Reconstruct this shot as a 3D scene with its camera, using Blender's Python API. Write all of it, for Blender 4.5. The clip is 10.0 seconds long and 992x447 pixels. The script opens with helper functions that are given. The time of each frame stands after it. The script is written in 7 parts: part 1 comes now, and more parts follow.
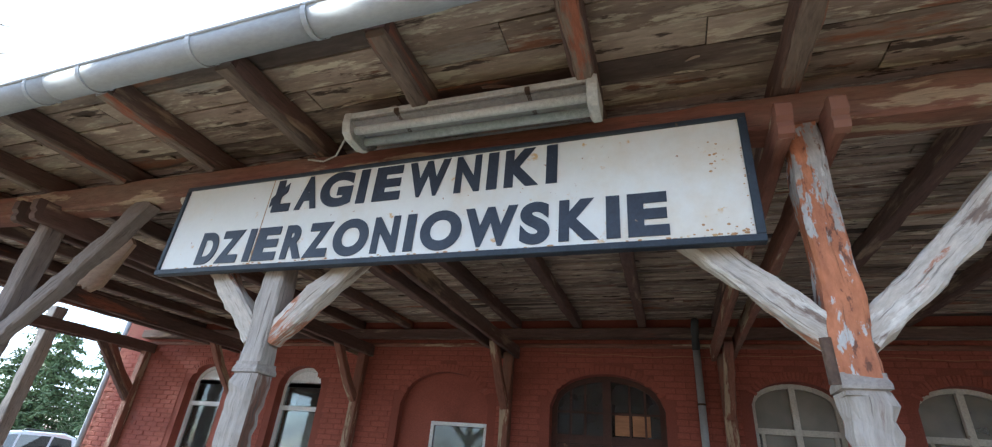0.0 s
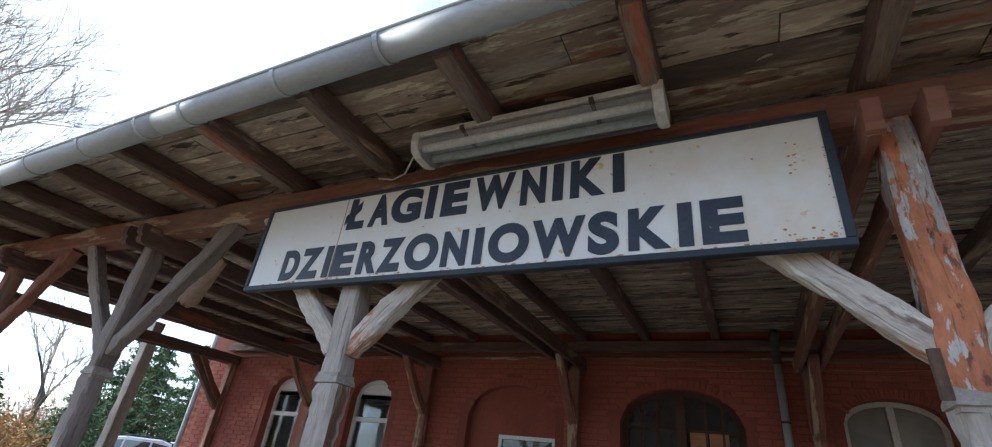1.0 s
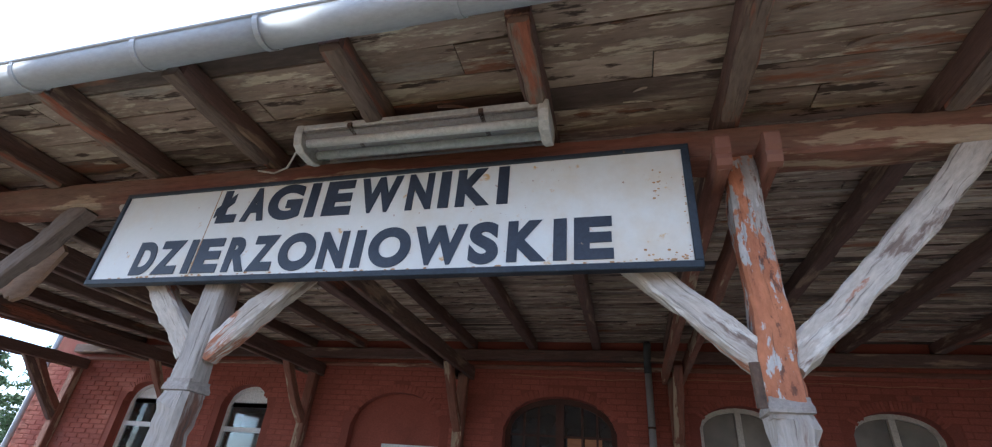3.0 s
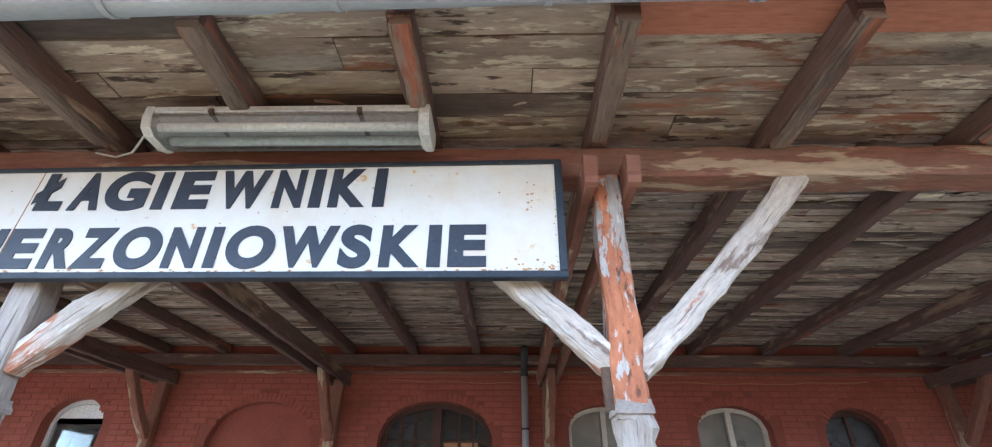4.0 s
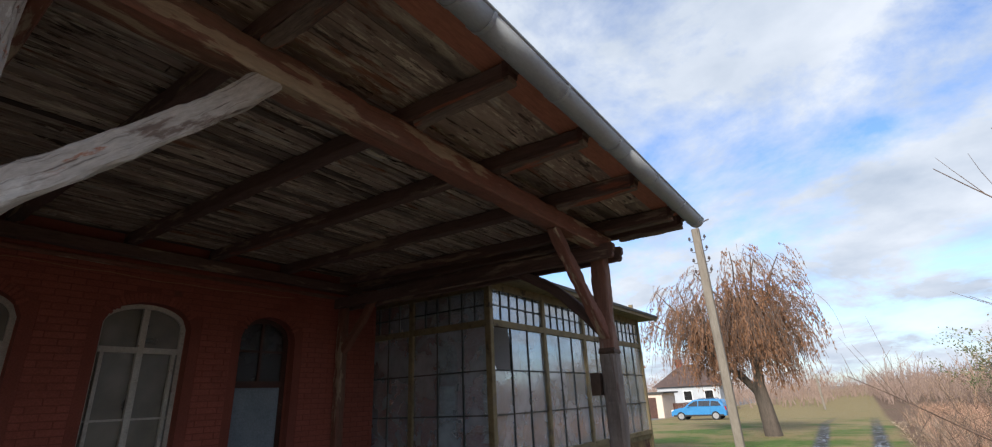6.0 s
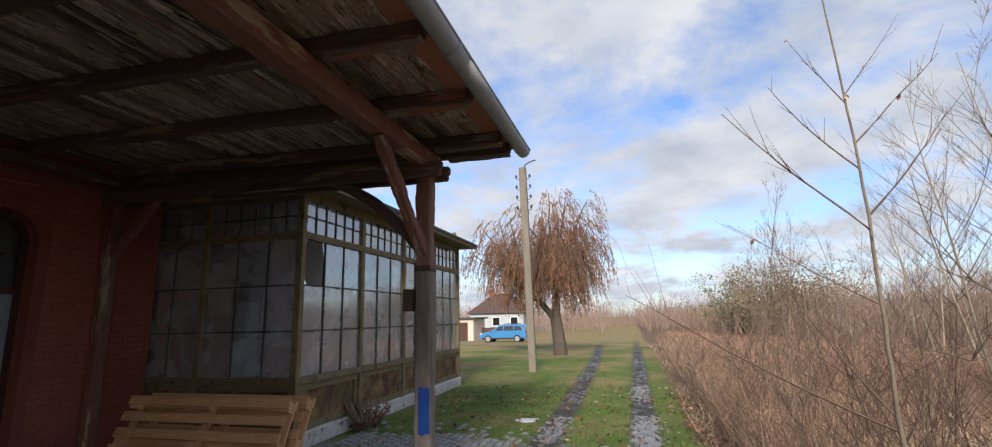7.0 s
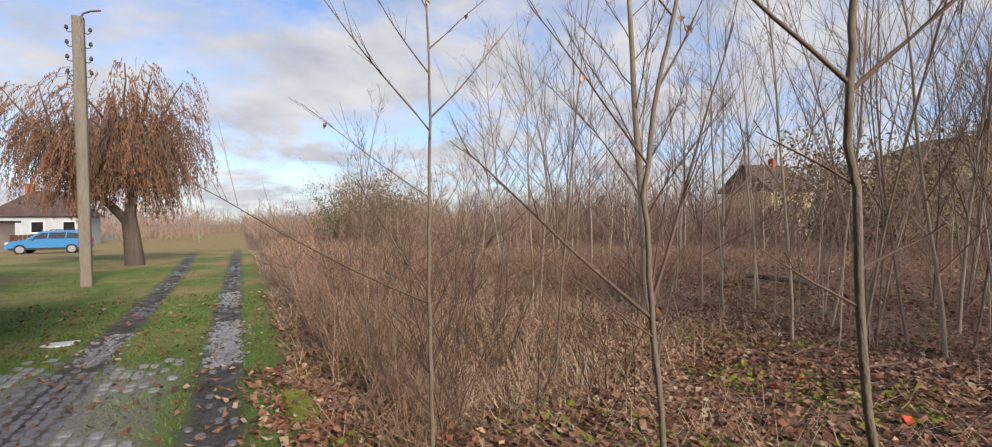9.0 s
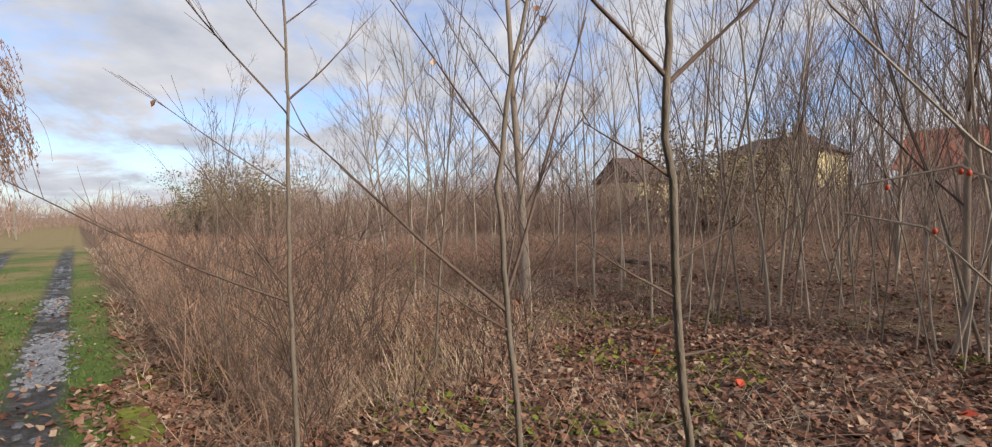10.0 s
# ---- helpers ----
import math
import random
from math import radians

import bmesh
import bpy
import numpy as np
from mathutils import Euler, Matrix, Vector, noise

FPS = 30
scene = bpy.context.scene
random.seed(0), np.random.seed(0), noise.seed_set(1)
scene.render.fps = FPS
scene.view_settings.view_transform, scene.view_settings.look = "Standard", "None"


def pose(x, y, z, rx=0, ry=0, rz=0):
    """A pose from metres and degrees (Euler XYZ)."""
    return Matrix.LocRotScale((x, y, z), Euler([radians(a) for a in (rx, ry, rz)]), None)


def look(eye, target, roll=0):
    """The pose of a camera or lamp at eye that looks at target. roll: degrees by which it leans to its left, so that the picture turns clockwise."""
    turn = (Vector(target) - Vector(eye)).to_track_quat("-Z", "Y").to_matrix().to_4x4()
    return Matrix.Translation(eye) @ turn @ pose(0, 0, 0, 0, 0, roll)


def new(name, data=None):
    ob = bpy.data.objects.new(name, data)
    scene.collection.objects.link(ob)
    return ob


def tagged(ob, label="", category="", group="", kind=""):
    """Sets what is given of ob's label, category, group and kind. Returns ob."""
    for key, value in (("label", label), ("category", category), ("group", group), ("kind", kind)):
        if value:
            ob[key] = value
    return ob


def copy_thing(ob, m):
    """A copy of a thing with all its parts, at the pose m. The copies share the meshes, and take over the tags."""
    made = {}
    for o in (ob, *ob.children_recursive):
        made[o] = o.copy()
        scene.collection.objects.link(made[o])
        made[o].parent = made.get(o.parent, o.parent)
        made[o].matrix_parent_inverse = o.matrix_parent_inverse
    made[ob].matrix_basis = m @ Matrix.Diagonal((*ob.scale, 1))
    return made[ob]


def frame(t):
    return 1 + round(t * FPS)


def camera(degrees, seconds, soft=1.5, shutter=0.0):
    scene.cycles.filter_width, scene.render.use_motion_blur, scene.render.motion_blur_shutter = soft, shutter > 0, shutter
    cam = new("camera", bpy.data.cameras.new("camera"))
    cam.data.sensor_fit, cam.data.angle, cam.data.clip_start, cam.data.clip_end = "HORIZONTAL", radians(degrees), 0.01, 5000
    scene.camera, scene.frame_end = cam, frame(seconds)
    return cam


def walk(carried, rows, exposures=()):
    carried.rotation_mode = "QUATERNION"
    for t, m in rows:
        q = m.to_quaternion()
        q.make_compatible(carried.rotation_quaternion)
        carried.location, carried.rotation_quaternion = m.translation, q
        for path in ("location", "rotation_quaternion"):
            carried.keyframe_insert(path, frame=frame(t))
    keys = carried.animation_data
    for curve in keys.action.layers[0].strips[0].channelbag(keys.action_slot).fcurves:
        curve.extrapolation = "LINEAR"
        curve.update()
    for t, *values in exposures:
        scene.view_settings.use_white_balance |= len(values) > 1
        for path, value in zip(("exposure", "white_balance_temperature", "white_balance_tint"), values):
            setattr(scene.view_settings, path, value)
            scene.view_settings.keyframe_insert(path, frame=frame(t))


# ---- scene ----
cam = camera(90.2, 10.0, 1.15)
PATH = [
    (0, (0.572, 0.846, 1.844), (-0.045, 2.525, 2.739), 5.1),
    (0.5, (0.563, 0.84, 1.836), (-0.153, 2.471, 2.745), 5.8),
    (1, (0.538, 0.817, 1.826), (-0.295, 2.386, 2.745), 7.0),
    (1.5, (0.539, 0.814, 1.818), (-0.371, 2.334, 2.746), 8.0),
    (2, (0.539, 0.818, 1.823), (-0.379, 2.333, 2.752), 8.2),
    (2.5, (0.589, 0.845, 1.836), (-0.223, 2.409, 2.781), 8.0),
    (3, (0.651, 0.861, 1.845), (0.174, 2.54, 2.821), 5.0),
    (4.5, (0.791, 0.877, 1.871), (1.032, 2.59, 2.875), -0.8),
    (5, (0.887, 0.892, 1.854), (1.61, 2.475, 2.84), -2.6),
    (5.5, (1.027, 0.901, 1.827), (2.231, 2.254, 2.674), -3.3),
    (6, (1.122, 0.871, 1.783), (2.674, 1.939, 2.455), -2.6),
    (7.5, (1.52, 0.921, 1.63), (3.499, 1.099, 1.854), -0.4),
    (8, (1.597, 0.815, 1.589), (3.574, 0.54, 1.71), -0.2),
    (8.5, (1.619, 0.72, 1.565), (3.514, 0.081, 1.606), -0.2),
    (9, (1.643, 0.652, 1.557), (3.421, -0.265, 1.548), -0.4),
    (9.5, (1.657, 0.586, 1.557), (3.3, -0.554, 1.521), -0.4),
    (10, (1.654, 0.54, 1.562), (3.178, -0.754, 1.508), -0.8),
]
# seconds, stops, kelvin, tint
EXPOSURES = [(0.0, 2.22, 5550, 2), (0.5, 1.95, 5600, 3), (1.0, 1.5, 5600, 4), (1.5, 1.08, 5650, 5), (2.0, 0.92, 5700, 6), (2.5, 1.05, 5550, 6), (3.0, 1.98, 5350, 7), (4.5, 3.1, 5450, 3), (5.0, 2.6, 5550, 3), (5.5, 1.18, 5800, 3),
             (6.0, 0.38, 6150, 9), (7.5, 0.22, 6650, 12), (8.0, 0.22, 6850, 13), (9.0, 0.18, 6750, 13), (10.0, 0.16, 6650, 13)]
walk(cam, [(t, look(eye, target, roll)) for t, eye, target, roll in PATH], EXPOSURES)

# ---- world and sun ----
SUN_AZ, SUN_EL = radians(187), radians(26)   # azimuth from +x towards +y
world = bpy.data.worlds.new("sky")
scene.world = world
world.use_nodes = True
wn, wl = world.node_tree.nodes, world.node_tree.links
wn.clear()


def wnode(kind, **values):
    n = wn.new(kind)
    for k, v in values.items():
        if k == "op":
            n.operation = v
        else:
            n.inputs[k].default_value = v
    return n


w_sky = wn.new("ShaderNodeTexSky")
w_sky.sky_type, w_sky.sun_disc, w_sky.sun_elevation, w_sky.sun_rotation = "NISHITA", False, SUN_EL, radians(90) - SUN_AZ
w_co = wn.new("ShaderNodeTexCoord")
w_sep = wn.new("ShaderNodeSeparateXYZ")
wl.new(w_co.outputs["Generated"], w_sep.inputs[0])
w_zz = wnode("ShaderNodeMath", op="MAXIMUM")
w_zz.inputs[1].default_value = 0.0
wl.new(w_sep.outputs["Z"], w_zz.inputs[0])
w_za = wnode("ShaderNodeMath", op="ADD")
w_za.inputs[1].default_value = 0.22
wl.new(w_zz.outputs[0], w_za.inputs[0])
w_com = wn.new("ShaderNodeCombineXYZ")
for i, ax in enumerate("XY"):
    d = wnode("ShaderNodeMath", op="DIVIDE")
    wl.new(w_sep.outputs[ax], d.inputs[0])
    wl.new(w_za.outputs[0], d.inputs[1])
    wl.new(d.outputs[0], w_com.inputs[i])
w_n = wnode("ShaderNodeTexNoise", Scale=1.5, Detail=9.0, Roughness=0.62, Distortion=0.25)
wl.new(w_com.outputs[0], w_n.inputs["Vector"])
w_ramp = wn.new("ShaderNodeValToRGB")
w_ramp.color_ramp.elements[0].position, w_ramp.color_ramp.elements[1].position = 0.36, 0.56
wl.new(w_n.outputs["Fac"], w_ramp.inputs["Fac"])
w_n2 = wnode("ShaderNodeTexNoise", Scale=2.6, Detail=6.0, Roughness=0.55)
wl.new(w_com.outputs[0], w_n2.inputs["Vector"])
w_cl = wn.new("ShaderNodeValToRGB")
w_cl.color_ramp.elements[0].position, w_cl.color_ramp.elements[1].position = 0.3, 0.68
w_cl.color_ramp.elements[0].color, w_cl.color_ramp.elements[1].color = (4.3, 4.8, 5.6, 1), (6.9, 7.1, 7.5, 1)
wl.new(w_n2.outputs["Fac"], w_cl.inputs["Fac"])
w_mix = wn.new("ShaderNodeMix")
w_mix.data_type = "RGBA"
wl.new(w_ramp.outputs["Color"], w_mix.inputs["Factor"])
w_blue = wn.new("ShaderNodeMix")
w_blue.data_type, w_blue.blend_type = "RGBA", "MULTIPLY"
w_blue.inputs["Factor"].default_value = 1.0
w_blue.inputs["B"].default_value = (1.3, 1.5, 1.9, 1)
wl.new(w_sky.outputs[0], w_blue.inputs["A"])
wl.new(w_blue.outputs["Result"], w_mix.inputs["A"])
wl.new(w_cl.outputs["Color"], w_mix.inputs["B"])
w_bg = wnode("ShaderNodeBackground", Strength=0.10)
w_out = wn.new("ShaderNodeOutputWorld")
wl.new(w_mix.outputs["Result"], w_bg.inputs["Color"])
wl.new(w_bg.outputs[0], w_out.inputs["Surface"])

sun = new("sun", bpy.data.lights.new("sun", "SUN"))
sun.data.energy, sun.data.angle, sun.data.color = 4.4, radians(12), (1.0, 0.92, 0.80)
sun.matrix_world = look((math.cos(SUN_EL) * math.cos(SUN_AZ), math.cos(SUN_EL) * math.sin(SUN_AZ), math.sin(SUN_EL)), (0, 0, 0))


# ---- materials ----
def mat(name, cols, scale=3.0, rough=0.85, bump=0.3, fine=40.0, metal=0.0, stretch=(1, 1, 1), spots=(), spec=0.3, vary=0.0, grain=0.25, uv=False, cracks=0.0):
    """A surface of the colours cols in patches, fine grain, relief, and spots: rows of (colour, noise scale, from, to)."""
    m = bpy.data.materials.new(name)
    m.use_nodes = True
    nt, ln = m.node_tree.nodes, m.node_tree.links
    b = nt["Principled BSDF"]
    b.inputs["Roughness"].default_value, b.inputs["Metallic"].default_value = rough, metal
    b.inputs["Specular IOR Level"].default_value = spec
    co, info, mp = nt.new("ShaderNodeTexCoord"), nt.new("ShaderNodeObjectInfo"), nt.new("ShaderNodeMapping")
    ad = nt.new("ShaderNodeVectorMath")
    ad.operation = "MULTIPLY_ADD"
    ad.inputs[1].default_value = (1, 1, 1)
    mul = nt.new("ShaderNodeMath")
    mul.operation = "MULTIPLY"
    mul.inputs[1].default_value = 37.0
    ln.new(info.outputs["Random"], mul.inputs[0])
    ln.new(co.outputs["UV" if uv else "Object"], ad.inputs[0])
    ln.new(mul.outputs[0], ad.inputs[2])
    ln.new(ad.outputs[0], mp.inputs["Vector"])
    mp.inputs["Scale"].default_value = stretch

    def nz(s, det=6.0, rgh=0.6):
        n = nt.new("ShaderNodeTexNoise")
        n.inputs["Scale"].default_value, n.inputs["Detail"].default_value, n.inputs["Roughness"].default_value = s, det, rgh
        ln.new(mp.outputs[0], n.inputs["Vector"])
        return n

    big, small = nz(scale), nz(fine, 4.0, 0.7)
    r = nt.new("ShaderNodeValToRGB")
    el = r.color_ramp.elements
    while len(el) < len(cols):
        el.new(0.5)
    for i, c in enumerate(cols):
        el[i].position = 0.28 + 0.44 * i / max(1, len(cols) - 1)
        el[i].color = (*c, 1)
    ln.new(big.outputs["Fac"], r.inputs["Fac"])
    colour = r.outputs["Color"]
    for c, s, lo, hi in spots:
        n, rr, mx = nz(s, 8.0, 0.65), nt.new("ShaderNodeMapRange"), nt.new("ShaderNodeMix")
        mx.data_type = "RGBA"
        rr.inputs["From Min"].default_value, rr.inputs["From Max"].default_value = lo, hi
        ln.new(n.outputs["Fac"], rr.inputs["Value"])
        ln.new(rr.outputs[0], mx.inputs["Factor"])
        ln.new(colour, mx.inputs["A"])
        mx.inputs["B"].default_value = (*c, 1)
        colour = mx.outputs["Result"]
    crack = None
    if cracks:
        cm, cn, cr, cx = nt.new("ShaderNodeMapping"), nt.new("ShaderNodeTexNoise"), nt.new("ShaderNodeMapRange"), nt.new("ShaderNodeMix")
        cm.inputs["Scale"].default_value = (0.035, 1, 1)
        cn.inputs["Scale"].default_value, cn.inputs["Detail"].default_value, cn.inputs["Roughness"].default_value = 85.0, 4.0, 0.6
        cr.inputs["From Min"].default_value, cr.inputs["From Max"].default_value, cr.inputs["To Max"].default_value = 0.60, 0.68, cracks * 0.75
        cx.data_type = "RGBA"
        cx.inputs["B"].default_value = (0.045, 0.034, 0.028, 1)
        ln.new(ad.outputs[0], cm.inputs["Vector"])
        ln.new(cm.outputs[0], cn.inputs["Vector"])
        ln.new(cn.outputs["Fac"], cr.inputs["Value"])
        ln.new(cr.outputs[0], cx.inputs["Factor"])
        ln.new(colour, cx.inputs["A"])
        colour, crack = cx.outputs["Result"], cr.outputs[0]
    gr = nt.new("ShaderNodeMapRange")
    gr.inputs["From Min"].default_value, gr.inputs["From Max"].default_value = 0.25, 0.75
    gr.inputs["To Min"].default_value, gr.inputs["To Max"].default_value = 1 - grain * 1.1, 1 + grain * 0.9
    ln.new(small.outputs["Fac"], gr.inputs["Value"])
    fac = gr.outputs[0]
    if vary:
        geo, vr, vm, va = nt.new("ShaderNodeNewGeometry"), nt.new("ShaderNodeMapRange"), nt.new("ShaderNodeMath"), nt.new("ShaderNodeMath")
        va.operation, vm.operation = "ADD", "MULTIPLY"
        ln.new(geo.outputs["Random Per Island"], va.inputs[0])
        ln.new(info.outputs["Random"], va.inputs[1])
        vr.inputs["From Max"].default_value = 2.0
        vr.inputs["To Min"].default_value, vr.inputs["To Max"].default_value = 1 - vary, 1 + vary
        ln.new(va.outputs[0], vr.inputs["Value"])
        ln.new(vr.outputs[0], vm.inputs[0])
        ln.new(fac, vm.inputs[1])
        fac = vm.outputs[0]
    sc = nt.new("ShaderNodeVectorMath")
    sc.operation = "SCALE"
    ln.new(colour, sc.inputs[0])
    ln.new(fac, sc.inputs["Scale"])
    ln.new(sc.outputs[0], b.inputs["Base Color"])
    bp = nt.new("ShaderNodeBump")
    bp.inputs["Strength"].default_value, bp.inputs["Distance"].default_value = bump, 0.01
    hs = nt.new("ShaderNodeMath")
    hs.operation = "ADD"
    ln.new(big.outputs["Fac"], hs.inputs[0])
    ln.new(small.outputs["Fac"], hs.inputs[1])
    height = hs.outputs[0]
    if crack:
        hc = nt.new("ShaderNodeMath")
        hc.operation = "SUBTRACT"
        ln.new(height, hc.inputs[0])
        ln.new(crack, hc.inputs[1])
        height = hc.outputs[0]
    ln.new(height, bp.inputs["Height"])
    ln.new(bp.outputs[0], b.inputs["Normal"])
    return m


def glass(name, tint, dirt, amount, rough=0.04, gloss=0.14):
    """An old window pane: clear, faintly mirroring, with a film of dirt or of painted-in reflection tone."""
    m = bpy.data.materials.new(name)
    m.use_nodes = True
    nt, ln = m.node_tree.nodes, m.node_tree.links
    nt.remove(nt["Principled BSDF"])
    tr, gl, df = nt.new("ShaderNodeBsdfTransparent"), nt.new("ShaderNodeBsdfGlossy"), nt.new("ShaderNodeBsdfDiffuse")
    tr.inputs[0].default_value, df.inputs[0].default_value = (*tint, 1), (*dirt, 1)
    gl.inputs["Roughness"].default_value = rough
    fr = nt.new("ShaderNodeFresnel")
    fr.inputs[0].default_value = 1.5
    fa = nt.new("ShaderNodeMath")
    fa.operation = "ADD"
    fa.inputs[1].default_value = gloss
    ln.new(fr.outputs[0], fa.inputs[0])
    n, mr, co = nt.new("ShaderNodeTexNoise"), nt.new("ShaderNodeMapRange"), nt.new("ShaderNodeTexCoord")
    n.inputs["Scale"].default_value, n.inputs["Detail"].default_value = 2.5, 5.0
    ln.new(co.outputs["Object"], n.inputs["Vector"])
    mr.inputs["From Min"].default_value, mr.inputs["From Max"].default_value = 0.3, 0.7
    mr.inputs["To Min"].default_value, mr.inputs["To Max"].default_value = amount * 0.6, min(1.0, amount * 1.4)
    ln.new(n.outputs["Fac"], mr.inputs["Value"])
    m1, m2 = nt.new("ShaderNodeMixShader"), nt.new("ShaderNodeMixShader")
    ln.new(mr.outputs[0], m1.inputs[0])
    ln.new(tr.outputs[0], m1.inputs[1])
    ln.new(df.outputs[0], m1.inputs[2])
    ln.new(fa.outputs[0], m2.inputs[0])
    ln.new(m1.outputs[0], m2.inputs[1])
    ln.new(gl.outputs[0], m2.inputs[2])
    ln.new(m2.outputs[0], nt["Material Output"].inputs["Surface"])
    return m


LONG_X, LONG_Y, LONG_Z = (0.12, 1, 1), (1, 0.12, 1), (1, 1, 0.12)
M_brick = mat("red painted brick", [(0.23, 0.066, 0.045), (0.32, 0.094, 0.064), (0.27, 0.082, 0.056)], 1.2, 0.85, 0.25, 60, spots=[((0.17, 0.07, 0.053), 3.0, 0.62, 0.75), ((0.36, 0.15, 0.11), 2.0, 0.64, 0.78)], vary=0.12)
M_mortar = mat("red painted mortar", [(0.20, 0.058, 0.041), (0.27, 0.08, 0.055)], 1.5, 0.9, 0.3, 60)
M_ceil = mat("weathered ceiling boards", [(0.19, 0.13, 0.097), (0.36, 0.265, 0.205), (0.52, 0.415, 0.32)], 2.4, 0.9, 0.7, 34, stretch=(0.2, 1, 1),
             spots=[((0.50, 0.44, 0.37), 3.2, 0.57, 0.63), ((0.55, 0.46, 0.34), 20.0, 0.54, 0.60), ((0.62, 0.52, 0.38), 9.0, 0.60, 0.63), ((0.085, 0.057, 0.043), 14.0, 0.57, 0.62), ((0.15, 0.10, 0.075), 1.6, 0.55, 0.68), ((0.09, 0.064, 0.052), 0.8, 0.50, 0.66), ((0.27, 0.12, 0.07), 3.5, 0.60, 0.65)], vary=0.38)
M_raf = mat("brown rafter timber", [(0.075, 0.045, 0.037), (0.135, 0.078, 0.062), (0.14, 0.10, 0.08)], 2.0, 0.85, 0.6, 35, stretch=(0.2, 1, 1),
            spots=[((0.30, 0.21, 0.145), 4.0, 0.57, 0.62), ((0.28, 0.10, 0.06), 2.6, 0.60, 0.65), ((0.05, 0.032, 0.027), 1.2, 0.56, 0.7)], uv=True, cracks=0.7)
M_rafold = mat("bleached rafter end with old red paint", [(0.10, 0.07, 0.055), (0.19, 0.14, 0.11), (0.28, 0.215, 0.165)], 2.5, 0.9, 0.7, 40, stretch=(0.25, 1, 1),
               spots=[((0.30, 0.11, 0.065), 3.0, 0.55, 0.60), ((0.07, 0.05, 0.042), 2.0, 0.56, 0.66)], uv=True, cracks=0.8)
M_beam = mat("red-brown beam with flaking paint", [(0.165, 0.075, 0.052), (0.23, 0.098, 0.066), (0.20, 0.125, 0.09)], 2.4, 0.85, 0.65, 35, stretch=(0.22, 1, 1),
             spots=[((0.40, 0.30, 0.205), 3.2, 0.57, 0.60), ((0.12, 0.055, 0.04), 1.3, 0.58, 0.7)], uv=True, cracks=0.6)
M_grey = mat("grey weathered timber", [(0.20, 0.16, 0.135), (0.35, 0.305, 0.265), (0.43, 0.385, 0.345)], 2.0, 0.85, 0.55, 45, stretch=(0.2, 1, 1),
             spots=[((0.17, 0.09, 0.062), 3.0, 0.60, 0.66), ((0.10, 0.08, 0.07), 6.0, 0.64, 0.70)], uv=True, cracks=0.85)
M_brace = mat("bleached brace with flaked red paint", [(0.33, 0.275, 0.225), (0.50, 0.44, 0.375), (0.42, 0.355, 0.295)], 2.2, 0.85, 0.55, 45, stretch=(0.28, 1, 1),
              spots=[((0.38, 0.16, 0.09), 4.5, 0.57, 0.60), ((0.20, 0.145, 0.115), 7.0, 0.58, 0.64), ((0.60, 0.55, 0.49), 9.0, 0.58, 0.62)], uv=True, cracks=0.8)
M_post = mat("post with orange-red flaking paint", [(0.36, 0.12, 0.055), (0.43, 0.165, 0.08), (0.33, 0.12, 0.065)], 4.0, 0.8, 0.9, 28, stretch=(0.45, 1, 1),
             spots=[((0.36, 0.32, 0.285), 5.0, 0.52, 0.54), ((0.46, 0.425, 0.39), 11.0, 0.565, 0.585), ((0.15, 0.065, 0.04), 16.0, 0.585, 0.63)], uv=True, cracks=0.5)
M_postdark = mat("post with dull red-brown paint", [(0.16, 0.075, 0.05), (0.21, 0.10, 0.068), (0.25, 0.17, 0.13)], 3.0, 0.85, 0.6, 30, stretch=(0.2, 1, 1),
                 spots=[((0.27, 0.22, 0.18), 3.0, 0.58, 0.64)], uv=True, cracks=0.7)
M_greyraw = mat("raw grey timber", [(0.22, 0.18, 0.155), (0.38, 0.335, 0.295)], 8, 0.85, 0.5, 50)
M_postlow = mat("grey-brown weathered post", [(0.13, 0.098, 0.08), (0.22, 0.18, 0.155), (0.28, 0.24, 0.21)], 2.0, 0.85, 0.6, 40, stretch=(0.2, 1, 1), spots=[((0.16, 0.07, 0.05), 3.0, 0.60, 0.66)], uv=True, cracks=0.8)
M_fascia = mat("faded red fascia board", [(0.34, 0.125, 0.075), (0.41, 0.165, 0.10)], 2.0, 0.8, 0.2, 50, stretch=(0.15, 1, 1), uv=True, cracks=0.3)
M_zinc = mat("dull zinc sheet", [(0.34, 0.35, 0.36), (0.44, 0.45, 0.46)], 3.0, 0.74, 0.05, 60, grain=0.10, metal=0.25, stretch=(0.4, 1, 1), spots=[((0.28, 0.28, 0.28), 6, 0.62, 0.72)], spec=0.5)
M_steel = mat("rusty dark steel", [(0.07, 0.05, 0.04), (0.13, 0.08, 0.055)], 8, 0.7, 0.4, 60, metal=0.4)
M_roof = mat("dark roofing felt", [(0.05, 0.05, 0.05), (0.08, 0.078, 0.075)], 3, 0.9, 0.4, 80)
M_white = mat("white enamel with rust", [(0.62, 0.60, 0.545), (0.69, 0.675, 0.625)], 1.4, 0.38, 0.03, 30, grain=0.03,
              spots=[((0.60, 0.50, 0.36), 1.3, 0.50, 0.76), ((0.56, 0.36, 0.15), 8.0, 0.64, 0.69), ((0.25, 0.085, 0.022), 22.0, 0.675, 0.70)], spec=0.5)
M_black = mat("black enamel lettering", [(0.014, 0.018, 0.030), (0.032, 0.037, 0.052)], 6, 0.45, 0.1, 50, spec=0.4, spots=[((0.30, 0.2, 0.12), 30.0, 0.70, 0.74)])
M_frame = mat("blue-black painted sign frame", [(0.018, 0.024, 0.034), (0.035, 0.043, 0.055)], 6, 0.5, 0.2, 50, spots=[((0.16, 0.10, 0.06), 14.0, 0.68, 0.74)])
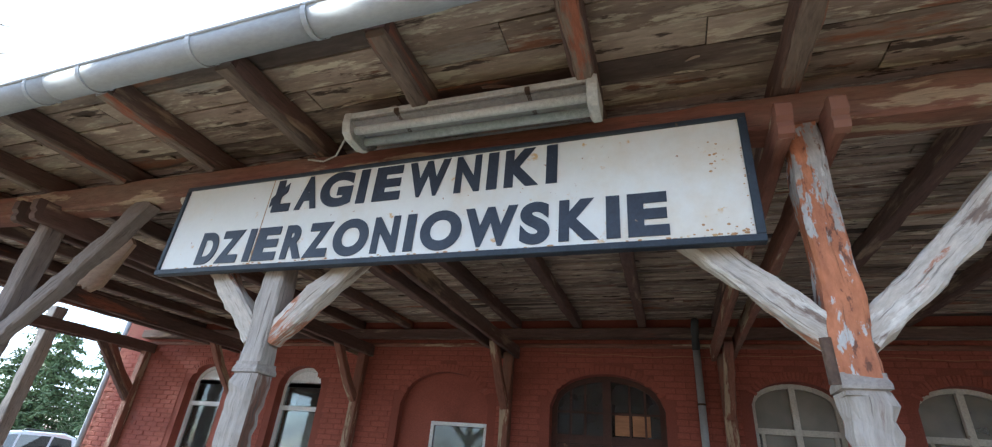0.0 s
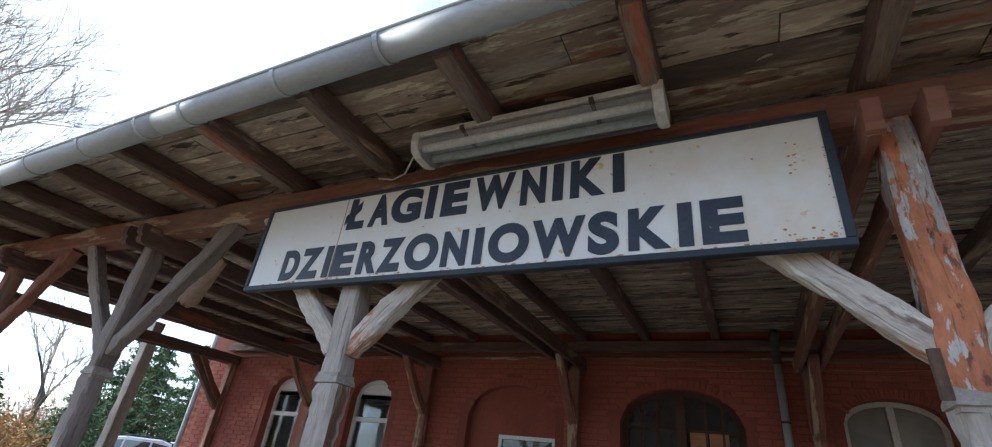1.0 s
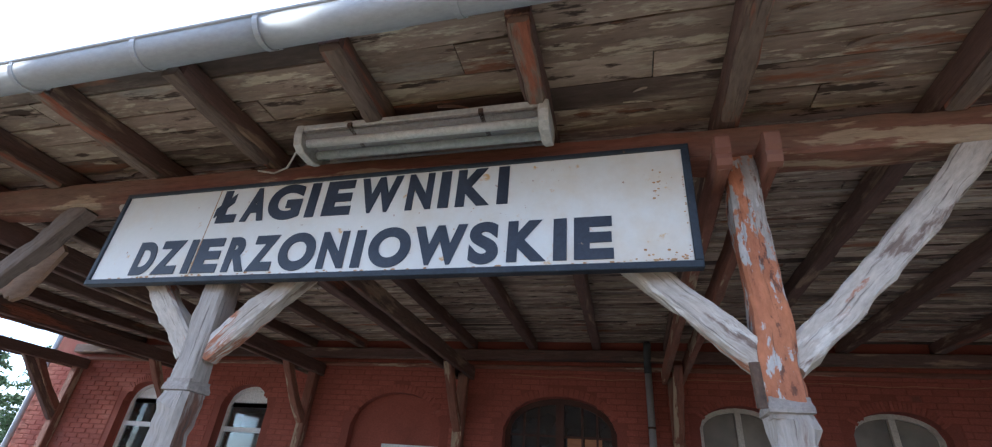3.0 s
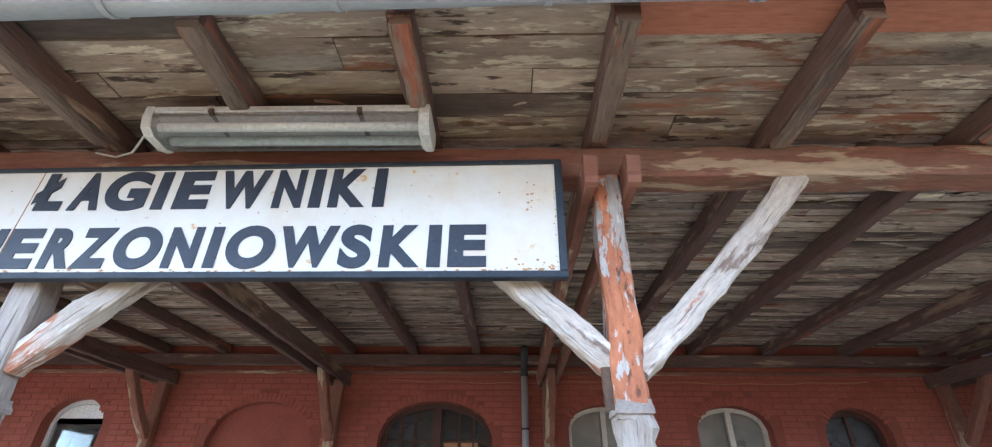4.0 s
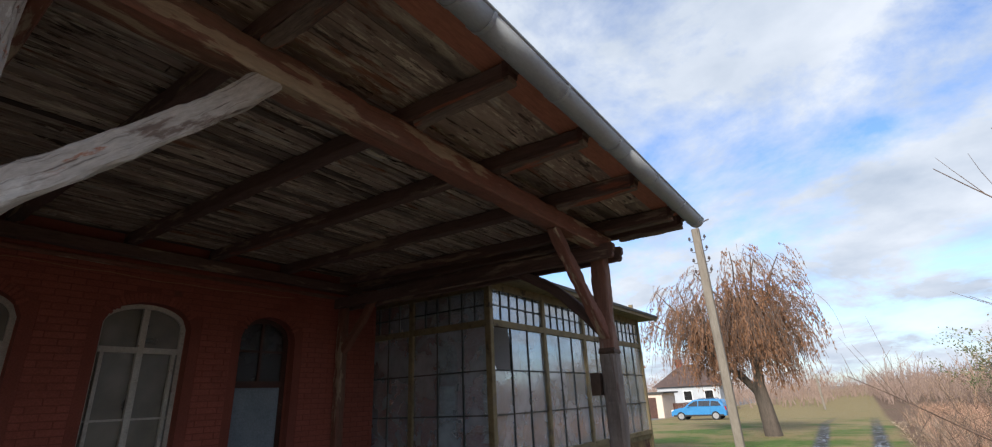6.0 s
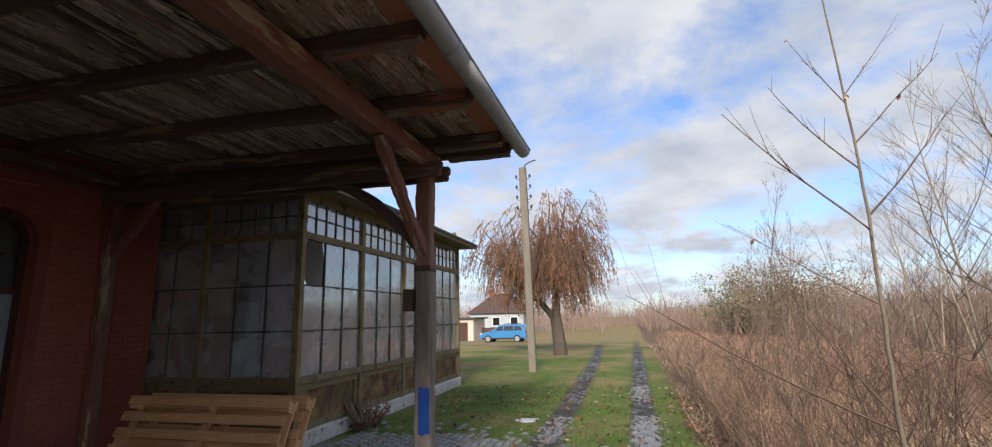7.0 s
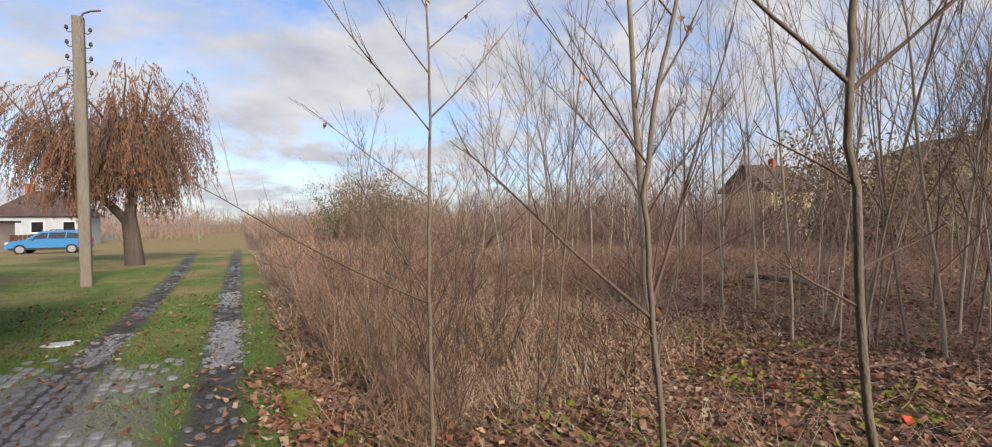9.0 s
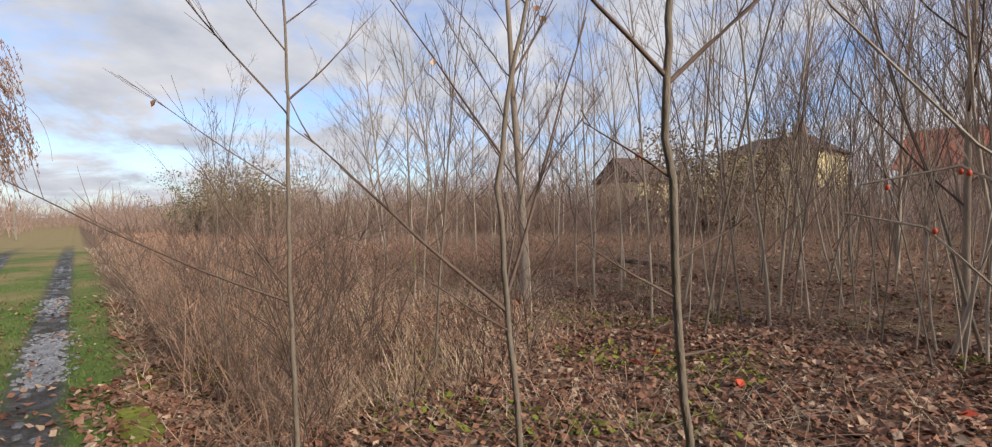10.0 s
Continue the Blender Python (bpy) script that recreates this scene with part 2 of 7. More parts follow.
M_rust = mat("rust streaks", [(0.32, 0.15, 0.055), (0.50, 0.31, 0.15)], 20, 0.8, 0.3, 60)
M_lampcase = mat("grimy grey lamp housing", [(0.40, 0.39, 0.36), (0.54, 0.53, 0.49)], 5, 0.55, 0.15, 50, spots=[((0.22, 0.18, 0.13), 9, 0.62, 0.72)])
M_tube = mat("white fluorescent tube", [(0.86, 0.86, 0.83), (0.9, 0.9, 0.88)], 3, 0.3, 0.02, 40, spec=0.5)
M_inner = mat("grey lamp reflector", [(0.42, 0.42, 0.42), (0.5, 0.5, 0.5)], 3, 0.5, 0.05, 40)
M_lens = glass("dusty lamp cover", (0.95, 0.95, 0.93), (0.6, 0.59, 0.55), 0.10, 0.12, 0.0)
M_wframe = mat("old cream window paint", [(0.52, 0.49, 0.42), (0.64, 0.61, 0.54)], 5, 0.7, 0.3, 50, spots=[((0.30, 0.22, 0.15), 8, 0.62, 0.70)])
M_wnew = mat("white plastic window frame", [(0.70, 0.70, 0.69), (0.78, 0.78, 0.77)], 3, 0.4, 0.05, 50)
M_door = mat("dark brown door paint", [(0.055, 0.026, 0.02), (0.10, 0.046, 0.033)], 4, 0.6, 0.3, 50, spots=[((0.24, 0.12, 0.07), 6, 0.63, 0.70)])
M_ply = mat("tan plywood panel", [(0.35, 0.165, 0.085), (0.44, 0.225, 0.12)], 3, 0.7, 0.2, 50, stretch=LONG_X)
M_oldpane = glass("dusty old window pane", (0.7, 0.7, 0.66), (0.34, 0.31, 0.25), 0.55, 0.3, 0.0)
# dark film put on the fanlights so that they mirror no bright sky
M_dulledpane = glass("darkened fanlight pane", (0.5, 0.5, 0.48), (0.05, 0.048, 0.045), 0.6, 0.45, 0.0)
M_pane = glass("dark window pane", (0.75, 0.78, 0.78), (0.30, 0.30, 0.28), 0.10, 0.03, 0.0)
# dust film whose whitish blue also carries the white sky these panes mirror
M_milk = glass("dusty sky-toned glasshouse pane", (0.86, 0.92, 0.94), (0.66, 0.72, 0.76), 0.38, 0.05, 0.24)
M_sheet = mat("pale painted panel behind glass", [(0.60, 0.57, 0.49), (0.68, 0.65, 0.57)], 2, 0.8, 0.1, 40)
M_ghwood = mat("ochre-brown weathered joinery", [(0.13, 0.095, 0.05), (0.22, 0.165, 0.085), (0.17, 0.135, 0.09)], 4, 0.8, 0.4, 45, spots=[((0.06, 0.045, 0.035), 5, 0.58, 0.68)])
M_ghpanel = mat("peeling brown and ochre panel", [(0.07, 0.042, 0.032), (0.17, 0.105, 0.05), (0.30, 0.20, 0.07)], 3.5, 0.85, 0.5, 40, spots=[((0.10, 0.033, 0.028), 3, 0.54, 0.62)])
M_bar = mat("dark glazing bar", [(0.03, 0.032, 0.03), (0.06, 0.06, 0.052)], 6, 0.6, 0.2, 60)
M_plinth = mat("flaking whitewashed plinth", [(0.40, 0.385, 0.36), (0.60, 0.59, 0.56)], 4, 0.9, 0.6, 40, spots=[((0.14, 0.12, 0.10), 5, 0.58, 0.64)])
M_plaster = mat("lilac-grey plaster", [(0.46, 0.43, 0.46), (0.56, 0.53, 0.55)], 1.5, 0.9, 0.2, 50, spots=[((0.30, 0.2, 0.24), 2.5, 0.62, 0.70)])
M_pallet = mat("new pine slat", [(0.46, 0.245, 0.11), (0.60, 0.335, 0.16), (0.53, 0.29, 0.135)], 3, 0.75, 0.3, 60, stretch=(0.15, 1, 1), spots=[((0.20, 0.095, 0.05), 4, 0.64, 0.72)], uv=True, cracks=0.25)
M_blue = mat("blue paint smear", [(0.010, 0.05, 0.25), (0.022, 0.085, 0.36)], 6, 0.6, 0.4, 50)
M_concrete = mat("grey concrete pole", [(0.13, 0.108, 0.085), (0.22, 0.19, 0.155), (0.175, 0.145, 0.115)], 3, 0.9, 0.5, 60, stretch=LONG_Z, spots=[((0.09, 0.075, 0.06), 5, 0.58, 0.66)])
M_tanboard = mat("weathered tan board", [(0.24, 0.15, 0.10), (0.36, 0.24, 0.165), (0.31, 0.22, 0.165)], 2.0, 0.85, 0.4, 40, stretch=(0.3, 1, 1), spots=[((0.15, 0.085, 0.06), 3.0, 0.58, 0.66)])
M_floor = mat("grey floor", [(0.14, 0.13, 0.12), (0.21, 0.2, 0.185)], 3, 0.9, 0.3, 40)
# indoor gloom is put into this plaster's colour, behind the openings
M_dark = mat("room plaster darkened for gloom", [(0.10, 0.09, 0.08), (0.15, 0.135, 0.12)], 2, 0.9, 0.2, 40)
M_sett = mat("grey stone sett", [(0.16, 0.163, 0.167), (0.29, 0.294, 0.30)], 8, 0.6, 0.5, 60, vary=0.3, spots=[((0.09, 0.12, 0.03), 3, 0.60, 0.70)])


# ---- mesh helpers ----
def part(name, bm, material, parent=None, label=""):
    me = bpy.data.meshes.new(name)
    bm.normal_update()
    bm.to_mesh(me)
    bm.free()
    return link(name, me, material, parent, label)


def link(name, me, material, parent=None, label=""):
    if material and not me.materials:
        me.materials.append(material)
    ob = new(name, me)
    if parent:
        ob.parent = parent
        if parent.type == "EMPTY":
            ob.matrix_parent_inverse = Matrix.Translation(-parent.location)
    if label:
        ob["label"] = label
    return ob


def thing(name, loc, label, category, group="", kind=""):
    return tagged(new(name), label, category, group, kind) if loc is None else placed(tagged(new(name), label, category, group, kind), loc)


def placed(ob, loc):
    ob.location = loc
    return ob


def box(bm, x0, x1, y0, y1, z0, z1, m=None):
    v = [bm.verts.new((x, y, z)) for x in (x0, x1) for y in (y0, y1) for z in (z0, z1)]
    if m:
        for a in v:
            a.co = m @ a.co
    for f in ((0, 1, 3, 2), (4, 6, 7, 5), (0, 4, 5, 1), (2, 3, 7, 6), (0, 2, 6, 4), (1, 5, 7, 3)):
        bm.faces.new([v[i] for i in f])
    return bm


def bx(*a):
    return box(bmesh.new(), *a)


def rings(bm, loops, cap=True):
    """Skins a row of closed loops of points."""
    vs = [[bm.verts.new(p) for p in lo] for lo in loops]
    n = len(vs[0])
    for a, b in zip(vs, vs[1:]):
        for i in range(n):
            bm.faces.new((a[i], a[(i + 1) % n], b[(i + 1) % n], b[i]))
    if cap:
        bm.faces.new(vs[0][::-1])
        bm.faces.new(vs[-1])
    return bm


def timber(p, q, w, h, wear=0.006, step=0.12, cham=0.012, bow=0.0, bm=None, seed=0.0):
    """A squared timber from p to q, w across and h high, with worn, slightly uneven edges."""
    bm = bm or bmesh.new()
    p, q = Vector(p), Vector(q)
    d = q - p
    n = max(2, int(d.length / step))
    ax = d.normalized()
    up = Vector((0, 0, 1)) if abs(ax.z) < 0.9 else Vector((0, 1, 0))
    s = ax.cross(up).normalized()
    u = s.cross(ax).normalized()
    out = [(-w / 2, -h / 2 + cham), (-w / 2 + cham, -h / 2), (w / 2 - cham, -h / 2), (w / 2, -h / 2 + cham), (w / 2, h / 2 - cham), (w / 2 - cham, h / 2), (-w / 2 + cham, h / 2), (-w / 2, h / 2 - cham)]
    loops = []
    for i in range(n + 1):
        t = i / n
        c = p + d * t + u * (bow * math.sin(math.pi * t))
        lo = []
        for k, (a, b) in enumerate(out):
            j = noise.noise(c * 4.0 + Vector((k // 2 * 3.1, seed, 0))) * wear + noise.noise(c * 17.0 + Vector((k * 5.7, seed, 1))) * wear * 0.6
            f = 1 + j / max(w, h) * 2 - (wear * 0.8 / max(w, h))
            lo.append(c + s * a * f + u * b * f)
        loops.append(lo)
    uvl = bm.loops.layers.uv.verify()
    vs = [[bm.verts.new(c) for c in lo] for lo in loops]
    per = [0.0, 0.02, w, w + 0.02, w + h, w + h + 0.02, 2 * w + h, 2 * w + h + 0.02, 2 * (w + h)]
    for i in range(n):
        for k in range(8):
            f = bm.faces.new((vs[i][k], vs[i][(k + 1) % 8], vs[i + 1][(k + 1) % 8], vs[i + 1][k]))
            for lp, (a, b) in zip(f.loops, ((i, k), (i, k + 1), (i + 1, k + 1), (i + 1, k))):
                lp[uvl].uv = (d.length * a / n, per[b])
    bm.faces.new(vs[0][::-1])
    bm.faces.new(vs[-1])
    return bm


def tube(bm, pts, rad, sides=8, cap=True):
    """A round pipe or stem through pts, with a radius each."""
    pts = [Vector(p) for p in pts]
    loops = []
    ref = None
    for i, c in enumerate(pts):
        ax = (pts[min(i + 1, len(pts) - 1)] - pts[max(i - 1, 0)]).normalized()
        if ref is None:
            ref = ax.orthogonal().normalized()
        ref = (ref - ax * ref.dot(ax)).normalized()
        o = ax.cross(ref)
        r = rad[i] if isinstance(rad, (list, tuple)) else rad
        loops.append([c + (ref * math.cos(2 * math.pi * k / sides) + o * math.sin(2 * math.pi * k / sides)) * r for k in range(sides)])
    return rings(bm, loops, cap)


def smooth(ob):
    for f in ob.data.polygons:
        f.use_smooth = True
    return ob


# ---- the large structure ----
WALL, TOP = 7.95, 3.62           # front of the brick wall, its visible top


def zc(y):
    """Underside of the canopy's boards."""
    return 3.75 + 0.03 * (y - 2.2)


# openings: centre, width, sill, springing, crown
OPENINGS = [(-7.25, 0.86, 1.0, 2.86, 3.18), (-5.25, 0.86, 1.0, 2.86, 3.18), (-0.25, 1.52, 0.0, 2.72, 3.16), (2.02, 0.98, 0.95, 2.84, 3.12), (3.72, 0.98, 0.95, 2.84, 3.12), (5.32, 0.86, 0.0, 2.78, 3.10)]
BLIND = (-2.62, 1.42, 0.0, 2.66, 3.14)
X0, X1 = -9.75, 7.36


def arch(x, op):
    c, w, _, s, k = op
    return s + (k - s) * math.sqrt(max(0.0, 1 - ((x - c) / (w / 2)) ** 2))


def wall_mesh(y0, y1, ops):
    """A wall with arched openings right through it."""
    bm = bmesh.new()
    xs = X0
    for op in sorted(ops):
        a, b = op[0] - op[1] / 2, op[0] + op[1] / 2
        box(bm, xs, a, y0, y1, 0, 4.6)
        if op[2] > 0:
            box(bm, a, b, y0, y1, 0, op[2])
        n = 18
        for i in range(n):
            l, r = a + (b - a) * i / n, a + (b - a) * (i + 1) / n
            zl, zr = arch(l, op), arch(r, op)
            v = [bm.verts.new(p) for p in ((l, y0, zl), (r, y0, zr), (r, y0, 4.6), (l, y0, 4.6), (l, y1, zl), (r, y1, zr), (r, y1, 4.6), (l, y1, 4.6))]
            bm.faces.new((v[0], v[1], v[2], v[3]))
            bm.faces.new((v[5], v[4], v[7], v[6]))
            bm.faces.new((v[1], v[0], v[4], v[5]))
        xs = b
    box(bm, xs, X1, y0, y1, 0, 4.6)
    return bm


wall_front = tagged(part("wall_north", wall_mesh(WALL, WALL + 0.12, OPENINGS + [BLIND]), M_mortar), "red painted brick wall with arched openings", "wall", kind="structure")
tagged(part("wall_north_core", wall_mesh(WALL + 0.12, WALL + 0.45, OPENINGS), M_brick), "red painted brick wall behind the arched openings", "wall", kind="structure")
tagged(part("wall_rear", bx(X0, X1, 13.0, 13.3, 0, 4.6), M_dark), "rear wall of the station rooms in darkened plaster", "wall", kind="structure")
tagged(part("wall_west", bx(X0, X0 + 0.4, WALL + 0.45, 13.0, 0, 4.6), M_brick), "red brick end wall of the station", "wall", kind="structure")
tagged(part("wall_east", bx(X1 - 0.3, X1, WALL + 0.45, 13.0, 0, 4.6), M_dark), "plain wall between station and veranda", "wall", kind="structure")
tagged(part("ceiling", bx(X0, X1, WALL + 0.45, 13.0, 3.4, 3.5), M_dark), "darkened plaster ceiling of the station rooms", "ceiling", kind="structure")
tagged(part("floor", bx(X0 + 0.4, X1 - 0.3, WALL + 0.45, 13.0, 0.004, 0.05), M_floor), "grey floor of the station rooms", "floor", kind="structure")
tagged(part("roof", rings(bmesh.new(), [[(x, 7.6, 4.6), (x, 13.7, 4.6), (x, 10.6, 6.6)] for x in (X0 - 0.3, X1)]), M_roof), "dark pitched station roof above the canopy", "roof", kind="structure")

# bricks of the wall, in running bond, cut round the openings
brick_cells = []
BL, BH, BJ = 0.26, 0.077, 0.010
for row in range(int(3.62 / BH)):
    z0, z1 = row * BH + BJ / 2, (row + 1) * BH - BJ / 2
    x = X0 + (0.13 if row % 2 else 0.0)
    while x < X1 - 0.02:
        a, b = x + BJ / 2, min(x + BL - BJ / 2, X1)
        for op in OPENINGS + [BLIND]:
            lo, hi = op[0] - op[1] / 2 - 0.12, op[0] + op[1] / 2 + 0.12
            if b > lo and a < hi and z1 > op[2]:
                k = op[4] + 0.13 - (op[4] - op[3]) * min(1.0, abs(((a + b) / 2 - op[0]) / (op[1] / 2)) ** 2)
                if z0 < k:
                    if a < lo:
                        b = lo - 0.005
                    elif b > hi:
                        a = hi + 0.005
                    else:
                        a = b
        if b - a > 0.04:
            brick_cells.append((a, b, z0, z1))
        x += BL


def voussoirs(op):
    """Upright bricks round an arched opening, one pose and size each."""
    c, w, sill, s, k = op
    out = []
    n = 22
    for i in range(n):
        t = -1 + (2 * i + 1) / n
        x = c + t * w / 2
        z = s + (k - s) * math.sqrt(max(0, 1 - t * t))
        sl = -(k - s) * t / math.sqrt(max(0.12, 1 - t * t)) / (w / 2)
        out.append((x, z + 0.062, math.atan(sl)))
    return out


# ---- canopy ----
canopy = thing("station_canopy", (1.26, 3.14, 0), "old timber platform canopy with peeling paint", "canopy")
RAFTERS = [-8.6, -7.75, -6.9, -6.0, -5.15, -4.25, -3.35, -2.43, -1.53, -0.62, 0.28, 1.23, 2.22, 3.31, 4.33, 5.42, 6.55, 6.93]
for i, x in enumerate(RAFTERS):
    y1 = WALL - 0.02
    r = part("rafter", timber((x, 2.24, zc(2.24) - 0.072), (x, y1, zc(y1) - 0.072), 0.12, 0.145, 0.010, seed=i), M_raf, canopy)
    # profiled end
    bm = bmesh.new()
    rings(bm, [[(xx, 2.245, zc(2.2) - 0.003), (xx, 2.17, zc(2.2) - 0.003), (xx, 2.165, zc(2.2) - 0.05), (xx, 2.20, zc(2.2) - 0.065), (xx, 2.205, zc(2.2) - 0.10), (xx, 2.245, zc(2.2) - 0.118)] for xx in (x - 0.055, x + 0.055)])
    part("rafter_end", bm, M_door, r)
    # shorter piece scarfed under the overhang, cut off square at the beam
    part("scarfed_end", timber((x + 0.006, 2.21, zc(2.2) - 0.128), (x + 0.002, 3.035 - 0.03 * (i % 3), zc(3.0) - 0.158), 0.105, 0.052, 0.012, 0.06, 0.012, seed=i + 40), M_rafold, r, "bleached scarf piece with old red paint")

# boards under the roof, laid along the canopy: wide at the eaves, narrow towards the wall
y, k = 2.20, 0
random.seed(5)
while y < WALL:
    w = random.uniform(0.17, 0.21) if y < 3.0 else random.uniform(0.075, 0.115)
    rag = 1.0 if y < 3.0 else 2.2
    xs = -9.0
    while xs < 6.98:
        xe = min(1.3 if y < 2.3 else 6.98, xs + random.uniform(2.2, 4.5))
        if xs >= 1.299 and y < 2.3:
            break
        if xe > xs + 0.05:
            n = 10 if y < 3.0 else 22
            dz = random.uniform(-0.004, 0.004) * rag
            loops = []
            for i in range(n + 1):
                x = xs + 0.003 + (xe - xs - 0.006) * i / n
                s = 0.006 * noise.noise(Vector((x * 1.3, y * 7, 2)))
                e0 = y + (0.004 if w > 0.15 else 0.009) + 0.010 * rag * max(0, noise.noise(Vector((x * 5, y * 9, 5))))
                e1 = y + w - 0.003 - 0.007 * rag * max(0, noise.noise(Vector((x * 5, y * 9, 9))))
                loops.append([(x, e0, zc(y) + dz + s), (x, e1, zc(y + w) + dz - s * 0.7), (x, e1, zc(y + w) + 0.02), (x, e0, zc(y) + 0.02)])
            part("roof_board", rings(bmesh.new(), loops), M_ceil, canopy)
        xs = xe
    y += w
# curled flakes and splinters that hang from the old boards
random.seed(61)
bm = bmesh.new()
for k in range(520):
    x, y = random.uniform(-4.5, 6.6), random.uniform(2.45, 7.6)
    ln, wd, dip = random.uniform(0.06, 0.26), random.uniform(0.006, 0.020), random.uniform(0.008, 0.03)
    end = random.choice((-1, 1))
    loops = []
    for j in range(5):
        t = j / 4
        sag = dip * (t if end > 0 else 1 - t) ** 2
        z = zc(y) - 0.003 - sag
        hw = wd * (0.35 + 0.65 * math.sin(math.pi * (0.12 + 0.8 * t)))
        loops.append([(x + ln * t, y - hw, z - 0.3 * sag), (x + ln * t, y + hw, z), (x + ln * t, y + hw, z + 0.002), (x + ln * t, y - hw, z - 0.3 * sag + 0.002)])
    rings(bm, loops)
tagged(part("peeling_flakes", bm, M_ceil, canopy), kind="stuff")
part("soffit_board", timber((1.3, 2.30, zc(2.3) + 0.008), (6.98, 2.30, zc(2.3) + 0.008), 0.215, 0.022, 0.003, 0.3, 0.003), M_fascia, canopy, "faded red board along the eaves")
bm = bmesh.new()
rings(bm, [[(x, 2.14, zc(2.14) + 0.025), (x, WALL, zc(WALL) + 0.03), (x, WALL, zc(WALL) + 0.06), (x, 2.14, zc(2.14) + 0.05)] for x in (-9.05, 7.03)])
part("roof_felt", bm, M_roof, canopy, "dark roofing felt")

part("beam", timber((-9.1, 3.14, 3.53), (6.78, 3.14, 3.53), 0.19, 0.20, 0.012, 0.12, 0.014), M_beam, canopy, "red-brown beam with flaking paint")
part("wall_plate", timber((-9.1, 7.87, 3.70), (6.9, 7.87, 3.70), 0.14, 0.15, 0.008, 0.2), M_raf, canopy)
part("wall_rail", timber((-9.1, 7.915, 3.54), (6.9, 7.915, 3.54), 0.06, 0.06, 0.006, 0.2), M_beam, canopy)


def post(x, upper, y=3.125, w=0.155, left=True, right=True, out=1.04, front=2.94):
    """A canopy post: squared shaft, notched joint, upper part between paired ties, braces to the beam."""
    p = part("post", timber((x, y, 2.26), (x, y, 3.44), w, w, 0.014, 0.06, 0.016, seed=x), upper, canopy)
    bm = timber((x, y, 0.0), (x, y, 2.215), w + 0.012, w + 0.012, 0.014 if upper is M_postdark else 0.030, 0.05, 0.024, seed=x + 3)
    part("lower_shaft", bm, M_grey if upper not in (M_postdark, M_postlow) else M_postlow, p)
    bm = bmesh.new()
    a, b = w / 2 + 0.004, w / 2 - 0.004
    rings(bm, [[(x - h, y - h, z), (x + h, y - h, z), (x + h, y + h, z), (x - h, y + h, z)] for h, z in ((a - 0.012, 2.20), (a - 0.012, 2.218), (a, 2.222), (a, 2.24), (b, 2.262), (b, 2.28))])
    part("collar", bm, M_greyraw if upper is not M_postdark else M_steel, p)
    part("foot_stone", bx(x - 0.15, x + 0.15, y - 0.15, y + 0.15, -0.1, 0.035), M_plinth, p)
    for side, on in ((-1, left), (1, right)):
        if on:
            m = M_beam if upper is M_postdark else M_postlow if upper is M_postlow else M_brace
            part("brace", timber((x + side * (w / 2 - 0.03), y, 2.42), (x + side * out, y, 3.46), 0.12, 0.138, 0.017, 0.05, 0.014, bow=-0.02, seed=x + side), m, canopy, "bleached grey brace with flaked paint" if m is M_brace else "")
        xt = x + side * (w / 2 + 0.030)
        part("tie_beam", timber((xt, front, 3.375), (xt, WALL - 0.02, 3.44), 0.066, 0.185, 0.009, 0.1, 0.01, seed=xt), M_beam if upper is M_post else M_raf, canopy)
        # shaped end of the tie: a block, a notch and a tapered lip
        tail = [(front + 0.01, 3.46), (front - 0.045, 3.455), (front - 0.055, 3.44), (front - 0.052, 3.375), (front - 0.03, 3.355), (front - 0.036, 3.325), (front - 0.022, 3.295), (front + 0.01, 3.285)]
        part("tie_end", rings(bmesh.new(), [[(xt + e, yy, zz) for yy, zz in tail] for e in (-0.034, -0.030, 0.030, 0.034)]), M_beam if upper is M_post else M_raf, canopy)
    # wall post and its strut
    part("wall_post", timber((x, 7.87, 0.0), (x, 7.87, 3.42), 0.15, 0.14, 0.01, 0.12, seed=x), M_beam, canopy)
    part("strut", timber((x, 7.82, 2.66), (x, 7.12, 3.44), 0.12, 0.12, 0.01, 0.08, bow=-0.03, seed=x), M_beam, canopy)
    return p


post_b = post(1.26, M_post)
post(-1.62, M_grey, front=3.055)
post(-4.08, M_postlow)
post(-6.5, M_postdark)
post(-8.9, M_postdark, right=True, left=False)
post_c = post(6.57, M_postdark, y=3.14, w=0.185, right=False, out=1.12)
part("brace", timber((6.57, 3.22, 2.5), (6.57, 4.45, 3.43), 0.10, 0.14, 0.012, 0.08, bow=0.10), M_raf, canopy)
part("brace", timber((-8.9, 7.82, 2.5), (-8.9, 6.9, 3.43), 0.10, 0.12, 0.012, 0.08), M_raf, canopy)
part("end_post", timber((-9.2, 6.29, 0), (-9.2, 6.29, 3.75), 0.20, 0.20, 0.012, 0.1), M_grey, canopy, "grey squared post at the canopy's end")
part("barge_board", timber((7.0, 3.25, 3.69), (7.0, WALL - 0.02, 3.86), 0.03, 0.26, 0.003, 0.3, 0.004), M_raf, canopy)
# blue paint on the corner post, with uneven edges
bm = bmesh.new()
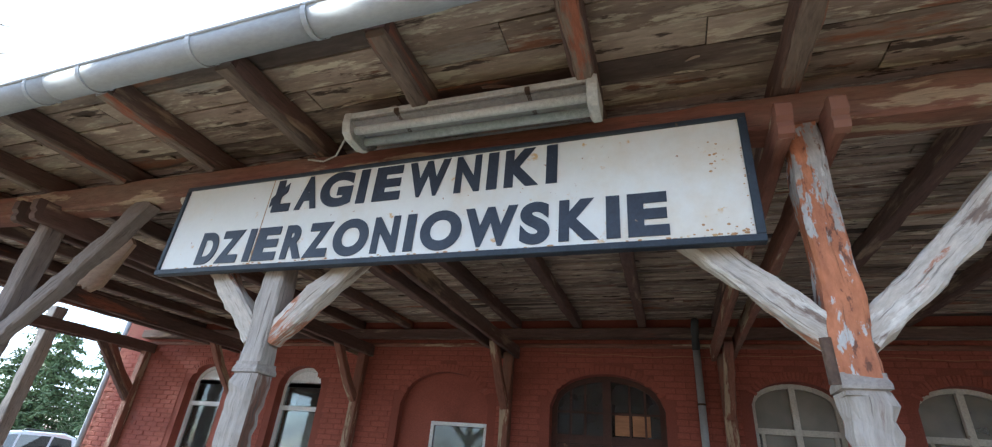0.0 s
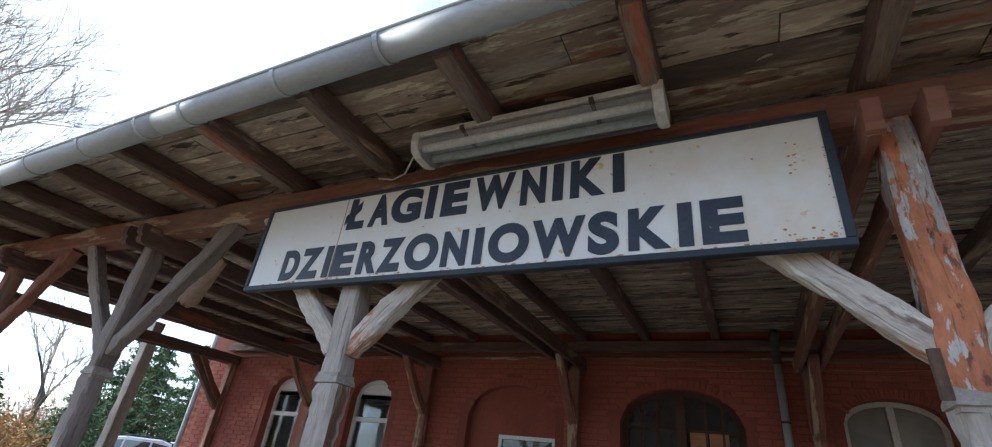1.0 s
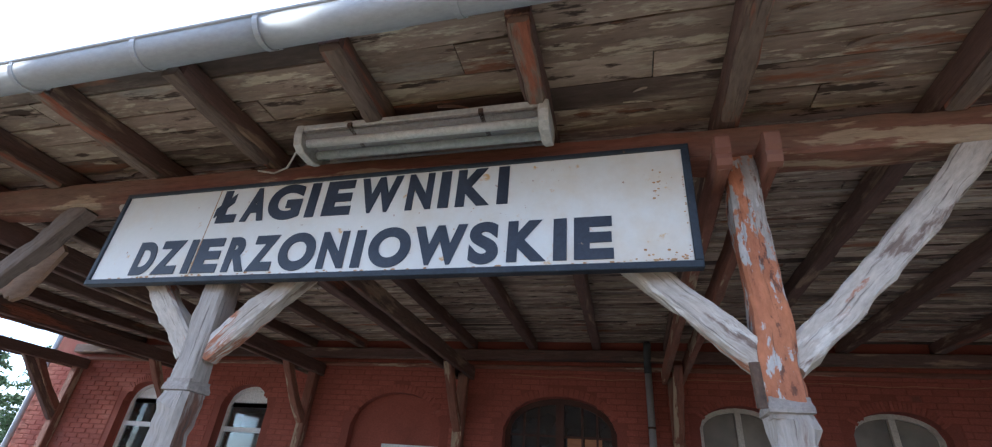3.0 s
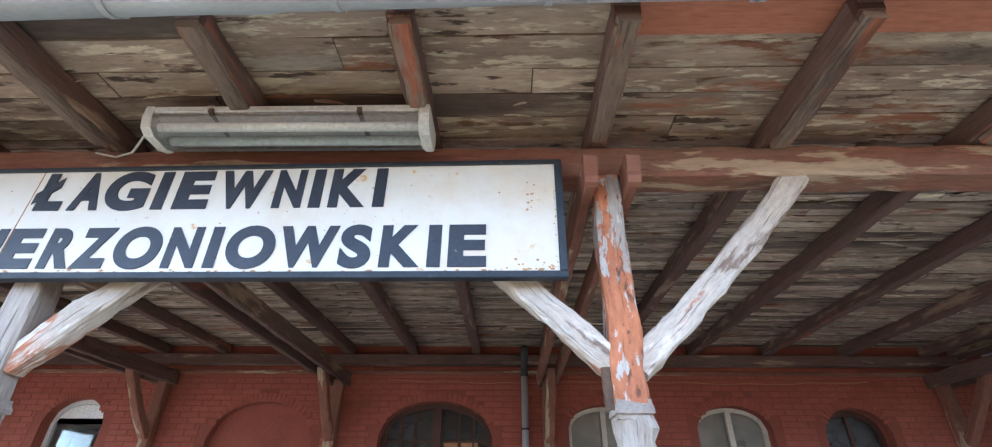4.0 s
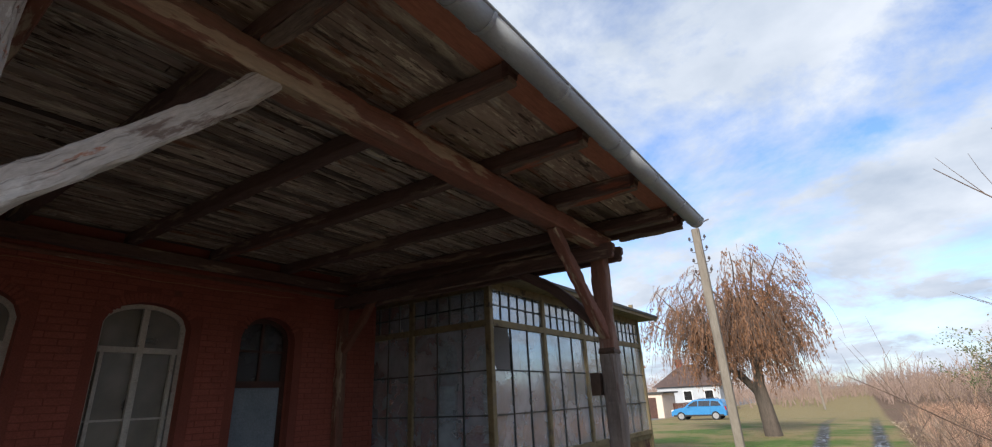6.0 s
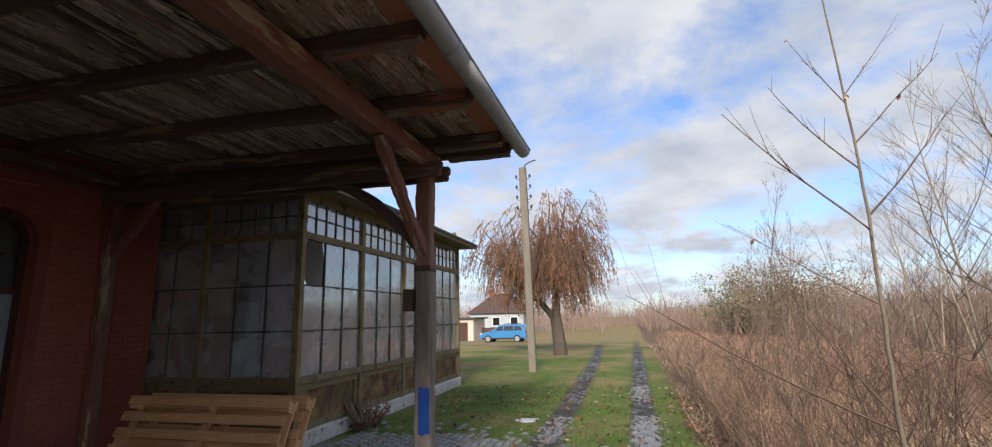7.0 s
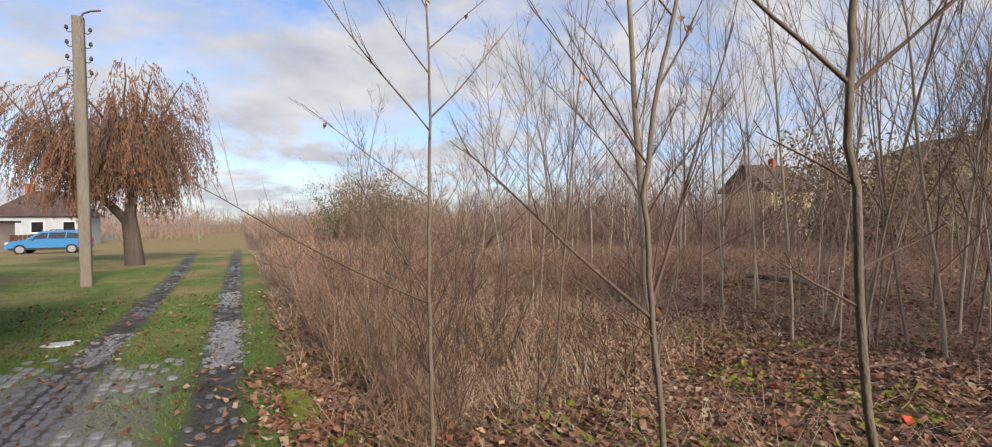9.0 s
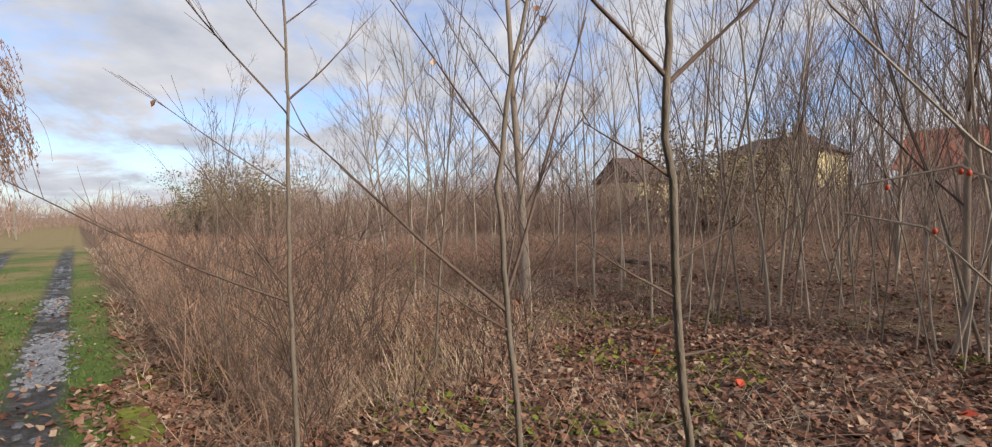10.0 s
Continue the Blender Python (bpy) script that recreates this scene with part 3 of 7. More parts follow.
for z0, z1 in ((0.50, 0.98), (0.12, 0.30)):
    n = 8
    pts = []
    for i in range(n + 1):
        yy = 3.045 + 0.125 * i / n
        pts.append((yy, z0 + 0.03 * noise.noise(Vector((yy * 30, z0, 1))), z1 + 0.04 * noise.noise(Vector((yy * 30, z1, 7)))))
    for a, b in zip(pts, pts[1:]):
        v = [bm.verts.new((6.57 - 0.106 + dx, yy, zz)) for dx in (0.0, -0.006) for yy, zz in ((a[0], a[1]), (b[0], b[1]), (b[0], b[2]), (a[0], a[2]))]
        for f in ((4, 7, 6, 5), (0, 4, 5, 1), (3, 2, 6, 7), (1, 5, 6, 2), (0, 3, 7, 4)):
            bm.faces.new([v[i] for i in f])
part("paint_patch", bm, M_blue, post_c, "smeared bright blue paint")
part("small_box", bx(6.46, 6.60, 3.25, 3.36, 1.78, 2.02), M_steel, post_c, "small dark metal box")
tube_bm = tube(bmesh.new(), [(1.142, 2.975, 2.22), (1.135, 2.955, 2.385)], 0.020, 12, False)
tube(tube_bm, [(1.135, 2.955, 2.386), (1.142, 2.975, 2.23)], 0.0145, 12, False)
part("pipe_stub", tube_bm, M_steel, post_b, "rusty open pipe stub")

# ---- gutter ----
gutter = thing("gutter", (1.0, 2.10, 3.7), "dull grey zinc half-round eaves gutter", "gutter")
GX = [-9.0, -6.6, -4.6, -2.6, -0.86, 1.05, 2.85, 4.8, 7.2]
GY, GZ, GR = 2.095, 3.70, 0.085


def gz(x):
    return GZ + 0.026 * min(0.0, x - 1.0) + 0.005 * max(0.0, x - 1.0)


for a, b in zip(GX, GX[1:]):
    bm = bmesh.new()
    loops = []
    for i in range(5):
        x = a + (b - a) * i / 4
        sag = 0.006 * noise.noise(Vector((x, 0, 4)))
        lo = [(x, GY - GR * math.cos(math.pi * k / 12), gz(x) + sag - GR * math.sin(math.pi * k / 12)) for k in range(13)]
        lo += [(x, GY - (GR - 0.006) * math.cos(math.pi * k / 12), gz(x) + sag - (GR - 0.006) * math.sin(math.pi * k / 12)) for k in range(12, -1, -1)]
        loops.append(lo)
    rings(bm, loops)
    smooth(part("gutter_length", bm, M_zinc, gutter))
    part("bead", tube(bmesh.new(), [(a, GY - GR, gz(a) + 0.004), (b, GY - GR, gz(b) + 0.004)], 0.011, 8), M_zinc, gutter)
for i, x in enumerate([-8.4, -7.5, -6.6, -5.7, -4.9, -4.1, -3.4, -2.75, -2.32, -1.55, -0.87, 0.05, 0.9, 1.75, 2.62, 2.86, 3.7, 4.6, 5.5, 6.4, 7.05]):
    bm = bmesh.new()
    ra, w = GR + 0.006, 0.014
    loops = [[(x + s * w, GY - rr * math.cos(math.pi * k / 12), gz(x) - rr * math.sin(math.pi * k / 12)) for s, rr in ((-1, ra), (1, ra), (1, ra - 0.012), (-1, ra - 0.012))] for k in range(13)]
    rings(bm, loops)
    box(bm, x - w, x + w, GY + GR - 0.004, GY + GR + 0.02, gz(x) - 0.01, gz(x) + 0.07)
    part("bracket", bm, M_zinc, gutter)
bm = bmesh.new()
rings(bm, [[(x, GY - 0.03, gz(x) + 0.055), (x, 2.30, GZ + 0.088), (x, 2.30, GZ + 0.092), (x, GY - 0.03, gz(x) + 0.060)] for x in (-9.0, 1.0, 7.0)])
part("eaves_flashing", bm, M_zinc, gutter)
bm = bmesh.new()
vs = [bm.verts.new((7.2, GY - GR * math.cos(math.pi * k / 12), gz(7.2) - GR * math.sin(math.pi * k / 12))) for k in range(13)]
vs2 = [bm.verts.new((7.206, v.co.y, v.co.z)) for v in vs]
bm.faces.new(vs2)
bm.faces.new(vs[::-1])
part("stop_end", bm, M_zinc, gutter)

# ---- station sign ----
SX0, SX1, SZ0, SZ1, SY = -2.515, 1.015, 2.805, 3.492, 3.0
sign = thing("station_sign", ((SX0 + SX1) / 2, SY, SZ0), "white enamel station sign with black lettering and rust", "sign")
bm = bmesh.new()
box(bm, SX0 + 0.02, SX1 - 0.02, SY, SY + 0.03, SZ0 + 0.02, SZ1 - 0.02)
part("board", bm, M_white, sign)
for nm, b4 in (("frame_bottom", (SX0, SX1, SZ0, SZ0 + 0.036)), ("frame_top", (SX0, SX1, SZ1 - 0.028, SZ1)), ("frame_side", (SX0, SX0 + 0.030, SZ0 + 0.036, SZ1 - 0.028)), ("frame_side", (SX1 - 0.038, SX1, SZ0 + 0.036, SZ1 - 0.028))):
    bm = bx(b4[0], b4[1], SY - 0.012, SY + 0.038, b4[2], b4[3])
    bmesh.ops.bevel(bm, geom=bm.edges[:], offset=0.004, segments=1, affect="EDGES")
    part("frame_strip", bm, M_frame, sign, "blue-black frame strip")


def letter(char, x0, x1, z0, z1):
    """One bold raised letter between x0 and x1 on the sign."""
    cu = bpy.data.curves.new("letter", "FONT")
    cu.body, cu.extrude, cu.offset = char, 0.004, 0.052
    tmp = new("letter", cu)
    bpy.context.view_layer.update()
    me = bpy.data.meshes.new_from_object(tmp.evaluated_get(bpy.context.evaluated_depsgraph_get()))
    bpy.data.objects.remove(tmp)
    co = np.empty(len(me.vertices) * 3)
    me.vertices.foreach_get("co", co)
    co = co.reshape(-1, 3)
    lo, hi = co.min(0), co.max(0)
    over = 0.006 if char in "OSG" else 0.0
    x = x0 + (co[:, 0] - lo[0]) / (hi[0] - lo[0]) * (x1 - x0)
    z = z0 - over + (co[:, 1] - lo[1]) / (hi[1] - lo[1]) * (z1 - z0 + 2 * over)
    me.vertices.foreach_set("co", np.stack([x, SY - 0.003 - co[:, 2] * 0.5, z], 1).ravel())
    me.update()
    return link("letter", me, M_black, sign, "black raised letter")


# edges of the letters along the sign, in centimetres
for words, edges, z0, z1 in (("ŁAGIEWNIKI", (-176, -160, -156, -140, -139, -116, -112, -106, -101, -83, -79, -53, -49, -34, -30, -24, -20, -1, 3, 9), 3.208, 3.452),
                             ("DZIERZONIOWSKIE", (-222, -207, -206, -188, -184, -179, -177, -160, -156, -141, -140, -123, -121, -98, -95, -79, -74.5, -69, -65.5, -41.5, -40, -11, -9.5, 6, 10.5, 30, 33.5, 40, 43.5, 62), 2.864, 3.096)):
    for k, char in enumerate(words):
        letter(char, edges[2 * k] / 100 + 0.008, edges[2 * k + 1] / 100 + 0.008, z0, z1)
part("seam", bx(-1.772, -1.768, SY - 0.002, SY + 0.001, SZ0 + 0.036, SZ1 - 0.028), M_rust, sign, "thin rusty seam between two plates")
# rust blooms along the lower edge and the corners
random.seed(11)
for k in range(120):
    if k < 62:
        cx, cz, rr = random.uniform(-2.4, 0.95), SZ0 + 0.037 + abs(random.gauss(0, 0.006)), random.uniform(0.002, 0.009)
    elif k < 78:
        cx, cz, rr = random.uniform(0.72, 0.97), SZ0 + 0.04 + abs(random.gauss(0, 0.035)), random.uniform(0.002, 0.008)
    elif k < 92:
        cx, cz, rr = random.gauss(0.86, 0.03), random.gauss(3.27, 0.06), random.uniform(0.002, 0.008)
    elif k < 106:
        cx, cz, rr = 0.974 - abs(random.gauss(0, 0.006)), random.uniform(2.86, 3.3), random.uniform(0.002, 0.005)
    else:
        cx, cz, rr = random.uniform(-1.7, 0.2), random.uniform(2.9, 3.2), random.uniform(0.002, 0.006)
    bm = bmesh.new()
    vs = [bm.verts.new((cx + rr * (1.6 if k < 62 else 1) * math.cos(a) * (1 + 0.5 * noise.noise(Vector((a, k, 0)))), SY - 0.0012 - k * 0.00003, max(SZ0 + 0.0365, cz + rr * 0.8 * math.sin(a) * (1 + 0.5 * noise.noise(Vector((a, k, 5))))))) for a in [2 * math.pi * i / 11 for i in range(11)]]
    bm.faces.new(vs)
    part("rust_spot", bm, M_rust, sign, "flaky rust bloom")

# the sign hangs with its far end slightly low
for ob in sign.children:
    for v in ob.data.vertices:
        f = (SZ1 - v.co.z) / (SZ1 - SZ0)
        v.co.y -= 0.008
        v.co.z -= (0.010 + 0.040 * (1 - f)) * (SX1 - v.co.x) / (SX1 - SX0)

# ---- fluorescent lamp ----
lamp = thing("fluorescent_lamp", (-0.4, 2.8, 3.6), "grimy twin-tube fluorescent lamp, unlit, under the canopy", "lamp")
LX0, LX1 = -1.105, 0.345
part("housing", timber((LX0 + 0.03, 2.80, 3.605), (LX1 - 0.03, 2.80, 3.605), 0.20, 0.05, 0.002, 0.3, 0.01), M_lampcase, lamp)
for nm, a, b in (("end_cap", LX0, LX0 + 0.055), ("end_cap", LX1 - 0.055, LX1)):
    sec = [(2.695, 3.62), (2.94, 3.62), (2.945, 3.56), (2.925, 3.50), (2.87, 3.475), (2.76, 3.475), (2.715, 3.50), (2.695, 3.56)]
    bm = rings(bmesh.new(), [[(x, 2.8 + (yy - 2.8) * s, 3.56 + (zz - 3.56) * s) for yy, zz in sec] for x, s in ((a, 0.9), (a + 0.012, 1.0), (b - 0.012, 1.0), (b, 0.97))])
    part(nm, bm, M_lampcase, lamp)
part("reflector", bx(LX0 + 0.05, LX1 - 0.05, 2.72, 2.92, 3.575, 3.583), M_inner, lamp)
for yy in (2.765, 2.875):
    t = part("tube", tube(bmesh.new(), [(LX0 + 0.06, yy, 3.54), (LX1 - 0.06, yy, 3.535)], 0.024, 12), M_tube, lamp, "white unlit tube")
    smooth(t)
bm = bmesh.new()
sec = [(2.705, 3.585), (2.705, 3.55), (2.725, 3.502), (2.77, 3.484), (2.865, 3.484), (2.915, 3.502), (2.935, 3.55), (2.935, 3.585)]
a = [[bm.verts.new((x, yy, zz)) for yy, zz in sec] for x in (LX0 + 0.05, LX1 - 0.05)]
for i in range(len(sec) - 1):
    bm.faces.new((a[0][i], a[0][i + 1], a[1][i + 1], a[1][i]))
cover = part("cover", bm, M_lens, lamp, "dusty clear cover")
cover.visible_shadow = False
for x in (LX0 + 0.35, LX1 - 0.35):
    part("clip", bx(x - 0.012, x + 0.012, 2.69, 2.91, 3.575, 3.60), M_steel, lamp)
cable = tube(bmesh.new(), [(LX0 + 0.02, 2.8, 3.6), (LX0 - 0.08, 2.85, 3.56), (LX0 - 0.2, 2.95, 3.53), (LX0 - 0.36, 3.03, 3.56), (LX0 - 0.5, 3.04, 3.60)], 0.006, 6)
part("cable", cable, M_lampcase, lamp, "thin slack cable")

# hanging broken board by the far post
bm = bmesh.new()
prof = [(-3.95, 3.02), (-3.36, 3.26), (-3.30, 3.20), (-3.46, 2.86), (-3.58, 2.82), (-3.60, 2.86), (-3.64, 2.84), (-3.68, 2.88), (-3.78, 2.88)]
rings(bm, [[(x, yy, z) for x, z in prof] for yy in (3.28, 3.31)])
tagged(part("broken_board", bm, M_tanboard), "broken brown board hanging beside the canopy brace", "board")

# downpipe on the wall
dp = thing("downpipe", (0.95, 7.85, 0), "grey zinc downpipe on the brick wall", "downpipe")
smooth(part("pipe", tube(bmesh.new(), [(0.95, 7.88, 0.0), (0.95, 7.88, 3.50)], 0.045, 14), M_zinc, dp))
smooth(part("elbow", tube(bmesh.new(), [(0.95, 7.88, 3.48), (0.95, 7.87, 3.60), (0.95, 7.78, 3.72), (0.95, 7.60, 3.80)], 0.05, 12), M_roof, dp))
for z in (1.2, 2.8):
    part("clamp", tube(bmesh.new(), [(0.95, 7.88, z - 0.012), (0.95, 7.88, z + 0.012)], 0.052, 14), M_steel, dp)
dp2 = thing("downpipe", (-9.6, 7.7, 0), "grey zinc downpipe at the end of the building", "downpipe")
smooth(part("pipe", tube(bmesh.new(), [(-9.68, 7.86, 0.0), (-9.68, 7.86, 4.4)], 0.05, 14), M_zinc, dp2))
wire = tube(bmesh.new(), [(-0.95 + 6.6 * i / 24, 7.925, 3.44 - 0.03 * math.sin(math.pi * i / 12) ** 2 - 0.01 * (i % 3)) for i in range(25)], 0.005, 5)
tagged(part("wire", wire, M_ply), "thin wire strung along the brick wall", "wire")


# ---- windows and doors of the station ----
def frame_arch(bm, op, inset, width, y0, y1, z_bottom):
    """A frame that follows an arched opening."""
    c, w, _, s, k = op
    def ring(d):
        hw = w / 2 - d
        pts = [(c - hw, z_bottom + d)]
        pts += [(c + hw * t, s + (k - d - s) * math.sqrt(max(0, 1 - t * t))) for t in [-math.cos(math.pi * i / 16) for i in range(17)]]
        pts += [(c + hw, z_bottom + d)]
        return pts
    o, i = ring(inset), ring(inset + width)
    va = [[bm.verts.new((x, yy, z)) for x, z in pts] for pts in (o, i) for yy in (y0, y1)]
    of, ob, inf, ib = va
    n = len(o)
    for a in range(n):
        b = (a + 1) % n
        bm.faces.new((of[a], of[b], inf[b], inf[a]))
        bm.faces.new((inf[a], inf[b], ib[b], ib[a]))
        bm.faces.new((of[b], of[a], ob[a], ob[b]))
        bm.faces.new((ob[a], ob[b], ib[b], ib[a]))
    return bm


def pane_arch(op, inset, y, z_bottom):
    c, w, _, s, k = op
    hw = w / 2 - inset
    bm = bmesh.new()
    pts = [(c - hw, z_bottom)] + [(c + hw * t, s + (k - inset - s) * math.sqrt(max(0, 1 - t * t))) for t in [-math.cos(math.pi * i / 16) for i in range(17)]] + [(c + hw, z_bottom)]
    return rings(bm, [[(x, yy, z) for x, z in pts] for yy in (y, y + 0.005)])


def window(name, op, fm, label, transom, mull=0.05, bars=(), pm=None):
    c, w, sill, s, k = op
    wd = tagged(part(name, frame_arch(bmesh.new(), op, 0.0, 0.055, WALL + 0.16, WALL + 0.23, sill), fm), label, "window", kind="structure")
    pn = part("pane", pane_arch(op, 0.05, WALL + 0.20, sill + 0.05), pm or M_pane, wd)
    pn.visible_shadow = False
    if mull:
        part("mullion", bx(c - mull / 2, c + mull / 2, WALL + 0.145, WALL + 0.225, sill + 0.055, k - 0.05), fm, wd)
    part("transom", bx(c - w / 2 + 0.05, c + w / 2 - 0.05, WALL + 0.15, WALL + 0.222, transom - 0.035, transom + 0.035), fm, wd)
    for z in bars:
        part("glazing_bar", bx(c - w / 2 + 0.05, c + w / 2 - 0.05, WALL + 0.165, WALL + 0.218, z - 0.012, z + 0.012), fm, wd)
    part("window_sill", bx(c - w / 2 - 0.06, c + w / 2 + 0.06, WALL - 0.06, WALL + 0.16, sill - 0.05, sill), M_plinth, wd)
    return wd


for i, n in ((0, "window_1"), (1, "window_2")):
    op = OPENINGS[i]
    wd = window(n, op, M_wnew, "white-framed arched window in the brick wall", 2.52, 0.0)
    part("top_panel", pane_arch((op[0], op[1], 0, op[3], op[4]), 0.06, WALL + 0.185, 2.93), M_wnew, wd, "white arched infill panel")
    part("curtain", bx(op[0] - 0.38, op[0] + 0.38, WALL + 0.30, WALL + 0.31, 1.05, 2.48), M_sheet, wd)
for i, n in ((3, "window_3"), (4, "window_4")):
    op = OPENINGS[i]
    wd = window(n, op, M_wframe, "old cream-painted arched casement window", 2.55, 0.07, (1.75,), M_oldpane)
    part("sash", bx(op[0] - 0.41, op[0] - 0.37, WALL + 0.15, WALL + 0.22, 1.0, 2.52), M_wframe, wd)
    part("sash", bx(op[0] + 0.37, op[0] + 0.41, WALL + 0.15, WALL + 0.22, 1.0, 2.52), M_wframe, wd)
    part("back_panel", bx(op[0] - 0.42, op[0] + 0.42, WALL + 0.36, WALL + 0.37, 1.0, 2.40), M_sheet, wd, "pale board behind the panes")

# arched double door
op = OPENINGS[2]
door = tagged(part("door_1", frame_arch(bmesh.new(), op, 0.0, 0.075, WALL + 0.16, WALL + 0.25, 0.0), M_door), "dark brown arched double door with glazed fanlight", "door", kind="structure")
part("fanlight_pane", pane_arch(op, 0.06, WALL + 0.21, 2.35), M_dulledpane, door).visible_shadow = False
part("mullion", bx(op[0] - 0.055, op[0] + 0.055, WALL + 0.14, WALL + 0.26, 0.05, op[4] - 0.06), M_door, door)
part("transom", bx(op[0] - 0.69, op[0] + 0.69, WALL + 0.15, WALL + 0.255, 2.27, 2.38), M_door, door)
for dx in (-0.5, -0.3, 0.3, 0.5):
    part("glazing_bar", bx(op[0] + dx - 0.014, op[0] + dx + 0.014, WALL + 0.18, WALL + 0.24, 2.38, arch(op[0] + dx, op) - 0.06), M_door, door)
part("glazing_bar", bx(op[0] - 0.68, op[0] + 0.68, WALL + 0.185, WALL + 0.238, 2.66, 2.685), M_door, door)
for a, b in ((0.10, 0.30), (0.33, 0.56)):
    part("ply_panel", bx(op[0] + a, op[0] + b, WALL + 0.186, WALL + 0.2, 2.40, 2.655), M_ply, door, "tan board in place of a pane")
for sgn in (-1, 1):
    a, b = sorted((op[0] + sgn * 0.06, op[0] + sgn * 0.68))
    lf = part("leaf", bx(a, b, WALL + 0.18, WALL + 0.23, 0.02, 2.265), M_door, door)
    for z0, z1 in ((0.2, 0.9), (1.0, 1.5)):
        part("panel", bx(a + 0.1, b - 0.1, WALL + 0.168, WALL + 0.181, z0, z1), M_door, lf)
    part("ply_panel", bx(a + 0.1, b - 0.1, WALL + 0.166, WALL + 0.181, 1.62, 2.15), M_ply, lf, "tan board over the glazing")
part("handle", bx(op[0] + 0.10, op[0] + 0.20, WALL + 0.11, WALL + 0.16, 1.08, 1.11), M_steel, door)

op = OPENINGS[5]
door = tagged(part("door_2", frame_arch(bmesh.new(), op, 0.0, 0.07, WALL + 0.18, WALL + 0.26, 0.0), M_door), "grey-blue door under a dark arched fanlight", "door", kind="structure")
part("fanlight_pane", pane_arch(op, 0.06, WALL + 0.22, 2.18), M_dulledpane, door).visible_shadow = False
part("transom", bx(op[0] - 0.37, op[0] + 0.37, WALL + 0.17, WALL + 0.26, 2.10, 2.19), M_door, door)
part("glazing_bar", bx(op[0] - 0.02, op[0] + 0.02, WALL + 0.19, WALL + 0.25, 2.19, 3.04), M_door, door)
part("glazing_bar", bx(op[0] - 0.36, op[0] + 0.36, WALL + 0.195, WALL + 0.248, 2.6, 2.63), M_door, door)
M_bluedoor = mat("dull blue-grey door", [(0.20, 0.24, 0.27), (0.27, 0.31, 0.34)], 3, 0.6, 0.2, 50)
lf = part("leaf", bx(op[0] - 0.36, op[0] + 0.36, WALL + 0.20, WALL + 0.25, 0.02, 2.10), M_bluedoor, door, "blue-grey door leaf")
part("handle", bx(op[0] - 0.32, op[0] - 0.22, WALL + 0.15, WALL + 0.2, 1.05, 1.08), M_steel, lf)

notice = thing("notice_board", (-2.36, WALL + 0.05, 1.8), "white-framed glazed notice board in the blind arch", "notice board")
for b4 in ((-2.80, -2.75, 1.5, 2.44), (-1.97, -1.92, 1.5, 2.44), (-2.75, -1.97, 2.39, 2.44), (-2.75, -1.97, 1.5, 1.55)):
    part("frame_strip", bx(b4[0], b4[1], WALL + 0.06, WALL + 0.12, b4[2], b4[3]), M_wnew, notice)
part("pane", bx(-2.75, -1.97, WALL + 0.085, WALL + 0.09, 1.55, 2.39), M_pane, notice).visible_shadow = False
part("paper", bx(-2.74, -1.98, WALL + 0.108, WALL + 0.115, 1.56, 2.38), M_sheet, notice)


# ---- glazed veranda ----
GHX0, GHX1, GHY, GHB = 7.38, 13.90, 5.36, 9.0
veranda = thing("glazed_veranda", (GHX0, GHY, 0), "weathered glazed timber veranda with grimy panes", "veranda")
ROWS_Z = [0.95, 1.57, 2.21, 2.87]


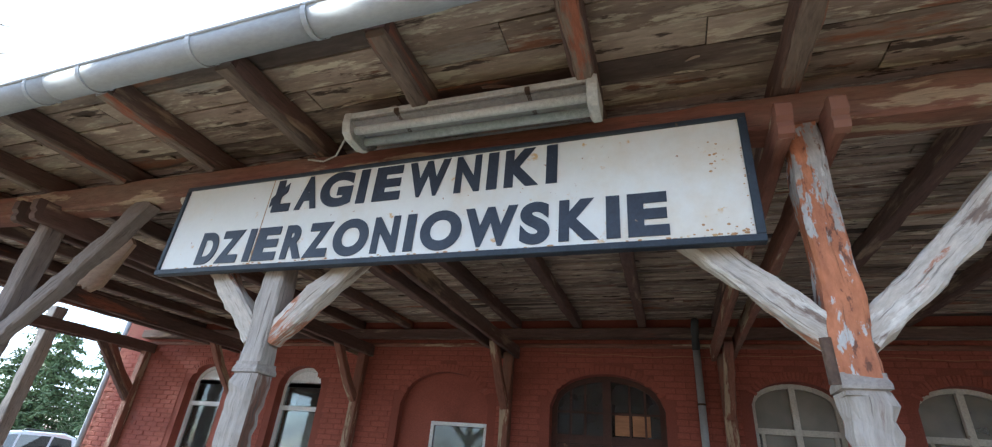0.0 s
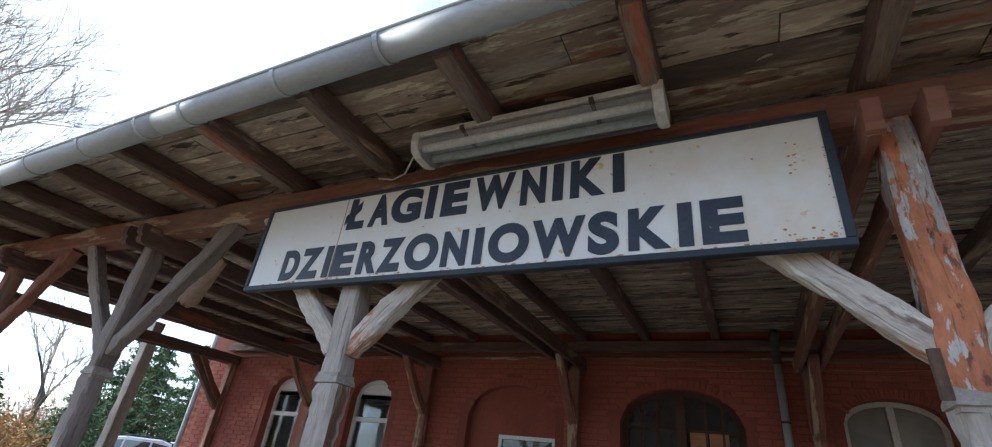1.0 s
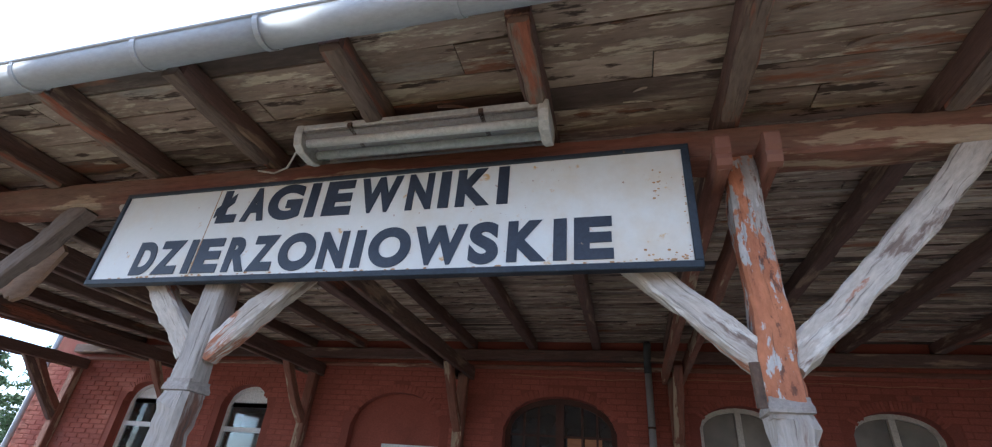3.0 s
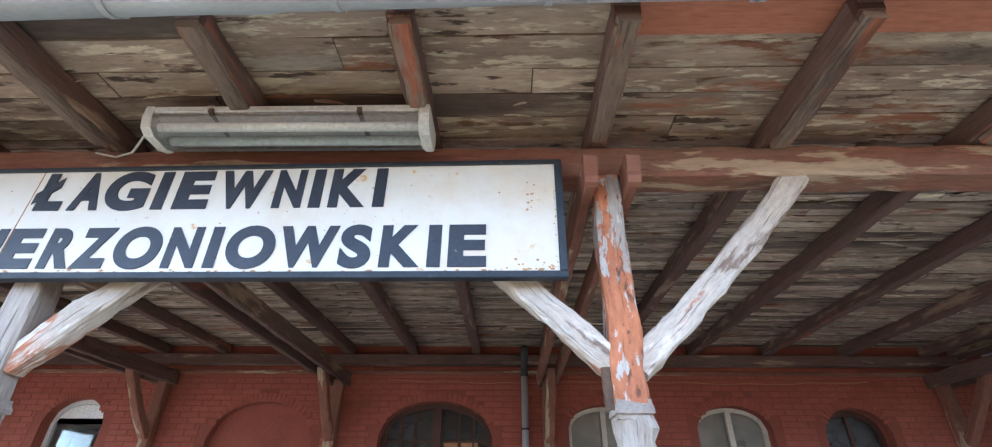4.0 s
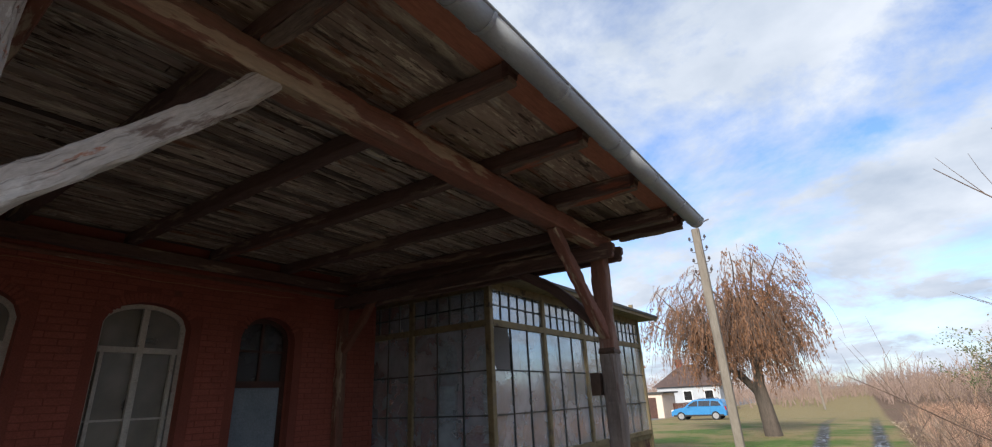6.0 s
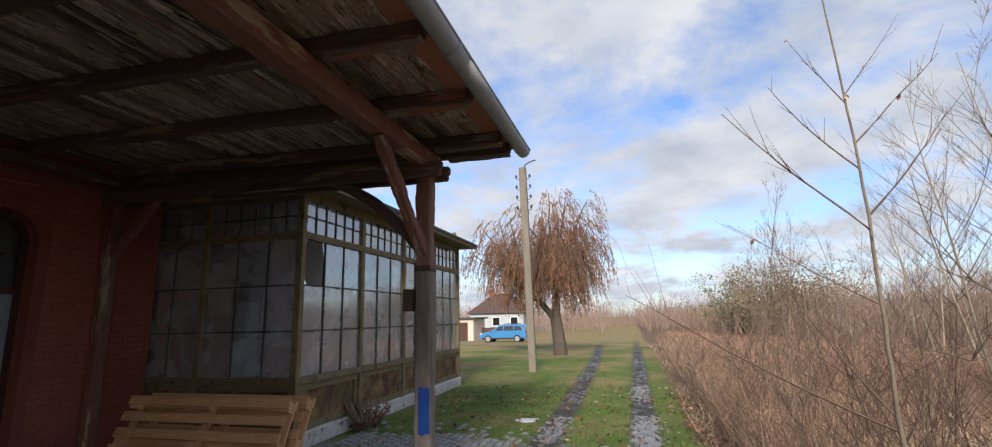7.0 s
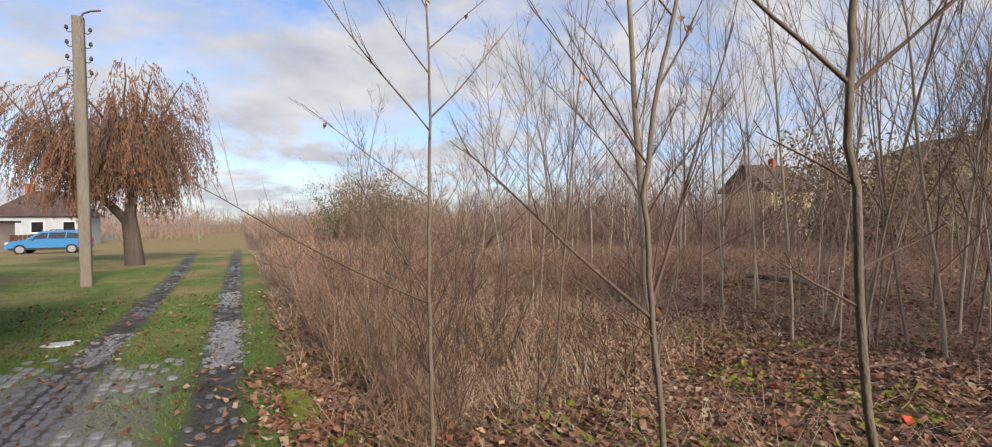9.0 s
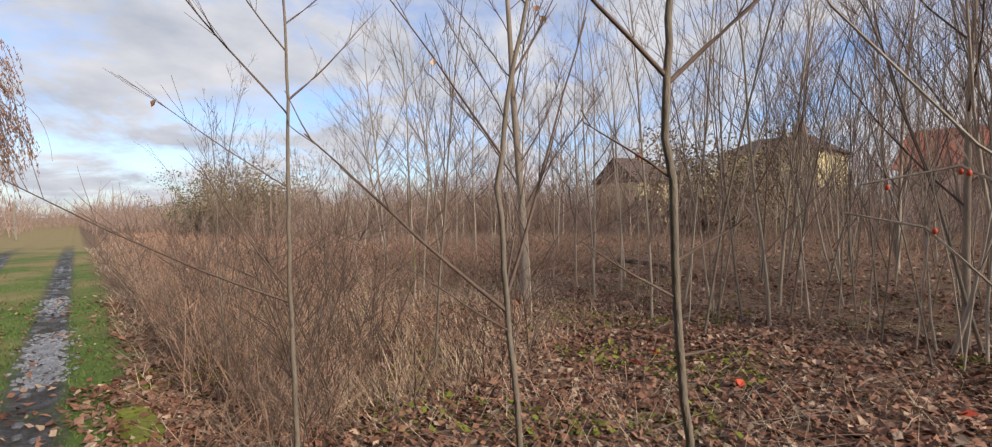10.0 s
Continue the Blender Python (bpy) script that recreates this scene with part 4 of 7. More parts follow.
def bay(side, a, b, first=False):
    """One bay between two mullions: panel, three rows of panes, fanlights. side: front runs along x, flank along y."""
    def bb(u0, u1, d0, d1, z0, z1):
        return bx(u0, u1, GHY + d0, GHY + d1, z0, z1) if side == "front" else bx(GHX0 + d0, GHX0 + d1, u0, u1, z0, z1)
    m = 0.05
    bp = part("base_panel", bb(a + m, b - m, 0.03, 0.06, 0.24, 0.86), M_ghpanel, veranda, "peeling brown and ochre panel")
    for u0, u1, z0, z1 in ((a + m, b - m, 0.76, 0.86), (a + m, b - m, 0.24, 0.33), (a + m, a + m + 0.09, 0.33, 0.76), (b - m - 0.09, b - m, 0.33, 0.76)):
        part("panel_rail", bb(u0, u1, 0.008, 0.031, z0, z1), M_ghwood, bp)
    part("sill_rail", bb(a + m, b - m, -0.03, 0.07, 0.86, 0.95), M_ghwood, veranda)
    part("middle_rail", bb(a + m, b - m, -0.02, 0.07, 2.87, 2.97), M_ghwood, veranda)
    part("head_rail", bb(a + m, b - m, -0.01, 0.07, 3.45, 3.58), M_ghwood, veranda)
    cols = 3
    w = (b - a - 2 * m) / cols
    for c in range(cols):
        for r in range(3):
            if first and c == 0 and r == 2:
                continue
            u0, u1 = a + m + c * w + 0.004, a + m + (c + 1) * w - 0.004
            p = part("pane", bb(u0, u1, 0.022, 0.027, ROWS_Z[r] + 0.004, ROWS_Z[r + 1] - 0.004), M_milk, veranda)
            p.visible_shadow = False
    for c in range(1, cols):
        part("glazing_bar", bb(a + m + c * w - 0.011, a + m + c * w + 0.011, 0.006, 0.042, 0.95, 2.87), M_bar, veranda)
    for z in ROWS_Z[1:3]:
        part("glazing_bar", bb(a + m, b - m, 0.008, 0.040, z - 0.011, z + 0.011), M_bar, veranda)
    cols = 6
    w = (b - a - 2 * m) / cols
    for c in range(cols):
        for z0, z1 in ((2.97, 3.205), (3.205, 3.45)):
            p = part("pane", bb(a + m + c * w + 0.004, a + m + (c + 1) * w - 0.004, 0.022, 0.027, z0 + 0.004, z1 - 0.004), M_milk, veranda)
            p.visible_shadow = False
    for c in range(1, cols):
        part("glazing_bar", bb(a + m + c * w - 0.01, a + m + c * w + 0.01, 0.006, 0.042, 2.97, 3.45), M_bar, veranda)
    part("glazing_bar", bb(a + m, b - m, 0.008, 0.040, 3.195, 3.215), M_bar, veranda)


FRONT = [GHX0 + (GHX1 - GHX0) * i / 4 for i in range(5)]
for i in range(4):
    bay("front", FRONT[i], FRONT[i + 1], i == 0)
FLANK = [GHY, 7.05, 8.7]
for i in range(2):
    bay("flank", FLANK[i], FLANK[i + 1])
for x in FRONT:
    part("mullion", timber((x, GHY + 0.03, 0.2), (x, GHY + 0.03, 3.58), 0.10, 0.11, 0.004, 0.2, 0.01), M_ghwood, veranda)
for y in FLANK[1:]:
    part("mullion", timber((GHX0 + 0.03, y, 0.2), (GHX0 + 0.03, y, 3.58), 0.11, 0.10, 0.004, 0.2, 0.01), M_ghwood, veranda)
# plinth stones
random.seed(8)
x = GHX0 - 0.04
while x < GHX1 + 0.03:
    w = min(random.uniform(0.35, 0.6), GHX1 + 0.05 - x)
    part("plinth_stone", timber((x + 0.006, GHY + 0.06, 0.115), (x + w - 0.006, GHY + 0.06, 0.115), 0.22, 0.24, 0.012, 0.1, 0.02, seed=x), M_plinth, veranda)
    x += w
y = GHY + 0.18
while y < 8.6:
    w = random.uniform(0.35, 0.6)
    part("plinth_stone", timber((GHX0 + 0.06, y + 0.006, 0.115), (GHX0 + 0.06, y + w - 0.006, 0.115), 0.22, 0.24, 0.012, 0.1, 0.02, seed=y), M_plinth, veranda)
    y += w
bm = bmesh.new()
rings(bm, [[(x, 4.92, 3.62), (x, 4.92, 3.68), (x, 9.3, 4.42), (x, 9.3, 4.36)] for x in (GHX0 - 0.35, GHX1 + 0.42)])
part("roof", bm, M_roof, veranda, "dark sheet roof with an overhang")
part("eaves_board", timber((GHX0 - 0.35, 4.96, 3.60), (GHX1 + 0.42, 4.96, 3.60), 0.03, 0.10, 0.003, 0.5, 0.004), M_ghwood, veranda)
part("verge_strip", timber((GHX0 - 0.36, 4.9, 3.66), (GHX0 - 0.36, 9.3, 4.40), 0.05, 0.09, 0.003, 0.5, 0.004), M_zinc, veranda, "pale metal verge strip")
part("soffit", bx(GHX0 - 0.3, GHX1 + 0.38, 4.95, GHY + 0.08, 3.575, 3.595), M_ghwood, veranda)
part("floor_slab", bx(GHX0, GHX1, GHY + 0.12, 9.0, 0.005, 0.18), M_floor, veranda)
part("rear_wall", bx(GHX0, GHX1, 9.0, 9.15, 0, 4.3), M_plaster, veranda, "lilac-grey plaster rear wall")
part("end_panel", bx(GHX1 - 0.03, GHX1 + 0.03, GHY + 0.1, 9.0, 0.0, 0.92), M_ghpanel, veranda)
for y in (GHY + 0.1, 6.3, 7.2, 8.1, 9.0):
    part("end_mullion", bx(GHX1 - 0.04, GHX1 + 0.04, y - 0.045, y + 0.045, 0.92, 4.0), M_ghwood, veranda)
for z in (1.57, 2.21, 2.9, 3.5):
    part("end_rail", bx(GHX1 - 0.03, GHX1 + 0.03, GHY + 0.15, 9.0, z - 0.03, z + 0.03), M_ghwood, veranda)
# broken pane: shards left in the frame
bm = bmesh.new()
for prof in ([(7.432, 2.22), (7.52, 2.22), (7.45, 2.33), (7.432, 2.5)], [(7.93, 2.86), (7.93, 2.62), (7.90, 2.7), (7.86, 2.86)], [(7.432, 2.86), (7.432, 2.66), (7.46, 2.74), (7.49, 2.86)]):
    rings(bm, [[(x, yy, z) for x, z in prof] for yy in (GHY + 0.022, GHY + 0.027)])
part("broken_pane", bm, M_milk, veranda, "shards of a broken pane")
# left-over furniture inside
cab = thing("old_cabinet", (8.9, 6.6, 0.18), "dull purple cabinet inside the veranda", "cabinet")
M_purple = mat("dull purple paint", [(0.20, 0.10, 0.14), (0.28, 0.15, 0.19)], 3, 0.7, 0.2, 40)
part("body", bx(8.3, 9.4, 6.3, 6.85, 0.22, 1.25), M_purple, cab)
part("top", bx(8.26, 9.44, 6.26, 6.89, 1.25, 1.29), M_ghwood, cab)
part("door", bx(8.32, 8.84, 6.28, 6.30, 0.26, 1.22), M_purple, cab)
part("door", bx(8.86, 9.38, 6.28, 6.30, 0.26, 1.22), M_purple, cab)
crt = thing("upright_box", (8.0, 7.4, 0.18), "tall pale box standing in the veranda", "box")
part("body", bx(7.8, 8.4, 7.2, 7.8, 0.18, 1.6), M_sheet, crt)
part("lid", bx(7.78, 8.42, 7.18, 7.82, 1.6, 1.64), M_ghwood, crt)

# ---- pallets leaning under the canopy ----
def pallet(m, label):
    """A slatted pallet, 2.2 long and 1.0 high, standing on its long edge."""
    p = tagged(new("wooden_pallet"), label, "pallet", "pallets under the canopy")
    for i in range(6):
        z = 0.055 + 0.178 * i
        part("slat", timber((0, 0, z), (0, 2.2, z), 0.022, 0.105, 0.003, 0.3, 0.004, seed=i), M_pallet, p)
    for y in (0.05, 1.08, 2.12):
        for i in range(3):
            part("block", bx(0.013, 0.095, y - 0.045, y + 0.055, 0.02 + 0.42 * i, 0.13 + 0.42 * i), M_pallet, p)
        part("batten", bx(0.096, 0.118, y - 0.05, y + 0.05, 0.0, 1.0), M_pallet, p)
    for i in range(3):
        z = 0.055 + 0.178 * 2.5 * i
        part("slat", timber((0.131, 0, z), (0.131, 2.2, z), 0.022, 0.10, 0.003, 0.3, 0.004, seed=i + 9), M_pallet, p)
    p.matrix_basis = m
    return p


pallet(pose(5.78, 4.52, -0.03, 0, 24, 0), "new pine pallet leaning on its long edge")
pallet(pose(6.00, 4.46, -0.03, 0, 24, 0), "second new pine pallet leaning behind another")


# ---- ground ----
def zg(x, y):
    """Height of the ground: level by the station, falling away gently beyond, uneven under the trees."""
    z = -0.48 * min(1.0, max(0.0, (x - 24) / 24.0)) ** 1.5
    if y < 0.1:
        k = min(1.0, (0.1 - y) / 1.5)
        z += k * 0.10 * noise.noise(Vector((x * 0.5, y * 0.5, 3.3))) + k * 0.03 * noise.noise(Vector((x * 2.1, y * 2.1, 8)))
    for c, w in ((0.87, 0.17), (rut(x), 0.2)):
        d = (y - c) / w
        z -= 0.035 * math.exp(-d * d)
    return z


def rut(x):
    return 2.2 + 0.00115 * max(0.0, x - 6) ** 2 if x < 34 else 2.2 + 0.9


def axis(lo, hi, near0, near1, fine, grow=1.25):
    a = [near0]
    while a[-1] < near1:
        a.append(a[-1] + fine)
    s = fine
    while a[-1] < hi:
        s *= grow
        a.append(a[-1] + s)
    s = fine
    while a[0] > lo:
        s *= grow
        a.insert(0, a[0] - s)
    return a


gx, gy = axis(-900, 900, 2, 16, 0.14, 1.2), axis(-900, 900, -7, 6.5, 0.085, 1.2)
verts = [(x, y, zg(x, y)) for x in gx for y in gy]
ny = len(gy)
faces = [(i * ny + j, (i + 1) * ny + j, (i + 1) * ny + j + 1, i * ny + j + 1) for i in range(len(gx) - 1) for j in range(ny - 1)]
me = bpy.data.meshes.new("ground")
me.from_pydata(verts, [], faces)
me.update()

M_ground = bpy.data.materials.new("grass, bare wheel tracks and leaf litter")
M_ground.use_nodes = True
gn, gl_ = M_ground.node_tree.nodes, M_ground.node_tree.links
g_geo = gn.new("ShaderNodeNewGeometry")
g_sep = gn.new("ShaderNodeSeparateXYZ")
gl_.new(g_geo.outputs["Position"], g_sep.inputs[0])


def gmath(op, a, b=None, c=None):
    n = gn.new("ShaderNodeMath")
    n.operation = op
    for i, v in enumerate((a, b, c)):
        if v is None:
            continue
        if isinstance(v, (int, float)):
            n.inputs[i].default_value = v
        else:
            gl_.new(v, n.inputs[i])
    return n.outputs[0]


def gnoise(s, det=6.0, r=0.6):
    n = gn.new("ShaderNodeTexNoise")
    n.inputs["Scale"].default_value, n.inputs["Detail"].default_value, n.inputs["Roughness"].default_value = s, det, r
    gl_.new(g_geo.outputs["Position"], n.inputs["Vector"])
    return n.outputs["Fac"]


def gramp(v, lo, hi):
    n = gn.new("ShaderNodeMapRange")
    n.inputs["From Min"].default_value, n.inputs["From Max"].default_value = lo, hi
    gl_.new(v, n.inputs["Value"])
    return n.outputs[0]


def gcol(fac, *cols):
    n = gn.new("ShaderNodeValToRGB")
    el = n.color_ramp.elements
    while len(el) < len(cols):
        el.new(0.5)
    for i, c in enumerate(cols):
        el[i].position, el[i].color = 0.25 + 0.5 * i / (len(cols) - 1), (*c, 1)
    gl_.new(fac, n.inputs["Fac"])
    return n.outputs["Color"]


def gmix(fac, a, b):
    n = gn.new("ShaderNodeMix")
    n.data_type = "RGBA"
    gl_.new(fac, n.inputs["Factor"])
    gl_.new(a, n.inputs["A"])
    gl_.new(b, n.inputs["B"])
    return n.outputs["Result"]


g_x, g_y = g_sep.outputs["X"], g_sep.outputs["Y"]
n_big, n_mid, n_fine = gnoise(0.35), gnoise(2.2), gnoise(28.0, 4.0, 0.7)
grass = gcol(n_mid, (0.055, 0.095, 0.02), (0.10, 0.15, 0.032), (0.155, 0.175, 0.06))
dry = gcol(n_fine, (0.20, 0.15, 0.065), (0.32, 0.25, 0.12))
mud = gcol(n_fine, (0.022, 0.020, 0.019), (0.055, 0.050, 0.046), (0.13, 0.122, 0.115))
# leaf-litter ground, toned down for the shadow beneath the loose leaves
litter = gcol(n_fine, (0.075, 0.045, 0.030), (0.17, 0.105, 0.066), (0.27, 0.18, 0.12))
col = gmix(gramp(gmath("ADD", n_big, gmath("MULTIPLY", g_x, 0.006)), 0.56, 0.72), grass, dry)
jit = gmath("MULTIPLY", gmath("SUBTRACT", n_mid, 0.5), 0.5)
r1 = gmath("ABSOLUTE", gmath("ADD", gmath("SUBTRACT", g_y, 0.87), gmath("MULTIPLY", jit, 0.5)))
px = gmath("MAXIMUM", gmath("SUBTRACT", gmath("MINIMUM", g_x, 34.0), 6.0), 0.0)
r2 = gmath("ABSOLUTE", gmath("ADD", gmath("SUBTRACT", gmath("SUBTRACT", g_y, 2.2), gmath("MULTIPLY", gmath("MULTIPLY", px, px), 0.00115)), gmath("MULTIPLY", jit, 0.6)))
pave = gmath("MULTIPLY", gramp(gmath("ADD", g_x, gmath("MULTIPLY", jit, 3.0)), 8.6, 7.8), gramp(g_y, 1.1, 1.5))
col = gmix(pave, col, gcol(n_fine, (0.10, 0.10, 0.075), (0.20, 0.195, 0.18), (0.28, 0.275, 0.265)))
muddy = gmath("MULTIPLY", gmath("MULTIPLY", gramp(gmath("MINIMUM", r1, r2), 0.30, 0.13), gramp(n_mid, 0.26, 0.46)), gramp(g_x, 48.0, 26.0))
col = gmix(muddy, col, mud)
edge = gmath("ADD", g_y, gmath("MULTIPLY", jit, 1.1))
mossy = gcol(n_fine, (0.05, 0.06, 0.014), (0.10, 0.12, 0.025))
lit2 = gmix(gramp(gnoise(0.9), 0.60, 0.70), litter, mossy)
col = gmix(gramp(edge, 0.35, -0.02), col, lit2)
col = gmix(gramp(gmath("ADD", gmath("SUBTRACT", g_y, 16.5), gmath("MULTIPLY", jit, 2.0)), -0.6, 0.6), col, gcol(n_fine, (0.16, 0.155, 0.15), (0.22, 0.215, 0.21)))
g_b = gn["Principled BSDF"]
g_b.inputs["Specular IOR Level"].default_value = 0.25
gl_.new(gmath("SUBTRACT", 0.95, gmath("MULTIPLY", gmath("MULTIPLY", muddy, gramp(gnoise(3.0), 0.40, 0.60)), 0.68)), g_b.inputs["Roughness"])
gl_.new(col, g_b.inputs["Base Color"])
g_bp = gn.new("ShaderNodeBump")
g_bp.inputs["Strength"].default_value, g_bp.inputs["Distance"].default_value = 0.8, 0.03
gl_.new(gmath("ADD", n_fine, n_mid), g_bp.inputs["Height"])
gl_.new(g_bp.outputs[0], g_b.inputs["Normal"])
tagged(link("ground", me, M_ground), "grassy ground with two wheel tracks and leaf litter", "ground", kind="structure")

# ---- vegetation materials ----
M_bark = mat("grey-brown sapling bark", [(0.20, 0.155, 0.115), (0.37, 0.305, 0.235), (0.30, 0.255, 0.195)], 5, 0.85, 0.4, 60, stretch=LONG_Z, spots=[((0.13, 0.14, 0.05), 4, 0.60, 0.70)])
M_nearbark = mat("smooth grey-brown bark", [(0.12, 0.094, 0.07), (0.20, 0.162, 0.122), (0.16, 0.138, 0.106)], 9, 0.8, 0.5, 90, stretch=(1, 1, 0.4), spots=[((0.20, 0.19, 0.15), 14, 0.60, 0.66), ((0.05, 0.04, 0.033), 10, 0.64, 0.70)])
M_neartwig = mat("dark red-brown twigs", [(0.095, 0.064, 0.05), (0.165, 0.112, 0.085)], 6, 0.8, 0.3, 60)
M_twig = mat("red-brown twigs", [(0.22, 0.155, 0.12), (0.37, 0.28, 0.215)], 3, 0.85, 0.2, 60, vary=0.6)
M_dry = mat("dry brown stems", [(0.40, 0.25, 0.16), (0.58, 0.40, 0.27), (0.52, 0.39, 0.28)], 0.8, 0.9, 0.2, 30, vary=0.8)
M_drygrass = mat("bleached dry grass", [(0.36, 0.24, 0.15), (0.55, 0.40, 0.27), (0.60, 0.47, 0.31)], 1.5, 0.9, 0.1, 30, vary=0.5)
M_leaf = mat("fallen brown leaves", [(0.115, 0.048, 0.03), (0.22, 0.105, 0.064), (0.32, 0.195, 0.13)], 1.1, 0.7, 0.2, 40, vary=0.7)
M_paleleaf = mat("pale tan fallen leaves", [(0.36, 0.24, 0.16), (0.50, 0.37, 0.26)], 1.1, 0.75, 0.2, 40, vary=0.5)
M_moss = mat("yellow-green moss and leaves", [(0.10, 0.12, 0.02), (0.22, 0.22, 0.03)], 2, 0.9, 0.3, 40, vary=0.35)
M_grass = mat("short green grass blades", [(0.065, 0.12, 0.022), (0.115, 0.18, 0.035), (0.18, 0.205, 0.065)], 0.9, 0.8, 0.0, 10, vary=0.4)
M_willow = mat("rusty willow leaves", [(0.22, 0.10, 0.052), (0.34, 0.17, 0.088), (0.27, 0.145, 0.088)], 0.5, 0.8, 0.0, 20, vary=0.4)
M_conifer = mat("dark conifer needles", [(0.075, 0.11, 0.05), (0.145, 0.19, 0.09)], 0.8, 0.85, 0.0, 20, vary=0.4)
M_bush = mat("brown-green bush leaves", [(0.17, 0.135, 0.075), (0.29, 0.225, 0.14)], 0.8, 0.85, 0.0, 20, vary=0.4)
M_olive = mat("dull green bush leaves", [(0.085, 0.095, 0.045), (0.15, 0.155, 0.08)], 0.8, 0.85, 0.0, 20, vary=0.4)
M_orange = mat("orange autumn bush leaves", [(0.34, 0.17, 0.045), (0.44, 0.25, 0.08)], 0.8, 0.85, 0.0, 20, vary=0.35)
M_bramble = mat("reddish dry bramble stems", [(0.45, 0.25, 0.165), (0.62, 0.40, 0.28)], 0.7, 0.9, 0.1, 30, vary=0.8)
M_haze = mat("far brown woods", [(0.26, 0.18, 0.14), (0.38, 0.275, 0.22)], 0.3, 0.95, 0.0, 5, vary=0.3)


class Soup:
    """Collects many small faces for one mesh."""
    def __init__(self):
        self.v, self.f = [], []

    def stem(self, pts, r0, r1, sides=3):
        base = len(self.v)
        n = len(pts)
        for i, p in enumerate(pts):
            a = pts[min(i + 1, n - 1)] - pts[max(i - 1, 0)]
            s = a.orthogonal().normalized()
            o = a.normalized().cross(s)
            r = r0 + (r1 - r0) * i / (n - 1)
            for k in range(sides):
                an = 2 * math.pi * k / sides
                self.v.append(p + s * (r * math.cos(an)) + o * (r * math.sin(an)))
        for i in range(n - 1):
            for k in range(sides):
                a, b = base + i * sides + k, base + i * sides + (k + 1) % sides
                self.f.append((a, b, b + sides, a + sides))

    def leaf(self, c, u, w, bend=0.3):
        """A small pointed leaf with a fold."""
        base = len(self.v)
        n = u.cross(w).normalized() * w.length * bend
        self.v += [c - u, c + w + n, c + u, c - w + n]
        self.f += [(base, base + 1, base + 2), (base, base + 2, base + 3)]

    def blade(self, c, d, w):
        base = len(self.v)
        self.v += [c - w, c + w, c + d * 0.6 + w * 0.6, c + d]
        self.f += [(base, base + 1, base + 2), (base, base + 2, base + 3)]

    def mesh(self, name):
        me = bpy.data.meshes.new(name)
        me.from_pydata([tuple(p) for p in self.v], [], self.f)
        me.update()
        return me


def wander(p, d, length, n, wob, rnd, rise=0.0):
    """A row of points that wanders on from p in the direction d."""
    pts = [p.copy()]
    d = d.normalized()
    for i in range(n):
        d = (d + Vector((rnd.uniform(-1, 1), rnd.uniform(-1, 1), rnd.uniform(-0.6, 0.6))) * wob + Vector((0, 0, rise))).normalized()
        pts.append(pts[-1] + d * (length / n))
    return pts


def sapling_soups(seed, h, r, limbs, spread=0.75, twigs=5, trunk_wob=0.05, first=0.18, sides=6, upright=0.0):
    """Trunk and branches of a bare young tree at the origin."""
    rnd = random.Random(seed)
    tr, br = Soup(), Soup()
    pts = wander(Vector((0, 0, -0.05)), Vector((rnd.uniform(-0.08, 0.08), rnd.uniform(-0.08, 0.08), 1)), h, 10, trunk_wob, rnd)
    tr.stem(pts, r, r * 0.18, sides)
    for i in range(limbs):
        t = first + (0.97 - first) * (i + rnd.random() * 0.6) / limbs
        k = min(9, int(t * 10))
        p = pts[k].lerp(pts[k + 1], t * 10 - k)
        a = i * 2.4 + rnd.uniform(-0.5, 0.5)
        d = Vector((math.cos(a) * spread, math.sin(a) * spread, rnd.uniform(0.55, 1.0) + upright))
        ln = h * (0.42 * (1 - t) + 0.12) * rnd.uniform(0.7, 1.25)
        lp = wander(p, d, ln, 5, 0.10, rnd, 0.06)
        r0 = r * (1 - 0.8 * t) * 0.5
        br.stem(lp, r0, r0 * 0.25, 4)
        for j in range(twigs):
            u = rnd.uniform(0.25, 0.98)
            q = min(4, int(u * 5))
            b = lp[q].lerp(lp[q + 1], u * 5 - q)
            td = (lp[q + 1] - lp[q]).normalized() + Vector((rnd.uniform(-1, 1), rnd.uniform(-1, 1), rnd.uniform(-0.2, 0.8))) * 0.75
            tp = wander(b, td, ln * rnd.uniform(0.2, 0.5) * (1.1 - u * 0.5), 3, 0.12, rnd, 0.05)
            br.stem(tp, max(0.0016, r0 * 0.35), 0.001, 3)
            for _ in range(2):
                w = rnd.choice(tp[1:3])
                sp = wander(w, td + Vector((rnd.uniform(-1, 1), rnd.uniform(-1, 1), rnd.uniform(-0.3, 0.8))), ln * rnd.uniform(0.1, 0.24), 2, 0.15, rnd)
                br.stem(sp, 0.0022 if h > 3 else 0.0014, 0.001, 3)
    return tr, br, pts


def tree_kind(name, label, seed, h, r, limbs, m_trunk=None, m_br=None, group="bare young trees", **kw):
    tr, br, _ = sapling_soups(seed, h, r, limbs, **kw)
    t = tagged(new(name), label, "tree", group)
    smooth(link("trunk", tr.mesh("trunk"), m_trunk or M_bark, t))
    link("crown", br.mesh("crown"), m_br or M_twig, t)
    return t


